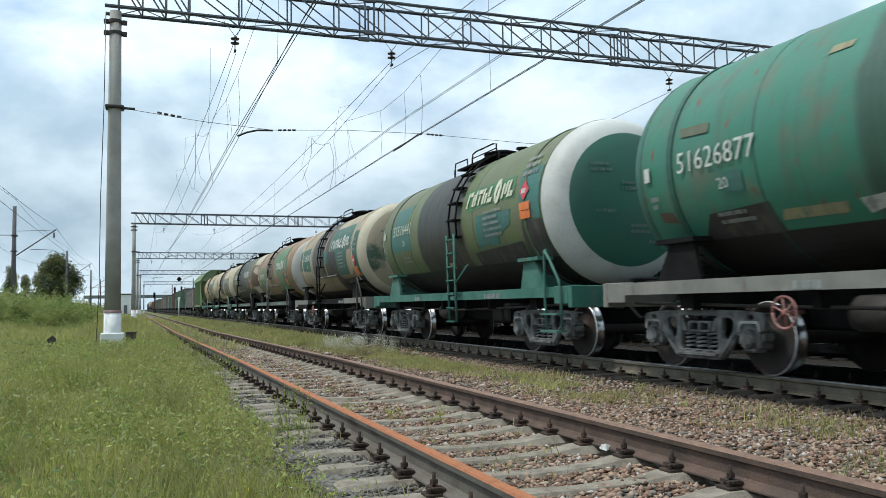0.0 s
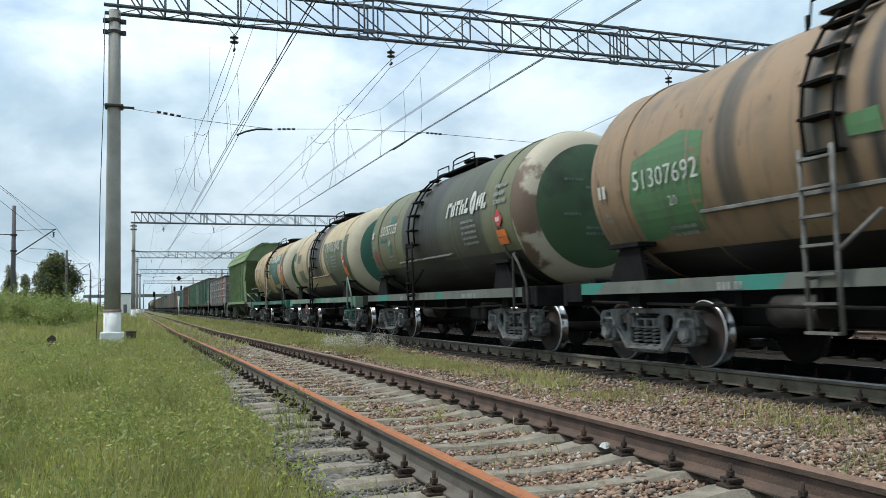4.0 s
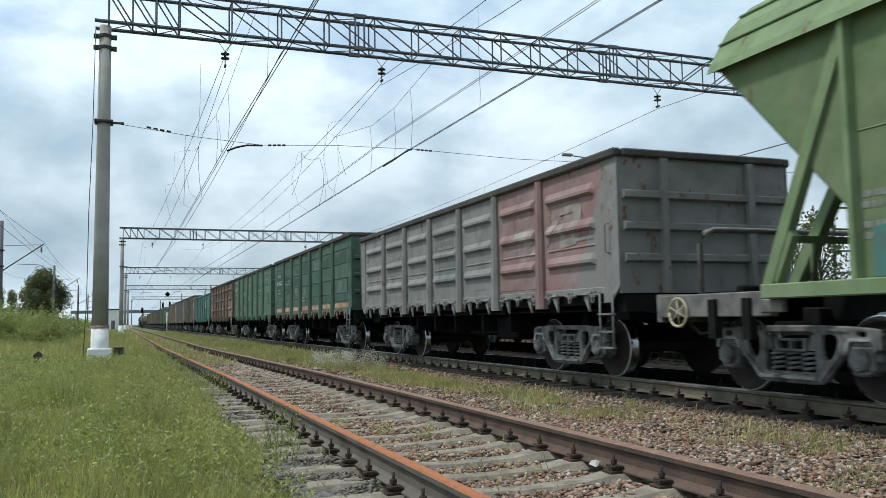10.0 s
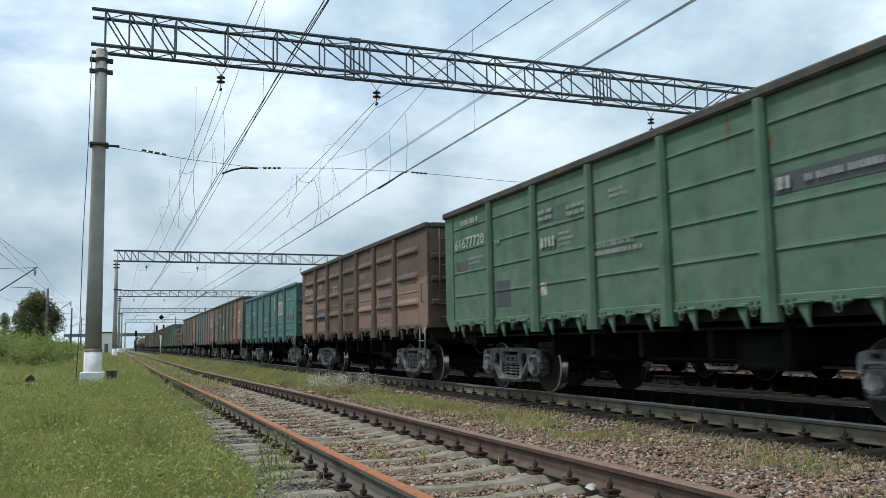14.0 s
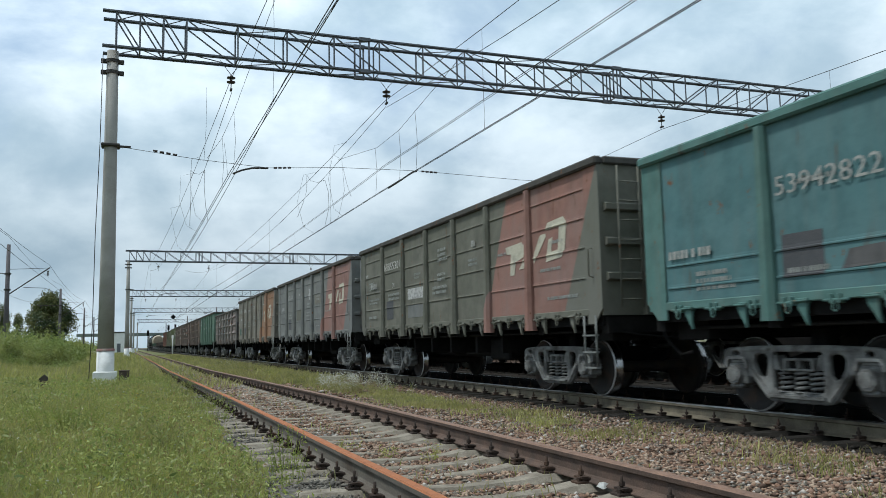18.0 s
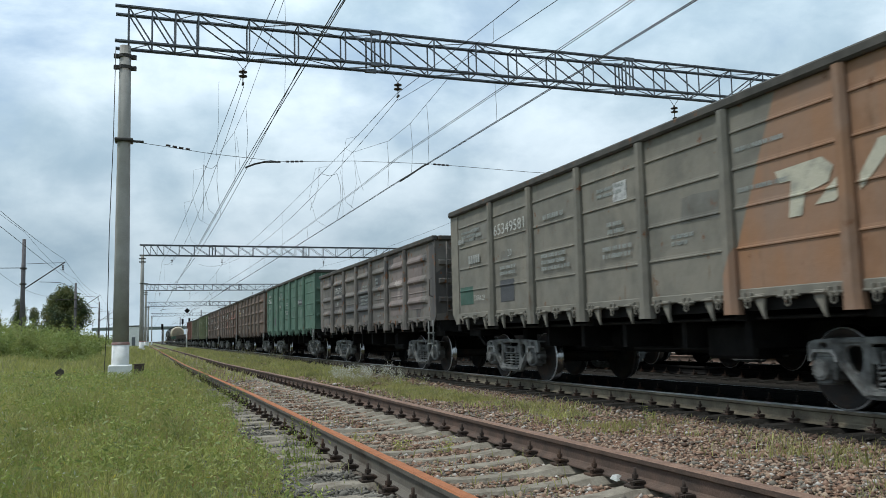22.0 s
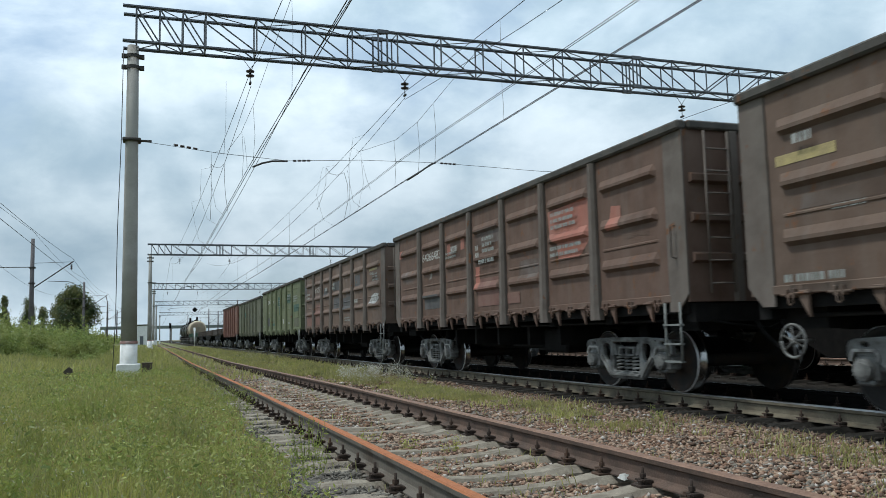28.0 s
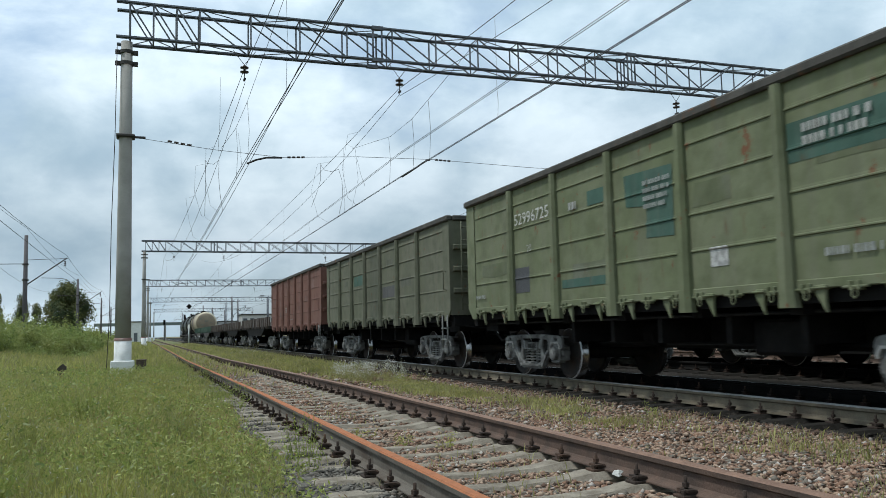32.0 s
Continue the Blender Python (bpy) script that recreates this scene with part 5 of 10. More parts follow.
def rest_of_marks(g, seed, body, deep, top, mat=None, skip=()):
    """Faded lines of writing and faint repainted patches on the sheets of an open wagon."""
    mat = mat or PALE
    r = random.Random(seed)
    tone = TONES[body.name]
    darker = paint(body.name + "_darker_repaint", tuple(0.80 * x for x in tone), None, 0.1, 0.15)
    paler = paint(body.name + "_paler_repaint", tuple(1.12 * x + 0.008 for x in tone), None, 0.15, 0.3)
    for i, (a, b) in enumerate(BAYS):
        m, w = (a + b) / 2, b - a - 0.3
        if r.random() < 0.6 and i not in skip:
            z, wide, high = r.uniform(1.5, top - 0.75), w * r.uniform(0.3, 0.95), r.uniform(0.16, 0.34)
            dy = r.uniform(-0.5, 0.5) * (w - wide)
            q = [(m + dy - wide / 2 + r.uniform(0, 0.06), z), (m + dy, z + r.uniform(-0.03, 0.03)), (m + dy + wide / 2, z + r.uniform(-0.02, 0.04)), (m + dy + wide / 2 - r.uniform(0, 0.08), z + high), (m + dy + 0.1, z + high + r.uniform(-0.04, 0.04)), (m + dy - wide / 2, z + high)]
            side_poly(g, q, deep, top, darker if r.random() < 0.6 else paler, out=0.003)
        for z in ((2.60, 2.02, 1.44) if deep is True else (2.86, 2.40, 1.98, 1.52)):
            if r.random() < 0.12:
                flat_bars(g, r.randint(0, 3), r.choice((0.45, 0.7, 0.95)), r.choice((1, 1, 2, 3)), 0.050, 0.035, -G_SIDE - 0.008, m + r.uniform(-0.25, 0.25), z, mat)


def sq(w, h):
    return [(-w / 2, -h / 2), (w / 2, -h / 2), (w / 2, h / 2), (-w / 2, h / 2)]

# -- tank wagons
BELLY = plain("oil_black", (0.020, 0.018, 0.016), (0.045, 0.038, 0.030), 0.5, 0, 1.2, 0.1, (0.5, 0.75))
T_R, T_Z, T_L = 1.44, 2.58, 4.56


def curved_patch(u0, u1, v0, v1, r=T_R + 0.006, nu=2, nv=8, thick=0.0):
    """A patch on the tank's near side: u along -y, v up along the skin from the middle."""
    bm = bmesh.new()
    rows = []
    for j in range(nv + 1):
        a = (v0 + (v1 - v0) * j / nv) / T_R
        rows.append([bm.verts.new((-r * math.cos(a), -(u0 + (u1 - u0) * i / nu), T_Z + r * math.sin(a))) for i in range(nu + 1)])
    for a, b in zip(rows, rows[1:]):
        for i in range(nu):
            bm.faces.new([a[i], a[i + 1], b[i + 1], b[i]])
    bmesh.ops.recalc_face_normals(bm, faces=list(bm.faces))
    return bm


def bent(bm, u, v, r=T_R + 0.008):
    """Wraps flat writing round the tank's near side, its middle at (u, v)."""
    bmesh.ops.subdivide_edges(bm, edges=[e for e in bm.edges if abs(e.verts[0].co.y - e.verts[1].co.y) > 0.12], cuts=2)
    for w in bm.verts:
        a = (v + w.co.y) / T_R
        w.co = Vector((-r * math.cos(a), -(u + w.co.x), T_Z + r * math.sin(a)))
    return bm


def curved_poly(pts, r):
    """A patch of any outline on the tank's near side, its corners in (u, v)."""
    bm = bmesh.new()
    bm.faces.new([bm.verts.new((u, v, 0)) for u, v in pts])
    for k in range(-18, 14):
        if min(p[1] for p in pts) < k * 0.11 < max(p[1] for p in pts):
            bmesh.ops.bisect_plane(bm, geom=list(bm.verts) + list(bm.edges) + list(bm.faces), plane_co=(0, k * 0.11, 0), plane_no=(0, 1, 0))
    for w in bm.verts:
        a = w.co.y / T_R
        w.co = Vector((-r * math.cos(a), -w.co.x, T_Z + r * math.sin(a)))
    bmesh.ops.recalc_face_normals(bm, faces=list(bm.faces))
    if bm.faces and sum(f.normal.x for f in bm.faces) > 0:
        bmesh.ops.reverse_faces(bm, faces=list(bm.faces))
    return bm


def bars_bm(seed, width, rows, height, gap):
    bm = bmesh.new()
    r = random.Random(seed)
    for i in range(rows):
        x, z = -width / 2, (rows / 2 - i - 0.5) * (height + gap)
        end = width / 2 * r.uniform(0.5, 1.0)
        while x < end - 0.02:
            w = min(r.uniform(0.35, 0.8) * height, end - x)
            vs = [bm.verts.new(p) for p in ((x, z - height / 2, 0), (x + w, z - height / 2, 0), (x + w, z + height / 2, 0), (x, z + height / 2, 0))]
            bm.faces.new(vs)
            x += w + height * (0.22 if r.random() < 0.8 else 0.7)
    return bm


def brand_bms(h, w):
    """Plain stencilled bars and a round drop, standing where a company mark is painted."""
    step, out = w / 8.6, []
    lean = 0.16 * h
    bars = (((0.0, 0.30, -0.5, 0.5), (0.42, 0.90, 0.2, 0.5)), ((0.10, 0.42, -0.5, 0.3), (0.55, 0.85, -0.5, 0.5)), ((0.0, 0.85, 0.2, 0.5), (0.25, 0.55, -0.5, 0.12)), ((0.0, 0.34, -0.5, 0.5), (0.48, 0.85, -0.5, 0.15)),
            ((0.05, 0.85, -0.5, -0.2), (0.05, 0.38, -0.14, 0.5)), None, ((0.0, 0.34, -0.5, 0.4), (0.50, 0.85, -0.3, 0.5)), ((0.0, 0.36, -0.5, 0.5), (0.46, 0.90, -0.5, -0.18)))
    x0 = -w / 2
    for group in bars:
        bm = bmesh.new()
        if group is None:
            for k in (0, 1):
                arc = [(math.cos(a * math.pi / 7 + k * math.pi + 1.1), math.sin(a * math.pi / 7 + k * math.pi + 1.1)) for a in range(8)]
                arc += [(-0.25 * math.sin(1.1 + k * math.pi) * (1 - abs(2 * q - 1)) + (2 * q - 1) * 0.86 * math.cos(1.1 + k * math.pi), (2 * q - 1) * 0.86 * math.sin(1.1 + k * math.pi)) for q in (0.1, 0.5, 0.9)]
                bm.faces.new([bm.verts.new((x0 + step * 0.72 + step * 0.56 * p, h * 0.06 + h * 0.78 * q, 0)) for p, q in arc])
            x0 += step * 1.55
        else:
            for a, b, lo, hi in group:
                pts = [(a * step + lean * lo, lo * h), (b * step + lean * lo, lo * h), (b * step + lean * hi, hi * h), (a * step + lean * hi, hi * h)]
                bm.faces.new([bm.verts.new((x0 + x, z, 0)) for x, z in pts])
            x0 += step
        bmesh.ops.triangulate(bm, faces=list(bm.faces))
        out.append(bm)
    return out


def shell_mesh(mat):
    bm = bmesh.new()
    ys = [-T_L + 2 * T_L * i / 14 for i in range(15)]
    lathe(bm, [(T_R, y) for y in ys], 56, "y")
    return finish("shell", bm, mat)


def head_mesh(zones):
    """Dished tank end painted in rings. zones: (paint, down to this share of the radius), from the rim inwards."""
    bm = bmesh.new()
    prof = [(T_R, 0), (T_R * 0.992, 0.09), (T_R * 0.965, 0.19), (T_R * 0.915, 0.285), (T_R * 0.86, 0.345), (T_R * 0.78, 0.405), (T_R * 0.68, 0.447), (T_R * 0.6, 0.475), (T_R * 0.4, 0.515), (T_R * 0.2, 0.535), (0, 0.54)]
    mis = []
    for k in range(len(prof) - 1):
        mis.append(min(i for i, (_, low) in enumerate(zones) if prof[k + 1][0] >= T_R * low - 1e-6))
    lathe(bm, prof, 64, "y", mis)
    return finish("tank_end", bm, [z[0] for z in zones])


def strap_mesh(mat, w=0.05):
    bm = bmesh.new()
    r = T_R + 0.018
    lathe(bm, [(T_R, -w), (r, -w), (r, w), (T_R, w)], 48, "y", smooth=False)
    return finish("strap", bm, mat)


def seam_mesh(mat):
    bm = bmesh.new()
    lathe(bm, [(T_R, -0.02), (T_R + 0.007, -0.008), (T_R + 0.007, 0.008), (T_R, 0.02)], 48, "y")
    return finish("weld_seam", bm, mat)


def platform_bm():
    """Walkway and guard rails round the hatch on top."""
    bm = bmesh.new()
    z = T_Z + T_R
    for x in (-0.52, 0.52):
        box(bm, x - 0.18, x + 0.18, -1.2, 1.0, z - 0.06, z - 0.02)
        rod(bm, (x * 1.3, -1.3, z - 0.3), (x * 1.3, -1.3, z + 0.0), 0.025, 5)
        rod(bm, (x * 1.3, 1.2, z - 0.3), (x * 1.3, 1.2, z + 0.0), 0.025, 5)
    return bm


def guard_bm(x):
    """Pipe railing along one edge of the walkway, tall by the ladder."""
    bm = bmesh.new()
    z = T_Z + T_R
    tube(bm, [(x, -1.25, z - 0.22), (x, -1.22, z + 0.17), (x, -1.05, z + 0.20), (x, -0.15, z + 0.20), (x, 0.05, z + 0.17), (x, 0.1, z - 0.05)], 0.018, 5)
    rod(bm, (x, -1.22, z + 0.08), (x, 0.06, z + 0.08), 0.013, 5)
    tube(bm, [(x, 0.35, z - 0.05), (x, 0.36, z + 0.12), (x, 1.1, z + 0.13), (x, 1.15, z - 0.15)], 0.016, 5)
    return bm


def hatch_bm():
    bm = bmesh.new()
    z = T_Z + T_R
    lathe(bm, [(0.36, z - 0.08), (0.36, z + 0.16), (0.42, z + 0.17), (0.42, z + 0.21), (0.2, z + 0.27), (0, z + 0.28)], 20, "z")
    for y in (-0.8, 0.75):
        t = bmesh.new()
        lathe(t, [(0.09, z - 0.08), (0.09, z + 0.16), (0.13, z + 0.17), (0.13, z + 0.21), (0, z + 0.22)], 12, "z")
        graft(bm, t, pose(0.1, y, 0))
    return bm


def side_ladder_bm():
    """Steps up the barrel's shoulder to the platform, between two bent stringers."""
    bm = bmesh.new()
    path = [(-(T_R + 0.12) * math.cos(a), T_Z + (T_R + 0.12) * math.sin(a)) for a in (-0.20, 0.02, 0.25, 0.47, 0.70, 0.92, 1.12)]
    for y in (-0.2, 0.2):
        tube(bm, [(x, y, z) for x, z in path], 0.022, 5)
    for x, z in path:
        box(bm, x - 0.06, x + 0.12, -0.2, 0.2, z - 0.014, z + 0.014)
    return bm


def low_ladder_bm():
    """Free-hanging lower ladder with its slanted stay."""
    bm = bmesh.new()
    for y in (-0.2, 0.2):
        tube(bm, [(-1.56, y, 0.52), (-1.58, y, 1.2), (-1.60, y, 2.32)], 0.026, 6)
    for k in range(7):
        z = 0.53 + 0.28 * k
        box(bm, -1.635, -1.535, -0.2, 0.2, z - 0.014, z + 0.014)
    rod(bm, (-1.58, -0.2, 1.30), (-1.47, -0.62, 1.66), 0.022, 6)
    rod(bm, (-1.58, 0.17, 1.05), (-1.40, 0.17, 1.08), 0.018, 5)
    return bm


def saddle_bm():
    """Bracket that carries the tank over a bogie, with stepped ribs."""
    bm = bmesh.new()
    for s in (-1, 1):
        prism(bm, [(-0.52, 1.05), (0.44, 1.05), (0.28, 1.62), (-0.16, 1.62)], s * 1.30 - 0.03, s * 1.30 + 0.03)
        for k in range(4):
            cbox(bm, s * 1.24 - 0.05, s * 1.24 + 0.06, 0.18 - 0.05 * k, 0.42 - 0.05 * k, 1.16 + 0.13 * k, 1.185 + 0.13 * k, 0.006)
        prism(bm, [(-0.40, 1.60), (0.36, 1.60), (0.36, 1.66), (-0.40, 1.66)], s * 1.25 - 0.16, s * 1.25 + 0.14)
    prism(bm, [(-1.2, 1.05), (1.2, 1.05), (1.2, 1.45), (0.6, 1.20), (-0.6, 1.20), (-1.2, 1.45)], -0.06, 0.06, "y")
    return bm


def sill_bm(s, y0, y1):
    return prism_of([(s * 1.46, 0.965), (s * 1.46, 1.13), (s * 1.30, 1.13), (s * 1.30, 1.10), (s * 1.43, 1.10), (s * 1.43, 0.99), (s * 1.30, 0.99), (s * 1.30, 0.965)], y0, y1)


def prism_of(outline, y0, y1):
    bm = bmesh.new()
    prism(bm, outline, y0, y1, "y")
    return bm


def headstock_bm(y):
    bm = bmesh.new()
    cbox(bm, -1.46, 1.46, y - 0.06, y + 0.06, 0.80, 1.14, 0.01)
    for s in (-1, 1):
        cbox(bm, s * 1.38 - 0.085, s * 1.38 + 0.085, min(y * 0.989, y * 0.909), max(y * 0.989, y * 0.909), 0.86, 1.14, 0.01)
    return bm


def tank_sill_bm():
    """Box-shaped backbone."""
    bm = bmesh.new()
    box(bm, -0.25, 0.25, -5.4, 5.4, 0.80, 1.12)
    return bm


def brake_bm(k):
    """Brake gear hung under the backbone: cylinder, air tank, rods, valve box or an added block."""
    bm = bmesh.new()
    if k == 0:
        rod(bm, (-0.75, 1.0, 0.72), (-0.75, 1.75, 0.72), 0.19, 12)
    elif k == 1:
        rod(bm, (0.6, -1.5, 0.70), (0.6, 0.3, 0.70), 0.21, 12)
    elif k == 2:
        cbox(bm, -1.0, -0.5, -2.3, -1.5, 0.50, 0.88, 0.04)
    elif k == 3:
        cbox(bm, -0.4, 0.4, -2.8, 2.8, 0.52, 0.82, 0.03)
    # added solid block that hides the bright ground behind the tank wagon
    else:
        tube(bm, [(-1.15, -5.2, 0.86), (-1.15, -2.5, 0.80), (-1.1, 0, 0.76), (-1.15, 2.5, 0.80), (-1.15, 5.2, 0.86)], 0.022, 5)
    return bm


def end_step_bm():
    """Upright handrail with a slanted stay and foot steps at the wagon's corner."""
    bm = bmesh.new()
    tube(bm, [(-0.03, 0.22, 0.42), (-0.05, 0.22, 1.0), (-0.05, 0.21, 1.70), (-0.03, 0.18, 1.74)], 0.024, 6)
    tube(bm, [(-0.05, 0.20, 1.72), (-0.05, 0.02, 1.55), (-0.05, -0.26, 1.22), (-0.05, -0.30, 1.05), (-0.03, -0.30, 0.42)], 0.024, 6)
    for z in (0.43, 0.70):
        box(bm, -0.14, 0.04, -0.32, 0.24, z - 0.015, z + 0.015)
    return bm


def tank_wagon(offset, label, shell, zones, frame_paint, number="", seed=0, strap=None, bright_ends=True, placard=None, patches=(), mark=None, handwheel=False, belly=None, mid=None, brand=None, num_at=(-3.0, 0.1), ladder=0.45, low_paint=None, shelf=False, writing=()):
    """Four-axle tank wagon. patches: (paint, corners in (u, v) on the near side); brand: u from, u to, v."""
    w = empty("tank_wagon", pose(MAIN_X, train_y(0) + offset, 0), label, "tank wagon", "wagons of the goods train")
    WAGONS.append((w, offset))
    strap = strap or zones[0][0]
    low_paint = low_paint or BLACK
    mark = mark or plain("worn_stencil_white", (0.60, 0.61, 0.56), (0.38, 0.39, 0.36), 0.7, 0, 9, 0.1, (0.45, 0.7))
    sh = part("shell", shared(("shell", shell.name), lambda: shell_mesh(shell)), None, w, "streaked and stained tank barrel")
    sh.matrix_basis = pose(0, 0, T_Z)
    hm = shared(("head", tuple((z[0].name, z[1]) for z in zones)), lambda: head_mesh(zones))
    part("tank_end", hm, None, w, "dished tank end painted in rings", pose(0, T_L, T_Z))
    part("tank_end", hm, None, w, "dished tank end painted in rings", pose(0, -T_L, T_Z, 0, 0, 180))
    for y in (-3.93, 3.93):
        part("strap", shared(("strap", strap.name), lambda: strap_mesh(strap)), None, w, "", pose(0, y, T_Z))
    for y in (-T_L, -1.62, 2.44, T_L):
        part("weld_seam", shared(("seam", strap.name), lambda: seam_mesh(strap)), None, w, "", pose(0, y, T_Z))
    part("platform", shared("t_plat", lambda: finish("platform", platform_bm(), BLACK)), None, w)
    for q in (-0.7, 0.7):
        part("guard_rail", shared(("t_guard", q), lambda: finish("guard_rail", guard_bm(q), BLACK)), None, w)
    part("hatch", shared("t_hatch", lambda: finish("hatch", hatch_bm(), BLACK)), None, w)
    part("ladder", shared("t_lad", lambda: finish("ladder", side_ladder_bm(), [BLACK])), None, w, "sooty steps up the barrel", pose(0, -ladder, 0))
    part("lower_ladder", shared(("t_low", low_paint.name), lambda: finish("lower_ladder", low_ladder_bm(), [low_paint])), None, w, "", pose(0, -ladder, 0))
    if shelf:
        ang = shared(("t_shelf", shelf.name), lambda: finish("side_angle", cbox(bmesh.new(), -T_R - 0.02, -T_R + 0.25, -1.35, 2.35, -0.025, 0.02, 0.006), shelf))
        part("side_angle", ang, None, w, "long drip angle along the barrel", pose(0.12, 0, 1.925))
    fp = frame_paint.name
    mid = mid or frame_paint
    for y in (-5.5, 5.5):
        part("headstock", shared(("headstock", fp, y), lambda: finish("headstock", headstock_bm(y), BLACK if fp == "grey_green_frame_paint" else frame_paint)), None, w, "painted headstock")
    for q in (-1, 1):
        for y0, y1, mat in ((-5.0, -2.9, frame_paint), (-2.9, 2.9, mid), (2.9, 5.0, frame_paint)):
            part("side_sill", shared(("t_sillbar", q, y0, mat.name), lambda: finish("side_sill", sill_bm(q, y0, y1), mat)), None, w, "painted side sill")
    part("backbone", shared("t_sill", lambda: finish("backbone", tank_sill_bm(), BLACK)), None, w, "sooty steel backbone coloured as in deep shade")
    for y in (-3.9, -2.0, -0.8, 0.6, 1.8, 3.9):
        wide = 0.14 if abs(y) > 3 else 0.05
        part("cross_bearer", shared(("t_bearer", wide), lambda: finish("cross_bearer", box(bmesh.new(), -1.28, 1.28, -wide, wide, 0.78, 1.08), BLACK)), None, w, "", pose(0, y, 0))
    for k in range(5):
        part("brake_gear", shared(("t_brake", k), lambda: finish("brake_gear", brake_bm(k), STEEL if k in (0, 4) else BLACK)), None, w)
    sd = shared(("saddle", frame_paint.name, bright_ends), lambda: finish("saddle", saddle_bm(), frame_paint if bright_ends else BLACK))
    part("saddle", sd, None, w, "", pose(0, -3.95, 0))
    part("saddle", sd, None, w, "", pose(0, 3.95, 0, 0, 0, 180))
    es = shared(("endstep", fp, bright_ends), lambda: finish("corner_handrail", end_step_bm(), frame_paint if bright_ends or fp == "pale_green_frame_paint" else STEEL))
    part("corner_handrail", es, None, w, "", pose(-1.46, -5.0, 0))
    for y in (-3.9, 3.9):
        bogie(w, y)
    coupler(w, -5.5, True)
    coupler(w, 5.5, False)
    if handwheel:
        hw = shared("red_handwheel", lambda: finish("handwheel", handwheel_mesh(), plain("faded_red_wheel", (0.36, 0.16, 0.14), (0.25, 0.12, 0.10), 0.7)))
        part("handwheel", hw, None, w, "faded red brake handwheel", pose(-1.42, 2.1, 0.74))
    for k, (mat, pts) in enumerate(patches):
        part("paint_patch", curved_poly(pts, T_R + 0.004 + 0.0015 * k), mat, w, "repainted or soiled patch")
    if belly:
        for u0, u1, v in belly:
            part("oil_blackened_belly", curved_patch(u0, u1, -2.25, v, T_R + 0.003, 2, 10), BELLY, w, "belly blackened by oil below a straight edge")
    up = T_R + 0.026
    if number:
        nu, nv = num_at
        part("painted_number", finish("painted_number", bent(fit_width(letters(number, 0.25), 1.36), nu, nv - 0.12, up), mark), None, w, "white stencilled wagon number")
        part("small_number", finish("small_number", bent(letters("20", 0.13), nu + 0.1, nv - 0.40, up), mark), None, w)
        part("small_writing", bent(bars_bm(seed + 2, 0.6, 2, 0.05, 0.05), nu + 0.15, nv - 0.75, up), PALE, w)
    part("small_writing", bent(bars_bm(seed + 1, 0.2, 1, 0.18, 0.05), -4.35, num_at[1] - 0.05, up), mark, w)
    part("small_writing", bent(bars_bm(seed + 11, 0.16, 2, 0.06, 0.04), -4.30, num_at[1] - 0.42, up), PALE, w)
    if brand:
        b0, b1, bv = brand
        for bm in brand_bms(0.31, b1 - b0):
            part("company_mark", bent(bm, (b0 + b1) / 2, bv, up), mark, w, "pale stencilled bar of a company mark")
        part("small_writing", bent(bars_bm(seed + 3, 0.85, 5, 0.05, 0.06), (b0 + b1) / 2 + 0.15, bv - 0.55, up), PALE, w)
    if placard:
        pu, pv = placard
        part("small_writing", bent(bars_bm(seed + 4, 0.55, 3, 0.08, 0.07), pu + 0.08, pv + 0.60, up), PALE, w)
        t = bmesh.new()
        t.faces.new([t.verts.new(p) for p in ((0, -0.18, 0), (0.18, 0, 0), (0, 0.18, 0), (-0.18, 0, 0))])
        part("hazard_diamond", finish("hazard_diamond", bent(t, pu, pv + 0.14, up + 0.002), RED), None, w, "red hazard diamond with a white bar")
        part("hazard_bar", bent(bars_bm(1, 0.2, 1, 0.08, 0.02), pu, pv + 0.13, up + 0.006), WHITE, w)
        for low in (-0.20, -0.345):
            part("orange_plate", curved_patch(pu - 0.17, pu + 0.22, pv + low, pv + low + 0.135, up + 0.002, 1, 2), ORANGE, w, "orange hazard plate")
    r = random.Random(seed)
    t = bmesh.new()
    for k in range(6):
        x, z = (-0.55, 0.1, 0.55)[k % 3] + r.uniform(-0.15, 0.15), 0.5 - 0.24 * k + r.uniform(-0.05, 0.05)
        g = bars_bm(seed + k, 0.4, r.choice((1, 2)), 0.05, 0.05)
        for v in g.verts:
            d = math.hypot(v.co.x + x, v.co.y + z) / T_R
            v.co = Vector((v.co.x + x, -T_L - 0.545 + 0.16 * d * d - 0.02, T_Z + v.co.y + z))
        graft(t, g)
    part("end_writing", t, plain("faint_marking", (0.15, 0.22, 0.18), (0.09, 0.14, 0.11), 0.7), w)
    flat_bars(w, seed + 5, 0.8, 1, 0.09, 0.03, -1.466, -2.6, 1.02, PALE)
    flat_bars(w, seed + 6, 0.45, 1, 0.09, 0.03, -1.466, 1.7, 1.02, PALE)
    return w


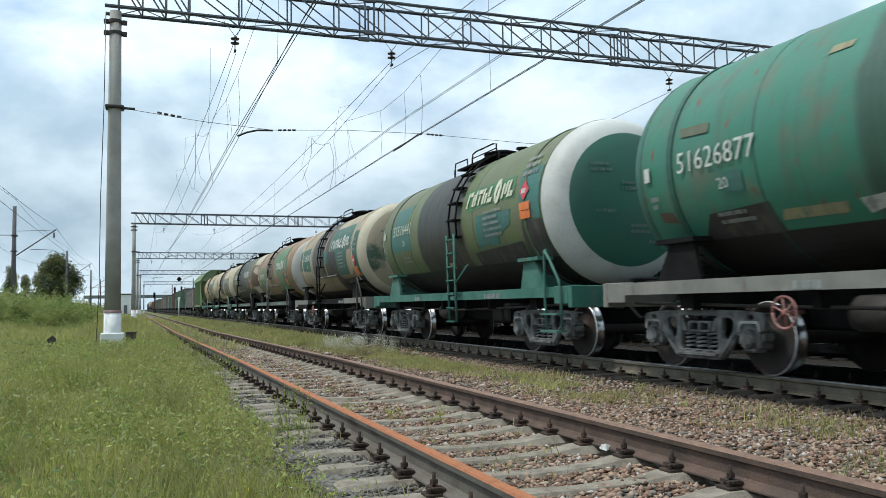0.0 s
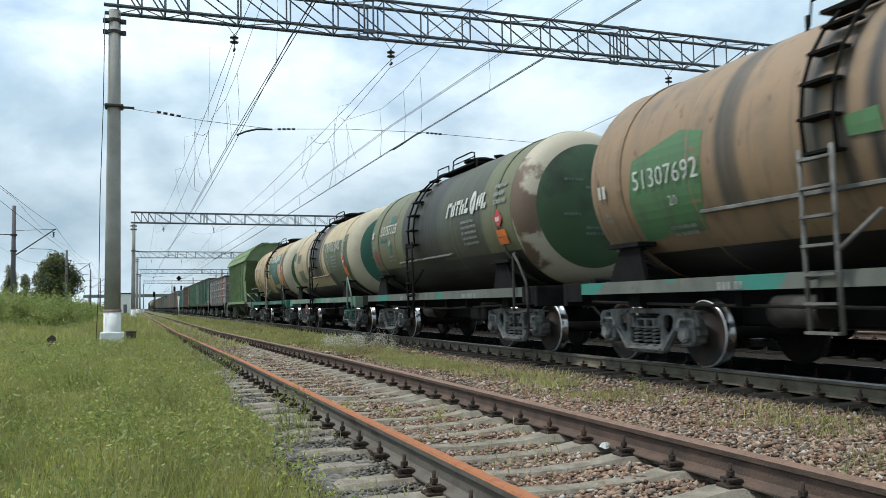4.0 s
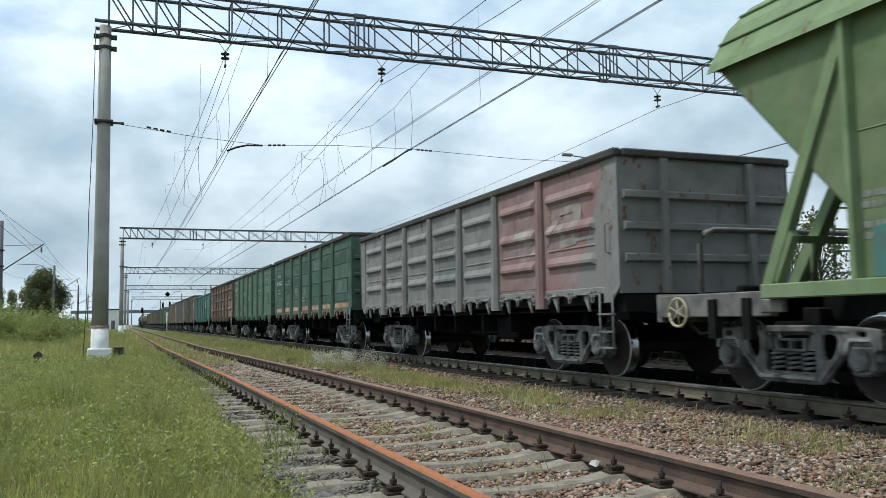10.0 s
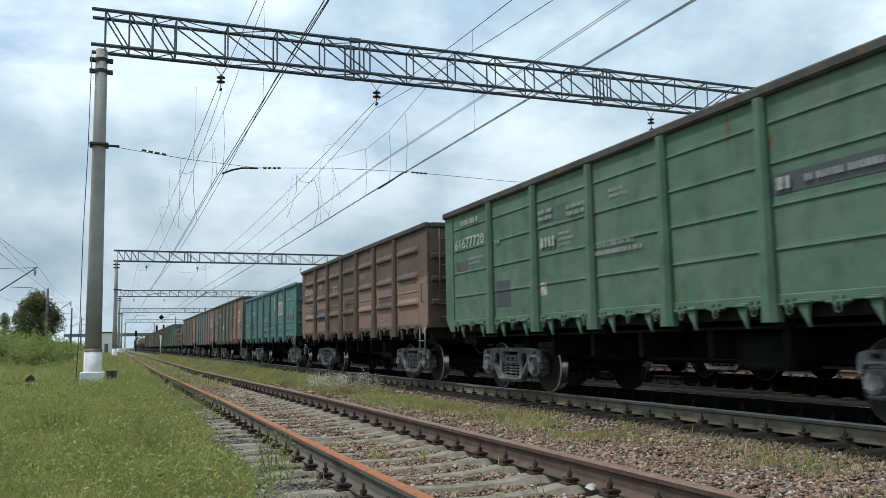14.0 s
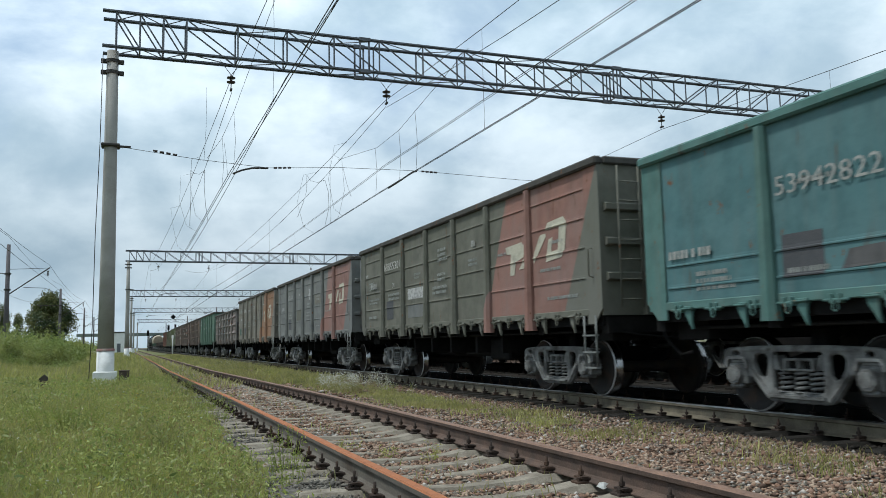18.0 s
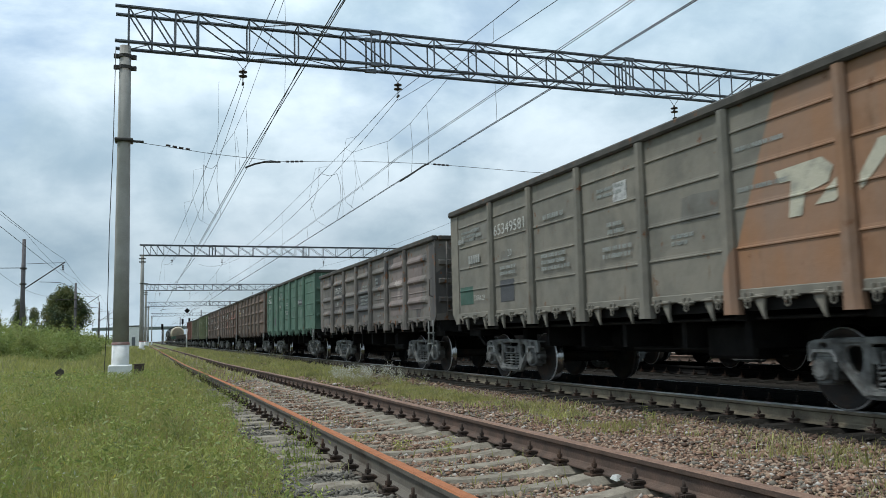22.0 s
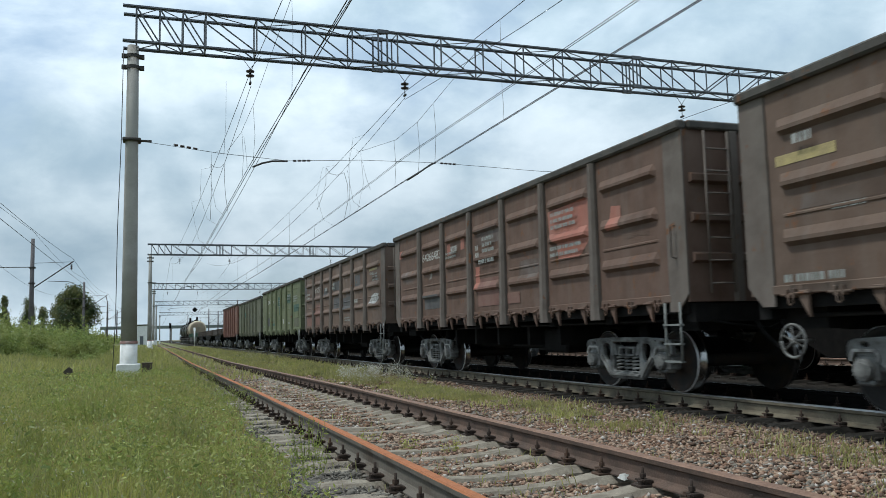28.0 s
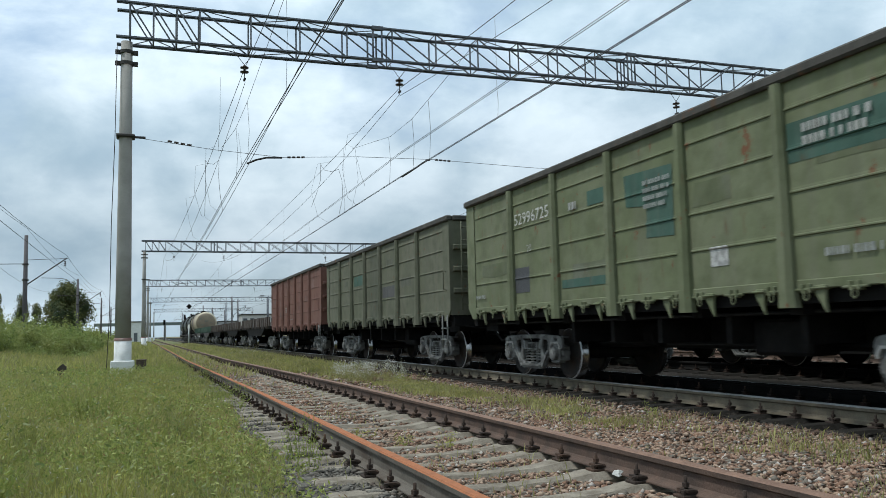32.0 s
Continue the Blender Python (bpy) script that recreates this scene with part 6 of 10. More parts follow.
# -- hopper wagon
def hopper_wagon(offset, body, lip, frame_paint):
    h = empty("hopper_wagon", pose(MAIN_X, train_y(0) + offset, 0), "tall green covered hopper wagon with ribbed sides and a curved roof", "hopper wagon", "wagons of the goods train")
    WAGONS.append((h, offset))
    w, e, z0, z1 = 1.47, 3.28, 1.18, 3.66
    bm = bmesh.new()
    for s in (-1, 1):
        box(bm, s * w - 0.02, s * w + 0.02, -e, e, z0, z1)
    part("side_sheet", bm, body, h, "green ribbed side sheets")
    for s in (-1, 1):
        bm = bmesh.new()
        prism(bm, [(s * 3.20, 1.74), (s * 3.24, 1.72), (s * 4.98, 3.58), (s * 4.98, 3.66), (s * 4.93, 3.66)][::s], -w, w)
        part("end_slope", bm, body, h, "sloping end sheet")
        bm = bmesh.new()
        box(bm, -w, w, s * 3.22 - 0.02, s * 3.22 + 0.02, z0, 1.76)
        part("end_bulkhead", bm, HOPSHADE, h, "sheet below the end slope with shade painted in")
        for x in (-w, w):
            bm = bmesh.new()
            prism(bm, [(s * e, 1.80), (s * 4.96, 3.60), (s * 4.96, z1), (s * e, z1)][::s], x - 0.02, x + 0.02)
            part("end_cheek", bm, body, h)
        for x in (-0.78, 0.78):
            bm = bmesh.new()
            prism(bm, [(s * 3.26, 1.74), (s * 3.32, 1.67), (s * 5.05, 3.52), (s * 4.99, 3.58)][::s], x - 0.04, x + 0.04)
            part("slope_stiffener", bm, body, h)
        # gable
        bm = bmesh.new()
        prism(bm, [(-1.56, 3.60), (-1.30, 4.08), (-0.95, 4.40), (-0.5, 4.58), (0.5, 4.58), (0.95, 4.40), (1.30, 4.08), (1.56, 3.60)], s * 4.98 - 0.02, s * 4.98 + 0.02, "y")
        part("gable", bm, body, h)
        bm = bmesh.new()
        cbox(bm, -0.18 + 0.75, 0.18 + 0.75, s * 5.06 - 0.06, s * 5.06 + 0.06, 4.16, 4.30, 0.01)
        part("gable_box", bm, body, h)
        # end braces
        for x in (-1.48, 1.48):
            bm = bmesh.new()
            prism(bm, [(s * 3.16, 3.62), (s * 3.29, 3.64), (s * 4.44, 1.18), (s * 4.31, 1.16)][::s], x - 0.06, x + 0.06)
            prism(bm, [(s * 4.24, 1.19), (s * 4.29, 1.24), (s * 4.05, 1.72), (s * 4.00, 1.66)][::s], x - 0.05, x + 0.05)
            part("corner_brace", bm, lip, h, "slanted corner brace")
        for x in (-0.66, 0.66):
            bm = bmesh.new()
            prism(bm, [(s * 4.02, 2.40), (s * 4.14, 2.44), (s * 4.98, 1.13), (s * 4.84, 1.11)][::s], x - 0.07, x + 0.07)
            part("end_strut", bm, lip, h, "channel strut under the end slope")
        bm = bmesh.new()
        box(bm, -0.74, 0.74, s * 4.10 - 0.05, s * 4.10 + 0.05, 2.36, 2.46)
        part("end_crossbar", bm, lip, h)
        bm = bmesh.new()
        box(bm, -1.42, 1.42, s * 4.30 - 0.04, s * 4.30 + 0.04, 1.62, 1.69)
        part("end_crossbar", bm, body, h)
        for x0, x1 in ((-1.40, -0.95), (-0.95, -0.40), (0.05, 0.60), (0.75, 1.2)):
            bm = bmesh.new()
            tube(bm, [(x0, s * 4.30, 1.64), (x1, s * 4.85, 1.13)], 0.04, 4)
            part("end_stay", bm, lip, h, "short slanted stay above the platform")
        bm = bmesh.new()
        for x in (0.16, 0.54):
            rod(bm, (x, s * 5.05, 3.60), (x, s * 5.10, 1.12), 0.02, 5)
        for k in range(9):
            rod(bm, (0.16, s * 5.07, 1.36 + 0.26 * k), (0.54, s * 5.07, 1.36 + 0.26 * k), 0.014, 5)
        for k in range(3):
            tube(bm, [(0.16, s * 4.99, 3.80 + 0.22 * k), (0.16, s * 5.08, 3.80 + 0.22 * k), (0.54, s * 5.08, 3.80 + 0.22 * k), (0.54, s * 4.99, 3.80 + 0.22 * k)], 0.012, 5)
        part("end_ladder", bm, lip, h, "thin end ladder up to the roof")
        bm = bmesh.new()
        tube(bm, [(-1.36, s * 5.62, 1.1), (-1.36, s * 5.62, 1.72), (-1.28, s * 5.62, 1.86), (-1.15, s * 5.62, 1.90), (1.15, s * 5.62, 1.90), (1.28, s * 5.62, 1.86), (1.36, s * 5.62, 1.72), (1.36, s * 5.62, 1.1)], 0.035, 6)
        part("platform_rail", bm, STAYGREY, h, "bent grey handrail across the end platform")
    # roof
    bm = bmesh.new()
    prof = [(-1.62, 3.58), (-1.58, 3.68), (-1.30, 4.12), (-0.95, 4.44), (-0.5, 4.62), (0.5, 4.62), (0.95, 4.44), (1.30, 4.12), (1.58, 3.68), (1.62, 3.58), (1.56, 3.60), (1.26, 4.07), (0.93, 4.39), (0.49, 4.57), (-0.49, 4.57), (-0.93, 4.39), (-1.26, 4.07), (-1.56, 3.60)]
    prism(bm, prof, -5.05, 5.05, "y")
    part("roof", bm, lip, h, "paler green curved roof")
    bm = bmesh.new()
    for x in (-0.32, 0.32):
        box(bm, x - 0.2, x + 0.2, -4.6, 4.6, 4.66, 4.69)
    for y in frange(-4.4, 4.4, 1.1):
        box(bm, -0.5, 0.5, y - 0.03, y + 0.03, 4.60, 4.66)
    part("roof_walkway", bm, BLACK, h)
    for y in (-2.7, -0.9, 0.9, 2.7):
        bm = bmesh.new()
        cbox(bm, -0.28, 0.28, y - 0.42, y + 0.42, 4.60, 4.76, 0.02)
        part("loading_hatch", bm, body, h)
    ribs = (-3.24, -2.20, -1.37, -0.45, 0.52, 1.48, 2.42, 3.24)
    for a, b in zip(ribs, ribs[1:]):
        bm = bmesh.new()
        prism(bm, [(-w - 0.028, 2.535), (-w - 0.018, 2.52), (-w - 0.018, 2.55)], a + 0.05, b - 0.05, "y")
        part("weld_line", bm, body, h)
    for x, z in ((-1.44, 3.93), (-1.13, 4.30), (-0.72, 4.555)):
        bm = bmesh.new()
        rod(bm, (x, -5.04, z), (x, 5.04, z), 0.016, 5)
        part("roof_seam", bm, lip, h)
    for y in ribs:
        for s in (-1, 1):
            bm = bmesh.new()
            d = 0.12
            prism(bm, [(s * w, y - 0.045), (s * (w + d), y - 0.03), (s * (w + d), y + 0.03), (s * w, y + 0.045)][::s], z0, z1, "z")
            part("rib", bm, lip, h)
    for s in (-1, 1):
        bm = bmesh.new()
        cbox(bm, s * 1.52 - 0.07, s * 1.52 + 0.07, -4.42, 4.42, 1.04, 1.19, 0.012)
        part("side_sill", bm, frame_paint, h, "pale green side sill")
    bm = bmesh.new()
    for y in (-1, 1):
        box(bm, -1.40, 1.40, y * 5.6 - 0.7, y * 5.6 + 0.7, 1.06, 1.12)
        for k in (4.75, 5.3):
            box(bm, -1.5, -1.40, y * k - 0.06, y * k + 0.06, 0.62, 1.06)
    box(bm, -0.25, 0.25, -6.2, 6.2, 0.80, 1.10)
    part("underframe", bm, BLACK, h)
    for y in (-1, 1):
        bm = bmesh.new()
        for x in (-1.40, 1.40):
            cbox(bm, x - 0.06, x + 0.06, y * 5.36 - 0.93, y * 5.36 + 0.93, 0.86, 1.13, 0.012)
        cbox(bm, -1.46, 1.46, y * 6.33 - 0.05, y * 6.33 + 0.05, 0.80, 1.15, 0.012)
        cbox(bm, -1.475, -1.40, y * 4.40 - 0.16, y * 4.40 + 0.16, 0.90, 1.04, 0.01)
        part("end_platform", bm, STAYGREY, h, "dusty grey steel end platform")
    for c in (-2.05, 1.55):
        bm = bmesh.new()
        top, low = 1.42, 0.70
        for s in (-1, 1):
            f = [(-1.44, c - top, 1.06), (-1.44, c + top, 1.06), (-1.05, c + low, 0.30), (-1.05, c - low, 0.30)]
            vs = [bm.verts.new((x * -s, y, z)) for x, y, z in f]
            bm.faces.new(vs)
        for s in (-1, 1):
            vs = [bm.verts.new(p) for p in ((-1.44, c + s * top, 1.06), (1.44, c + s * top, 1.06), (1.05, c + s * low, 0.30), (-1.05, c + s * low, 0.30))]
            bm.faces.new(vs)
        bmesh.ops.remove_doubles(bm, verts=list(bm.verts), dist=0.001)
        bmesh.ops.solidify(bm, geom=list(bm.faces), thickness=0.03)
        part("discharge_funnel", bm, HOPSHADE, h, "ribbed green discharge funnel with shade painted in")
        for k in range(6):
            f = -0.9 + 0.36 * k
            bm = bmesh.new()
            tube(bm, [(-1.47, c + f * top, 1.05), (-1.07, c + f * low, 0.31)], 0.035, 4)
            part("funnel_rib", bm, HOPSHADE, h)
        bm = bmesh.new()
        cbox(bm, -1.12, 1.12, c - 0.82, c + 0.82, 0.24, 0.33, 0.015)
        part("funnel_gate", bm, STEEL, h)
    for y in (-4.55, 4.55):
        bogie(h, y)
    coupler(h, -6.3, True)
    coupler(h, 6.3, False)
    hw = shared("yellow_handwheel", lambda: finish("handwheel", handwheel_mesh(), plain("pale_yellow_paint", (0.52, 0.46, 0.30), (0.36, 0.30, 0.2), 0.7)))
    part("handwheel", hw, None, h, "pale yellow brake handwheel", pose(-1.5, 5.9, 0.92))
    bx = -w - 0.026
    flat_writing(h, "538", 0.30, bx, 2.02, 3.02, PALE)
    flat_writing(h, "343", 0.30, bx, 1.03, 3.02, PALE)
    k = 0
    for y, zs in ((3.0, (1.9, 1.62)), (2.0, (2.72, 2.3, 2.12)), (1.03, (2.66, 2.40, 1.75)), (0.1, (2.95, 2.80)), (-1.85, (2.0, 1.62)), (-2.9, (3.35, 2.55, 2.15, 1.9))):
        for z in zs:
            flat_bars(h, k % 4, 0.62, 2, 0.06, 0.04, bx, y, z, PALE)
            k += 1
    teal = worn_patch("teal_touch_up", (0.060, 0.165, 0.145), (0.115, 0.175, 0.09))
    smear = worn_patch("grey_smear", (0.20, 0.205, 0.195), (0.055, 0.065, 0.05))
    blot = worn_patch("olive_grey_smear", (0.155, 0.175, 0.125), (0.115, 0.170, 0.085))
    for y, z, outline, mat in ((1.86, 1.60, [(-0.24, -0.22), (0.25, -0.2), (0.23, 0.19), (-0.25, 0.24)], teal), (1.86, 1.33, sq(0.62, 0.16), teal), (2.80, 1.42, [(-0.3, -0.22), (0.3, -0.2), (0.28, 0.02), (0.0, 0.05), (-0.02, 0.26), (-0.28, 0.22)], teal),
                               (-1.78, 1.60, [(-0.27, -0.15), (0.27, -0.17), (0.26, 0.16), (-0.28, 0.15)], teal), (-2.72, 1.64, [(-0.36, -0.24), (0.30, -0.26), (0.38, -0.05), (0.35, 0.26), (0.12, 0.16), (-0.1, 0.22), (-0.37, 0.16)], smear),
                               (0.08, 1.74, [(-0.2, -0.32), (0.22, -0.34), (0.27, 0.05), (0.1, 0.36), (-0.12, 0.28), (-0.26, 0.0)], blot), (0.06, 2.70, [(-0.3, -0.22), (0.3, -0.25), (0.32, 0.2), (-0.28, 0.24)], blot), (-0.9, 2.1, [(-0.3, -0.7), (0.34, -0.66), (0.3, 0.6), (-0.2, 0.7)], blot)):
        flat_patch(h, outline, bx + 0.001, y, z, mat)
    flat_patch(h, [(-0.17, 0), (0, -0.14), (0.16, 0.02), (0.0, 0.15)], bx, -0.50, 1.86, plain("yellow_label", (0.75, 0.5, 0.04), (0.6, 0.4, 0.05), 0.5), "label", "yellow diamond label")
    flat_patch(h, sq(0.3, 0.17), bx, -1.0, 1.80, WHITE, "label", "white label")
    flat_patch(h, [(-0.2, -0.1), (0.02, -0.12), (0.18, 0.1), (-0.05, 0.12)], bx, -0.70, 1.40, WHITE, "label", "torn white and red label")
    return h


# -- low flat wagons
def flat_wagon(offset, body, load, label):
    f = empty("flat_wagon", pose(MAIN_X, train_y(0) + offset, 0), label, "flat wagon", "wagons of the goods train")
    WAGONS.append((f, offset))
    bm = bmesh.new()
    box(bm, -1.42, 1.42, -6.6, 6.6, 1.18, 1.30)
    for s in (-1, 1):
        prism(bm, [(-6.5, 1.2), (-4.2, 1.2), (-2.8, 0.78), (2.8, 0.78), (4.2, 1.2), (6.5, 1.2), (6.5, 1.32), (-6.5, 1.32)], s * 1.38 - 0.04, s * 1.38 + 0.04)
    part("deck", bm, body, f)
    for s in (-1, 1):
        for k in range(8):
            y = -6.5 + k * 1.64
            bm = bmesh.new()
            cbox(bm, s * 1.45 - 0.03, s * 1.45 + 0.03, y, y + 1.58, 1.30, 1.80, 0.01)
            box(bm, s * 1.49 - 0.03, s * 1.49 + 0.03, y + 0.5, y + 0.58, 1.2, 1.8)
            box(bm, s * 1.49 - 0.03, s * 1.49 + 0.03, y + 1.1, y + 1.18, 1.2, 1.8)
            part("drop_side", bm, load, f)
    part("underframe", shared("f_under", lambda: finish("underframe", box(bmesh.new(), -0.25, 0.25, -6.6, 6.6, 0.80, 1.18), BLACK)), None, f)
    for y in (-4.86, 4.86):
        bogie(f, y)
    coupler(f, -6.4, True)
    coupler(f, 6.4, False)
    return f


def standing_flat(y):
    """Empty flat wagon left standing on the track beyond the train."""
    f = empty("standing_flat_wagon", pose(13.0, y, 0), "empty black flat wagon standing on the further track", "flat wagon", "standing flat wagons")
    bm = bmesh.new()
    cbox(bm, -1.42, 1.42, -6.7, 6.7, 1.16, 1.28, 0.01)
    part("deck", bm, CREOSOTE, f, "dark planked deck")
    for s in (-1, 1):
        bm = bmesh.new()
        # belly drawn deep to close off the lit ground behind it
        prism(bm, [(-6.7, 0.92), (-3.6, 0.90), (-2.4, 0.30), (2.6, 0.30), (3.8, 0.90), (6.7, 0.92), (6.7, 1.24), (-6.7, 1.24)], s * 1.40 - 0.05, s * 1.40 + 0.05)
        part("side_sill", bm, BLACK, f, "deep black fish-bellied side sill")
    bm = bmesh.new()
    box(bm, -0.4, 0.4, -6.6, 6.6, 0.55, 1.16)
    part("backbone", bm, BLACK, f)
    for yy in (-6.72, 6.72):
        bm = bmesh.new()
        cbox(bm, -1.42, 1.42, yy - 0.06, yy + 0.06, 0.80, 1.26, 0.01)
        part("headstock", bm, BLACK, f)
    for yy in (-4.86, 4.86):
        bogie(f, yy, False)
    coupler(f, -6.7, True)
    coupler(f, 6.7, False)
    return f


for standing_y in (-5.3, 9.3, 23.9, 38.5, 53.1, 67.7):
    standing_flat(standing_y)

# ---- the wagons in their order ----
TEAL = paint("teal_frame_paint", (0.030, 0.155, 0.115), (0.085, 0.21, 0.165), 0.1, 0.1)
GREYFR = paint("grey_frame_paint", (0.21, 0.215, 0.19), (0.26, 0.25, 0.215), 0.2, 0.3)
MOTLEY = paint("grey_green_frame_paint", (0.13, 0.15, 0.13), (0.18, 0.185, 0.16), 0.25, 0.3, patch=(0.05, 0.20, 0.16))
PALEGREEN = paint("pale_green_frame_paint", (0.16, 0.25, 0.18), (0.26, 0.31, 0.26), 0.2, 0.2, patch=(0.05, 0.19, 0.15))
GREEN_DISC = plain("green_tank_end", (0.022, 0.135, 0.085), (0.035, 0.11, 0.075), 0.5, 0, 1.2)
WHITE_RIM = plain("white_tank_rim", (0.60, 0.60, 0.56), (0.40, 0.39, 0.35), 0.6, 0, 1.2, 0.1, (0.45, 0.75))
CREAM_RIM = plain("cream_tank_rim", (0.50, 0.44, 0.32), (0.36, 0.31, 0.23), 0.6, 0, 1.2, 0.1, (0.45, 0.8))
GREENP = worn_patch("green_repaint", (0.022, 0.105, 0.070), (0.30, 0.25, 0.17))
TEALP = worn_patch("teal_repaint", (0.035, 0.14, 0.115), (0.10, 0.11, 0.065))
OLIVEP = worn_patch("olive_repaint", (0.10, 0.115, 0.06), (0.16, 0.15, 0.095))
GRNPAN = worn_patch("bright_green_panel", (0.050, 0.165, 0.062), (0.10, 0.12, 0.06))
LEAFP = worn_patch("leaf_green_repaint", (0.075, 0.175, 0.068), (0.19, 0.125, 0.07))
CREAMP = worn_patch("cream_repaint", (0.40, 0.325, 0.20), (0.33, 0.26, 0.16))
SOOTP = worn_patch("soot_stain", (0.026, 0.023, 0.020), (0.060, 0.050, 0.038))
RUSTP = worn_patch("rust_stain", (0.10, 0.052, 0.032), (0.19, 0.115, 0.06))
BROWNP = worn_patch("brown_repaint", (0.215, 0.135, 0.075), (0.16, 0.10, 0.06))
REDP = worn_patch("dull_red_patch", (0.20, 0.045, 0.035), (0.13, 0.10, 0.055))
YELP = worn_patch("yellowish_smear", (0.25, 0.23, 0.12), (0.05, 0.15, 0.10))
PALEP = worn_patch("pale_smear", (0.42, 0.42, 0.38), (0.20, 0.21, 0.18))
OIL, SMUT = (0.026, 0.024, 0.022), (0.060, 0.050, 0.038)
STAYCREAM = plain("soiled_cream_steel", (0.34, 0.28, 0.19), (0.13, 0.09, 0.06), 0.7, 0.1, 5)
STAYGREY = plain("worn_grey_steel", (0.20, 0.195, 0.18), (0.09, 0.085, 0.075), 0.7, 0.1, 5)
c = 12.02
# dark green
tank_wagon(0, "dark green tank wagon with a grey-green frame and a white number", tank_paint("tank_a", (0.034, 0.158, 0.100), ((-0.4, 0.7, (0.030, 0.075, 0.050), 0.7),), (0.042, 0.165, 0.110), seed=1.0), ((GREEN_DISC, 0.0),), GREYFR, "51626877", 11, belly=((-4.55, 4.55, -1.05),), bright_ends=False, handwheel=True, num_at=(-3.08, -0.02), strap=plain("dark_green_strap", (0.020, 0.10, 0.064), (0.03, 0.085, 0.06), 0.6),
           patches=((SOOTP, ((-3.4, -0.70), (-2.4, -0.66), (-2.35, -1.06), (-3.7, -1.06))), (YELP, ((-2.24, -0.78), (-1.4, -0.79), (-1.44, -0.92), (-2.32, -0.91))), (RUSTP, ((-4.33, -0.58), (-4.05, -0.60), (-4.0, -0.75), (-4.3, -0.72))), (YELP, ((-1.54, 0.76), (-1.24, 0.76), (-1.22, 0.84), (-1.5, 0.86))), (TEALP, ((-2.95, -0.24), (-2.66, -0.25), (-2.68, -0.49), (-2.98, -0.47))), (PALEP, ((-1.24, -0.78), (-0.9, -0.76), (-0.95, -0.9), (-1.2, -0.96))), (OLIVEP, ((-3.75, 0.42), (-3.2, 0.40), (-3.2, 0.27), (-3.72, 0.30)))))
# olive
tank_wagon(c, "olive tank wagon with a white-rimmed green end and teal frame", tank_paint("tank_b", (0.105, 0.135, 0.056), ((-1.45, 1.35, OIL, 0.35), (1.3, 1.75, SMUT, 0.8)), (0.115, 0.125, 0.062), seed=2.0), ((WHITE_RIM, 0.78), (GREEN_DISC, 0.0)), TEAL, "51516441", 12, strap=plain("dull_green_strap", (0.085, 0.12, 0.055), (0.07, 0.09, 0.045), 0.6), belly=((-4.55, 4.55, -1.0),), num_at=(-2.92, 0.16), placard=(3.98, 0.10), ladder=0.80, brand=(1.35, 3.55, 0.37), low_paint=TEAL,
           patches=((TEALP, ((-3.71, 0.73), (-2.5, 0.80), (-2.62, 0.30), (-2.3, 0.2), (-2.35, -0.39), (-3.2, -0.34), (-3.3, -0.42), (-3.96, -0.32))), (GRNPAN, ((1.18, 0.60), (3.49, 0.60), (3.57, 0.17), (2.6, 0.19), (1.36, 0.13))), (TEALP, ((1.82, 0.02), (3.39, -0.01), (3.31, -0.28), (2.73, -0.44), (2.65, -0.62), (2.1, -0.58), (1.69, -0.66), (1.75, -0.3))), (TEALP, ((3.69, 0.66), (4.52, 0.64), (4.52, -0.28), (3.80, -0.25))), (SOOTP, ((3.80, -0.28), (4.54, -0.30), (4.54, -0.98), (3.62, -0.98))), (CREAMP, ((-0.28, -0.84), (0.06, -0.83), (-0.01, -0.99), (-0.31, -0.98))), (SOOTP, ((1.4, -0.70), (3.6, -0.62), (3.6, -1.0), (1.4, -1.0)))), mark=plain("yellowish_marking", (0.62, 0.62, 0.46), (0.46, 0.48, 0.34), 0.7))
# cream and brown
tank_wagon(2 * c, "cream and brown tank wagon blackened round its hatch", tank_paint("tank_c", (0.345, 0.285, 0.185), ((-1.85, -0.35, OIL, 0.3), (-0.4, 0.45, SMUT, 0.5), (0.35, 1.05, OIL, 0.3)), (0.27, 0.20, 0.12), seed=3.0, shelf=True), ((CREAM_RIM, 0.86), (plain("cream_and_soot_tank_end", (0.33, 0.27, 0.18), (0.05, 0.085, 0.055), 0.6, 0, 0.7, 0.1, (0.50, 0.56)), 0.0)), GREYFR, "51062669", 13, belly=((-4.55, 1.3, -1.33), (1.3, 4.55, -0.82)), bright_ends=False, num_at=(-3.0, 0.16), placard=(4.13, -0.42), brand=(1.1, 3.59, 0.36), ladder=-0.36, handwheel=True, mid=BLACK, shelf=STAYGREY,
           patches=((GREENP, ((-4.5, 0.48), (-2.55, 0.54), (-2.41, -0.38), (-4.5, -0.28))), (GREENP, ((0.75, 1.0), (1.76, 0.98), (3.54, 0.98), (3.69, 0.31), (3.64, 0.09), (3.21, 0.09), (3.12, -0.71), (1.8, -0.72), (1.77, 0.09), (0.89, 0.15))), (SOOTP, ((0.55, 0.20), (1.77, 0.10), (1.78, -0.72), (2.3, -0.85), (1.3, -1.3), (1.25, -0.70), (0.51, -0.66))), (GREENP, ((3.78, 0.62), (4.52, 0.62), (4.54, -0.72), (4.2, -0.62), (3.85, -0.48))), (TEALP, ((-0.19, 0.22), (0.4, 0.2), (0.4, -0.21), (0.06, -0.2), (0.0, 0.05))), (BROWNP, ((1.8, -0.73), (3.4, -0.72), (3.75, -0.5), (3.8, -0.8), (2.2, -0.86)))))
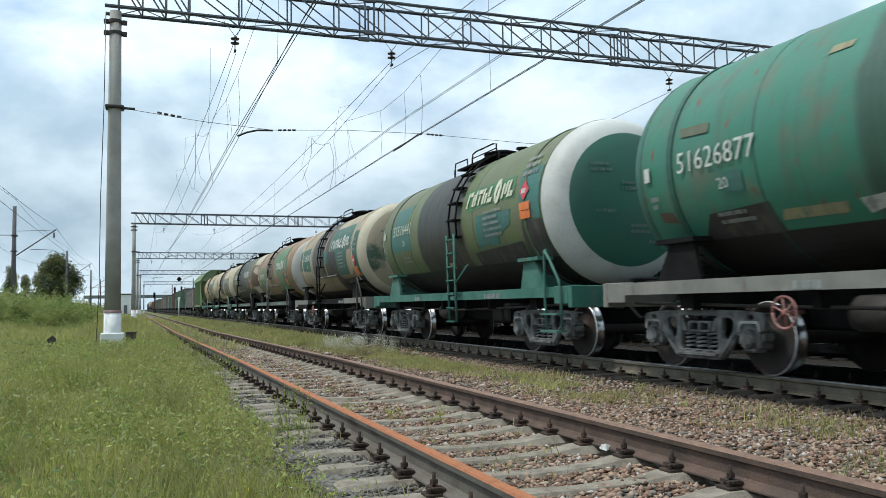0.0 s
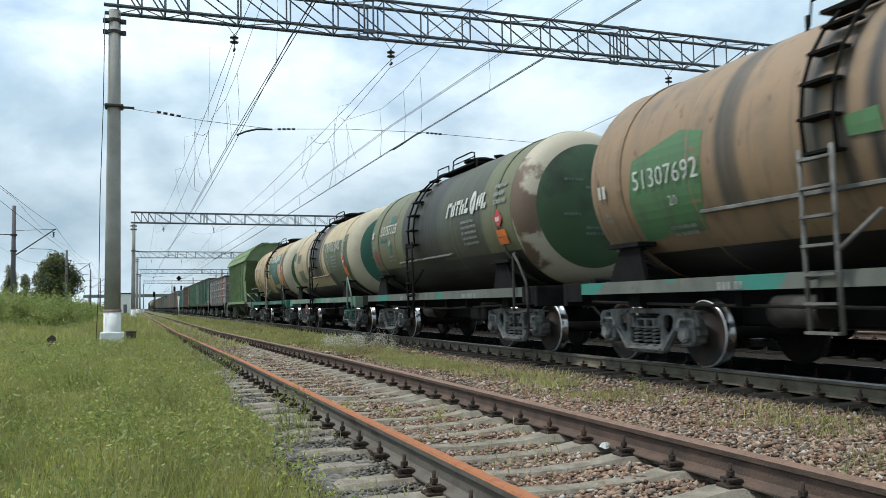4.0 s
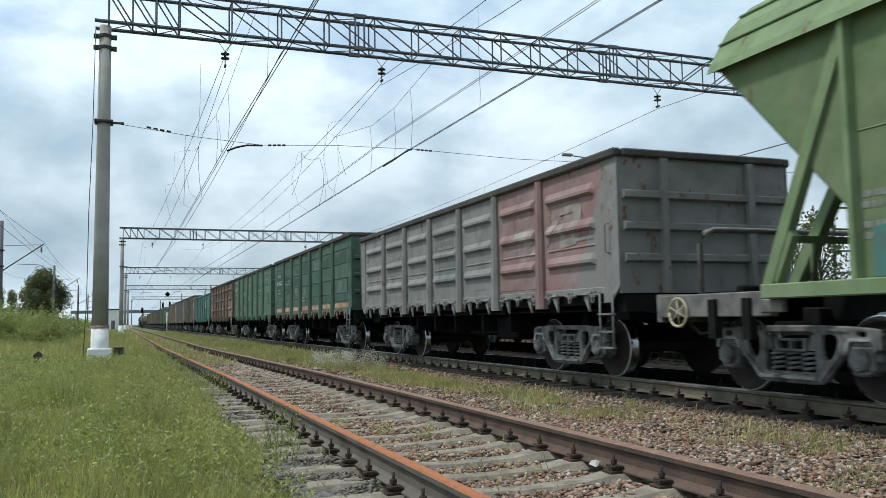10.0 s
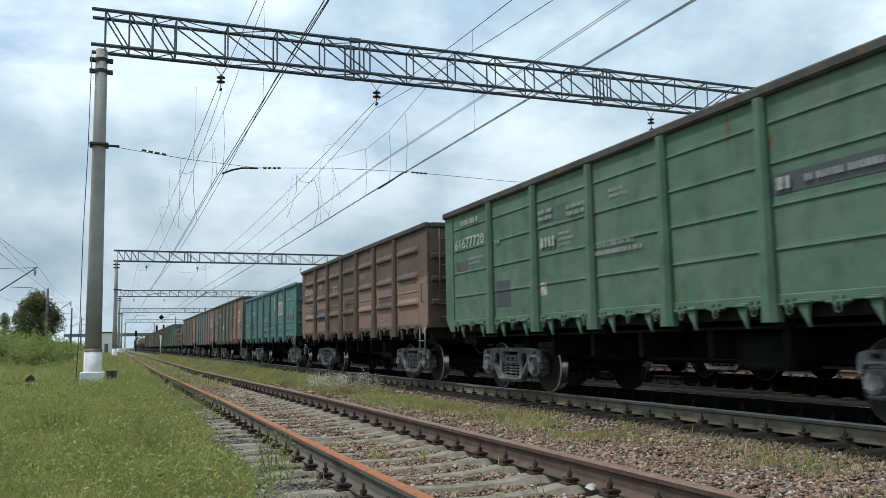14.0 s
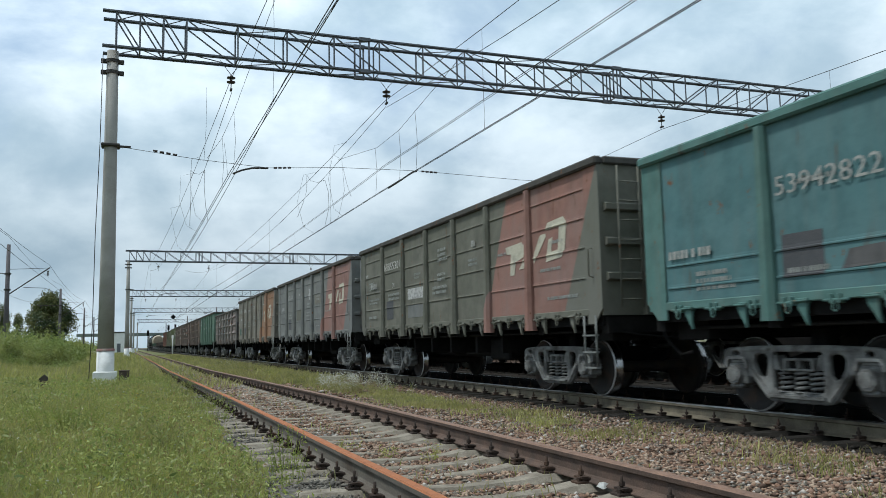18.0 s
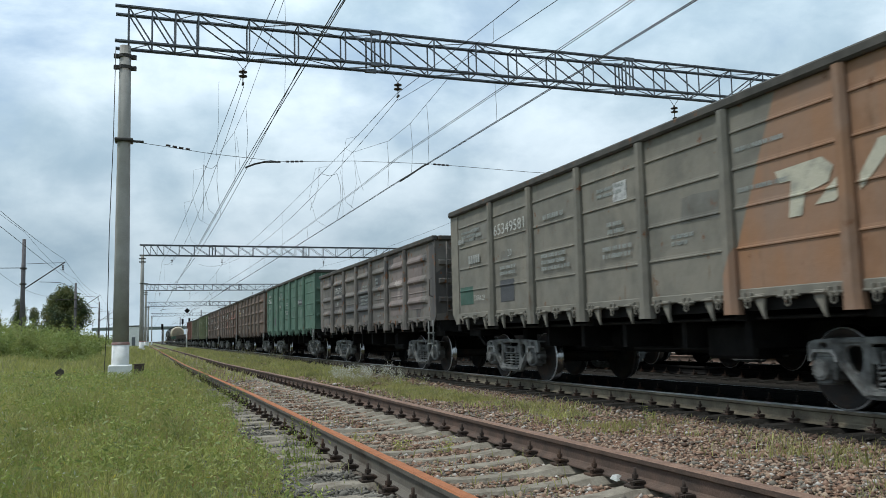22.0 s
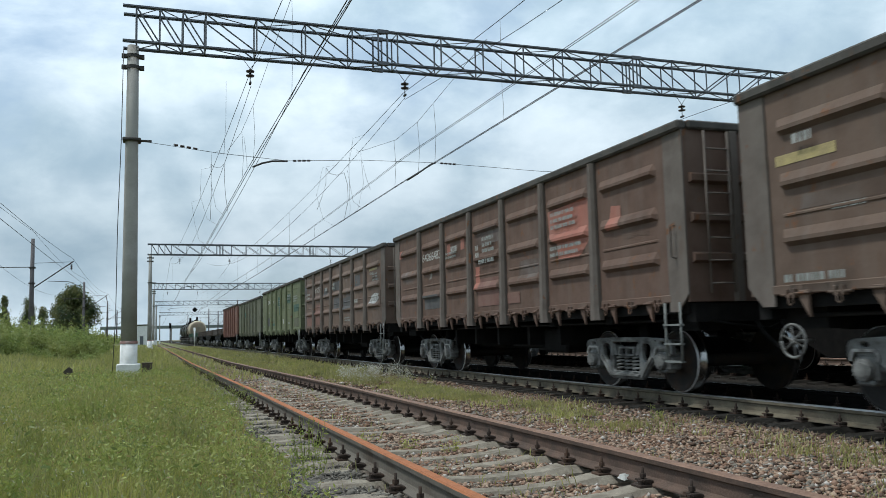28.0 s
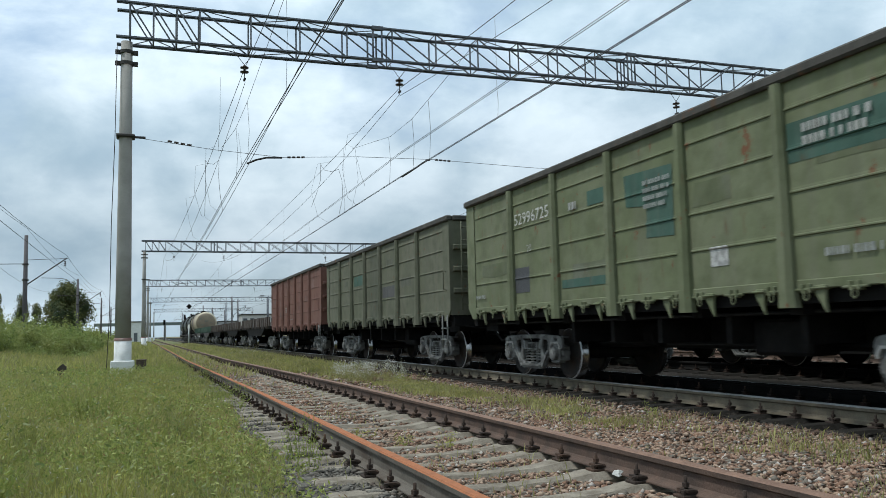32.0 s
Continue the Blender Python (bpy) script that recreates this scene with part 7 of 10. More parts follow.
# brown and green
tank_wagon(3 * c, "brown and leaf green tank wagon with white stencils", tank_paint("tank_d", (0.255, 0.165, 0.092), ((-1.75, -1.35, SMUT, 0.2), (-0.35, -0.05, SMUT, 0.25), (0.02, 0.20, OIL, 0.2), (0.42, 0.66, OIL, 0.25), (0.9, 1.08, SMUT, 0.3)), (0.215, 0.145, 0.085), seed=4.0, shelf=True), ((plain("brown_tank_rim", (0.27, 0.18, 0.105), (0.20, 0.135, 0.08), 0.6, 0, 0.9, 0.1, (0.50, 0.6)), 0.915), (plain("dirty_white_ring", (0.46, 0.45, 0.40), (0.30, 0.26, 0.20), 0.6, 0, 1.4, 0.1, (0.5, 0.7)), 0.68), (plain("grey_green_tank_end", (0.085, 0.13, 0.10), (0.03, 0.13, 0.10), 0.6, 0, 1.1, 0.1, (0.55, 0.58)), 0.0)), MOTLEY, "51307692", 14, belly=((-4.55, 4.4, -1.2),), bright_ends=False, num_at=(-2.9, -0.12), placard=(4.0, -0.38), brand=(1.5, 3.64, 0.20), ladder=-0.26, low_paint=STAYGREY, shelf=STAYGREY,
           patches=((LEAFP, ((-3.61, 0.16), (-2.6, 0.40), (-2.15, 0.30), (-2.2, -0.3), (-2.41, -0.92), (-3.72, -0.98), (-3.75, -0.4))), (LEAFP, ((0.60, 0.50), (0.76, 0.90), (1.5, 1.05), (3.70, 1.10), (3.70, -0.95), (2.6, -1.12), (1.63, -1.19), (1.96, -0.43), (1.3, 0.04))), (LEAFP, ((3.80, 0.45), (4.41, 0.40), (4.4, -0.80), (3.80, -0.88))), (BROWNP, ((3.25, -0.04), (3.70, -0.07), (3.70, -0.69), (3.3, -0.67))), (SOOTP, ((3.33, -0.27), (3.53, -0.12), (3.69, -0.29), (3.48, -0.46))), (SOOTP, ((1.0, -0.98), (1.72, -1.0), (1.85, -1.28), (1.01, -1.32))), (LEAFP, ((-0.05, 0.0), (0.35, 0.02), (0.4, -0.22), (0.0, -0.2)))))
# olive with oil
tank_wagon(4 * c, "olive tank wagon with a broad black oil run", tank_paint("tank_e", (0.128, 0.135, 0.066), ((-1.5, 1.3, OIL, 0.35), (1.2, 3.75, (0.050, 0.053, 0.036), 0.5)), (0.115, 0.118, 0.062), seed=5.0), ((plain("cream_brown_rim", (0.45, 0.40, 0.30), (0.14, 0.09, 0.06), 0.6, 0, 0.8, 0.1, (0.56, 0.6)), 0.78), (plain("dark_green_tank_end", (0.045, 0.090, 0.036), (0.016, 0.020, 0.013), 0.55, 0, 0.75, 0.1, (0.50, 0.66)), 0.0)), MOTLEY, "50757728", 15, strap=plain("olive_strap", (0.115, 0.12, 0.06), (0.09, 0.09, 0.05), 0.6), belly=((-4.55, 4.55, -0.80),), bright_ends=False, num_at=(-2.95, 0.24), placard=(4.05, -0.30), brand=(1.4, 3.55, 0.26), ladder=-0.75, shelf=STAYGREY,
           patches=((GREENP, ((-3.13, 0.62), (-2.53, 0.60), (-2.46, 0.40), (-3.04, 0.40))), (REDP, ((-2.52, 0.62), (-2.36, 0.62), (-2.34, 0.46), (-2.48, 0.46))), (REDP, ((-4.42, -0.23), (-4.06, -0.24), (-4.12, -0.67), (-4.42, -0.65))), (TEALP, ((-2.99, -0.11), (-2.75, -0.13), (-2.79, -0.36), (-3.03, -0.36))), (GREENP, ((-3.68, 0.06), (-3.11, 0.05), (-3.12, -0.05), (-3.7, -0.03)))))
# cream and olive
tank_wagon(5 * c, "cream and olive tank wagon with a black hatch band", tank_paint("tank_f", (0.43, 0.345, 0.205), ((-1.75, -1.35, SMUT, 0.35), (-1.25, 0.75, OIL, 0.3), (0.7, 0.95, SMUT, 0.2)), (0.40, 0.30, 0.165), soot_shade=0.2, seed=6.0, shelf=True), ((CREAM_RIM, 0.78), (GREEN_DISC, 0.0)), PALEGREEN, "51537728", 16, belly=((-4.55, 4.55, -1.22),), bright_ends=False, num_at=(-3.18, -0.03), placard=(3.98, -0.42), brand=(1.45, 3.58, 0.26), ladder=-0.40, shelf=STAYCREAM, handwheel=True, mark=plain("dim_stencil", (0.40, 0.40, 0.33), (0.27, 0.27, 0.21), 0.7),
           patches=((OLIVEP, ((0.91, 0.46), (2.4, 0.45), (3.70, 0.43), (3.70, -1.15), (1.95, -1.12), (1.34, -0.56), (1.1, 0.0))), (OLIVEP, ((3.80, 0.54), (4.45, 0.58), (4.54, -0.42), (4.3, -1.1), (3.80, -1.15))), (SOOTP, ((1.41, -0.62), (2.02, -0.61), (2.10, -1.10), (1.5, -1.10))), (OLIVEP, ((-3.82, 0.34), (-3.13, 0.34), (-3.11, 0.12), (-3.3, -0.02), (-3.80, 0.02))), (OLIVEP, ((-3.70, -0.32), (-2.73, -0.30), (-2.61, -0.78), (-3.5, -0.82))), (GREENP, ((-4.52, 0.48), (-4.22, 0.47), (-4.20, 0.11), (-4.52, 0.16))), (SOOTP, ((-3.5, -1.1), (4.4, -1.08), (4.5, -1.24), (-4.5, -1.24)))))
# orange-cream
tank_wagon(6 * c, "orange-cream tank wagon with a green company panel", tank_paint("tank_g", (0.42, 0.29, 0.145), ((-1.05, -0.2, OIL, 0.15), (-0.25, 0.55, (0.14, 0.095, 0.055), 0.6)), (0.38, 0.28, 0.155), soot_shade=0.2, seed=7.0), ((CREAM_RIM, 0.78), (plain("dark_green_tank_end", (0.045, 0.090, 0.036), (0.016, 0.020, 0.013), 0.55, 0, 0.75, 0.1, (0.50, 0.66)), 0.0)), TEAL, "51164697", 17, belly=((-4.55, 4.55, -1.16),), bright_ends=False, num_at=(-3.08, 0.32), placard=(4.02, -0.24), brand=(0.98, 3.55, 0.52), ladder=0.52, low_paint=STAYCREAM, strap=plain("orange_cream_strap", (0.42, 0.30, 0.16), (0.28, 0.17, 0.09), 0.6),
           patches=((GREENP, ((0.60, 0.66), (2.0, 0.70), (3.48, 0.78), (3.65, 0.24), (3.05, 0.25), (3.09, -0.67), (1.46, -0.73), (1.33, -0.18), (0.62, -0.14))), (OLIVEP, ((3.80, 0.78), (4.30, 0.80), (4.41, 0.16), (3.86, 0.05))), (RUSTP, ((4.30, 0.9), (4.52, 0.9), (4.54, -0.9), (4.22, -0.92), (4.44, -0.4), (4.36, 0.05))), (RUSTP, ((-3.75, 0.26), (-2.42, 0.20), (-2.25, 0.28), (-2.40, 0.17), (-3.75, 0.20))), (GREENP, ((-3.47, -0.22), (-3.15, -0.23), (-3.19, -0.47), (-3.5, -0.47))), (GREENP, ((-1.78, -0.88), (-1.05, -0.85), (-1.08, -1.15), (-1.92, -1.17))), (RUSTP, ((-2.66, 0.95), (-2.58, 0.95), (-2.60, -0.4), (-2.5, -1.15), (-2.62, -1.15), (-2.70, -0.3))), (SOOTP, ((1.2, -0.75), (2.3, -0.95), (3.2, -0.7), (3.8, -0.8), (3.8, -1.17), (1.0, -1.17))), (BROWNP, ((-3.5, -0.65), (-3.1, -0.62), (-3.12, -0.8), (-3.45, -0.82)))))
# hopper green darkened to paint the shade on funnels and end bulkheads
HOPSHADE = paint("shaded_hopper_green", (0.045, 0.075, 0.032), (0.035, 0.045, 0.025), 0.2, 0.5)
HOP = paint("hopper_green", (0.150, 0.225, 0.098), (0.190, 0.240, 0.120), 0.12, 0.25)
HOPL = paint("hopper_pale_green", (0.200, 0.295, 0.135), (0.235, 0.300, 0.165), 0.12, 0.2)
hopper_wagon(84.73, HOP, HOPL, HOPL)

GREY_PINK = paint("grey_pink_paint", (0.235, 0.235, 0.225), (0.29, 0.285, 0.275), 0.25, 0.4)
PINK = paint("faded_red_sheet", (0.30, 0.175, 0.165), (0.34, 0.26, 0.25), 0.2, 0.35)
GREEN_A = paint("dark_green_paint", (0.060, 0.125, 0.090), (0.100, 0.165, 0.125), 0.15, 0.2)
GREEN_B = paint("mid_green_paint", (0.085, 0.170, 0.110), (0.115, 0.185, 0.13), 0.1, 0.15)
BROWN_A = paint("brown_paint", (0.125, 0.078, 0.060), (0.16, 0.11, 0.09), 0.2, 0.3)
ORANGE_LOW = paint("brown_over_orange_paint", (0.125, 0.078, 0.060), (0.16, 0.11, 0.09), 0.2, 0.25, split=((0, -1, -2.30, (0.26, 0.15, 0.10)),))
TEAL_BLUE = paint("blue_teal_repaint", (0.072, 0.178, 0.190), (0.10, 0.20, 0.21), 0.15, 0.15)
TEAL_G = paint("teal_green_paint", (0.075, 0.185, 0.165), (0.105, 0.215, 0.20), 0.12, 0.15)
GREY_A = paint("olive_grey_paint", (0.135, 0.138, 0.108), (0.175, 0.172, 0.14), 0.12, 0.25)
GREY_B = paint("blue_grey_paint", (0.175, 0.185, 0.18), (0.23, 0.235, 0.22), 0.12, 0.25)
GREY_C = paint("warm_grey_paint", (0.20, 0.19, 0.16), (0.25, 0.225, 0.18), 0.15, 0.25)
LOGO_RED = paint("faded_logo_red", (0.38, 0.15, 0.115), (0.33, 0.19, 0.155), 0.1, 0.2)
LOGO_ORANGE = paint("faded_logo_orange", (0.40, 0.185, 0.09), (0.35, 0.20, 0.12), 0.1, 0.2)
GREEN_C = paint("fresh_green_paint", (0.086, 0.168, 0.122), (0.115, 0.190, 0.142), 0.08, 0.12)
RED_A = paint("red_brown_paint", (0.130, 0.074, 0.053), (0.145, 0.088, 0.066), 0.25, 0.15)
DARKRIM = paint("dark_rim_paint", (0.055, 0.052, 0.047), (0.075, 0.068, 0.06), 0.3, 0.2)
RED_B = paint("dark_red_brown_paint", (0.135, 0.086, 0.062), (0.150, 0.102, 0.076), 0.25, 0.2)
TAN_B = paint("dusty_tan_brown_paint", (0.158, 0.102, 0.076), (0.178, 0.122, 0.095), 0.2, 0.3)
OLIVE_A = paint("pale_olive_paint", (0.145, 0.170, 0.085), (0.178, 0.195, 0.115), 0.2, 0.2, patch=None)
OLIVE_B = paint("dull_olive_paint", (0.12, 0.13, 0.082), (0.15, 0.15, 0.105), 0.15, 0.25)
POSTBROWN = paint("greyed_brown_post_paint", (0.135, 0.108, 0.092), (0.165, 0.138, 0.12), 0.2, 0.4)
RED_C = paint("rust_red_paint", (0.185, 0.075, 0.055), (0.18, 0.09, 0.07), 0.15, 0.2)


def logo(g, mat, deep, top, rise=0.0):
    """Blocky pale company mark over the two foremost bays."""
    for shape in (((3.33, 2.42), (3.28, 2.58), (3.92, 2.62), (4.06, 2.48), (3.98, 2.30), (3.68, 2.22), (3.62, 1.96), (3.44, 1.96), (3.50, 2.42)),
                  ((3.80, 2.06), (4.05, 2.06), (4.09, 2.10), (4.09, 2.34)),
                  ((4.36, 2.30), (4.36, 2.12), (4.80, 2.60), (4.80, 2.66), (4.60, 2.66)),
                  ((4.78, 2.10), (5.28, 2.14), (5.40, 2.28), (5.48, 2.78), (5.38, 2.90), (4.86, 2.86), (4.80, 2.72), (5.24, 2.74), (5.18, 2.30), (4.96, 2.28), (5.02, 2.56), (4.88, 2.52))):
        side_poly(g, [(-u, 1.99 + (z - 1.96) * 0.82 + rise) for u, z in shape], deep, top, mat, "company_mark", "pale blocky company mark", 0.008)


def corner_field(key, base, worn, field):
    """Panels, post and corner sheet of a wagon whose front end carries a slanted colour field."""
    back, ahead = 1.8335, 4.671      # where the field's slanted edges would cross the rail head, metres ahead of the middle
    bay1 = paint(key + "_bay", base, worn, 0.12, 0.25, split=((-1, -0.45, back - 3.38, field),))
    bay0 = paint(key + "_bay_front", field, tuple(0.7 * v + 0.06 for v in field), 0.12, 0.25, split=((-1, -0.51, ahead - 5.1225, base),))
    post = paint(key + "_post", field, None, 0.12, 0.25)
    post1 = paint(key + "_post_split", base, worn, 0.12, 0.25, split=((-1, -0.45, back - 2.535, field),))
    corner = paint(key + "_corner", field, None, 0.12, 0.25, split=((-1, -0.51, ahead, base),))
    return {1: bay1, 0: bay0}, {0: post, 1: post1}, corner


G0, GL = 98.29, 13.92
NUM = plain("number_white", (0.50, 0.50, 0.46), (0.34, 0.34, 0.31), 0.7, 0, 9, 0.05, (0.5, 0.75))
CREAMMARK = plain("cream_marking", (0.48, 0.45, 0.35), (0.31, 0.30, 0.24), 0.7, 0, 6, 0.05, (0.48, 0.7))
DIMNUM = plain("dim_marking", (0.34, 0.345, 0.32), (0.19, 0.195, 0.18), 0.7, 0, 9, 0.05, (0.45, 0.7))
DARKSQ = plain("dark_repaint_square", (0.055, 0.058, 0.062), (0.07, 0.07, 0.075), 0.7)
SPEC = (
    ("weathered grey open wagon with faded pink sheets and bulging ribs", GREY_PINK, None, {1: PINK, 0: GREY_PINK}, True, "65404808", None, False),
    ("dark green open wagon with rust-flaked yellow and red lower edge", GREEN_A, None, None, False, "61566220", None, False),
    ("mid green open wagon with white numbers", GREEN_B, None, None, False, "61677720", None, False),
    ("brown open wagon with orange-brown repainted sheets", BROWN_A, None, {6: ORANGE_LOW, 5: ORANGE_LOW, 3: ORANGE_LOW, 2: ORANGE_LOW, 1: ORANGE_LOW, 0: ORANGE_LOW}, True, "63516926", None, True),
    ("teal green open wagon with a blocky cream company mark", TEAL_G, None, {1: TEAL_BLUE, 5: TEAL_BLUE, 6: TEAL_BLUE}, False, "53942822", None, False),
    ("olive grey open wagon with a faded red company corner", GREY_A, None, None, False, "60855301", LOGO_RED, False),
    ("blue-grey open wagon with a faded red company corner", GREY_B, None, None, False, "61751440", LOGO_RED, True),
    ("warm grey open wagon with an orange company corner", GREY_C, None, None, False, "65349581", LOGO_ORANGE, False),
    ("rusty grey-pink open wagon with battered sheets", paint("dirty_grey_paint", (0.165, 0.15, 0.135), (0.22, 0.195, 0.175), 0.45, 0.5, patch=(0.085, 0.08, 0.078)), None, None, True, "67057117", None, False),
    ("fresh green open wagon with a dark name strip", GREEN_C, None, None, False, "61208535", None, False),
    ("red-brown open wagon with long pressed ribs", RED_B, POSTBROWN, None, True, "61608436", None, True),
    ("red-brown open wagon with red repainted sheets", RED_A, POSTBROWN, None, True, "64066483", None, False),
    ("dusty tan-brown open wagon with long pressed ribs", TAN_B, POSTBROWN, None, True, "61423125", None, False),
    ("pale olive open wagon patched with darker green", OLIVE_A, None, None, False, "52996725", None, False),
    ("dull olive open wagon with dented sheets", OLIVE_B, None, None, False, "", None, False),
    ("rust red open wagon", RED_C, None, None, False, "", None, False),
)
FIELDS = {5: ("olive_grey_red", (0.135, 0.138, 0.108), (0.175, 0.172, 0.14), (0.30, 0.150, 0.118)),
          6: ("blue_grey_red", (0.175, 0.185, 0.18), (0.23, 0.235, 0.22), (0.30, 0.155, 0.128)),
          0: ("grey_pink_field", (0.24, 0.225, 0.215), (0.33, 0.29, 0.28), (0.34, 0.19, 0.18)),
          8: ("grey_rust_field", (0.165, 0.15, 0.135), (0.22, 0.195, 0.175), (0.20, 0.135, 0.115)),
          7: ("warm_grey_orange", (0.20, 0.19, 0.16), (0.25, 0.225, 0.18), (0.32, 0.165, 0.085))}
# wagon: y of the number's middle, its height above the rail, its width
PLACES = {0: (3.42, 2.27, 1.25), 1: (5.2, 2.42, 1.38), 2: (5.18, 2.67, 1.36), 3: (5.38, 2.58, 1.16), 4: (3.41, 2.30, 1.32), 6: (3.43, 2.66, 1.1), 8: (3.4, 2.33, 1.2), 9: (5.17, 2.66, 1.33)}
HEM = paint("green_with_flaked_hem", (0.058, 0.122, 0.088), (0.085, 0.150, 0.112), 0.12, 0.18, hem=True)
HEMCLAW = paint("flaked_cream_and_red", (0.30, 0.20, 0.14), (0.36, 0.30, 0.19), 0.25, 0.2)
TOPS = {0: 3.18, 4: 3.19, 8: 3.13, 14: 3.38}
DEEPGREEN = paint("deep_green_repaint", (0.034, 0.085, 0.064), (0.04, 0.09, 0.07), 0.05, 0.1)
BLUEGREEN = paint("blue_green_repaint", (0.045, 0.115, 0.085), (0.055, 0.12, 0.095), 0.08, 0.12)
PINKRED = paint("pinkish_red_repaint", (0.40, 0.155, 0.115), (0.36, 0.17, 0.13), 0.15, 0.12)
DULLPINK = paint("dull_pink_repaint", (0.215, 0.105, 0.084), (0.21, 0.125, 0.10), 0.15, 0.2)
GREYROSE = paint("greyish_rose_repaint", (0.225, 0.178, 0.165), (0.24, 0.20, 0.185), 0.3, 0.3)
SLATE = paint("slate_repaint", (0.085, 0.085, 0.088), (0.11, 0.11, 0.115), 0.05, 0.2)
OCHREMARK = plain("ochre_marking", (0.42, 0.34, 0.14), (0.30, 0.24, 0.12), 0.7)
WHITEWEAR = plain("worn_white_patch", (0.46, 0.46, 0.44), (0.26, 0.26, 0.25), 0.7, 0, 12, 0.05, (0.42, 0.6))


def quad(y0, y1, z0, z1, lean=0.0):
    return [(y0, z0), (y1, z0 + lean), (y1, z1 + lean), (y0, z1)]


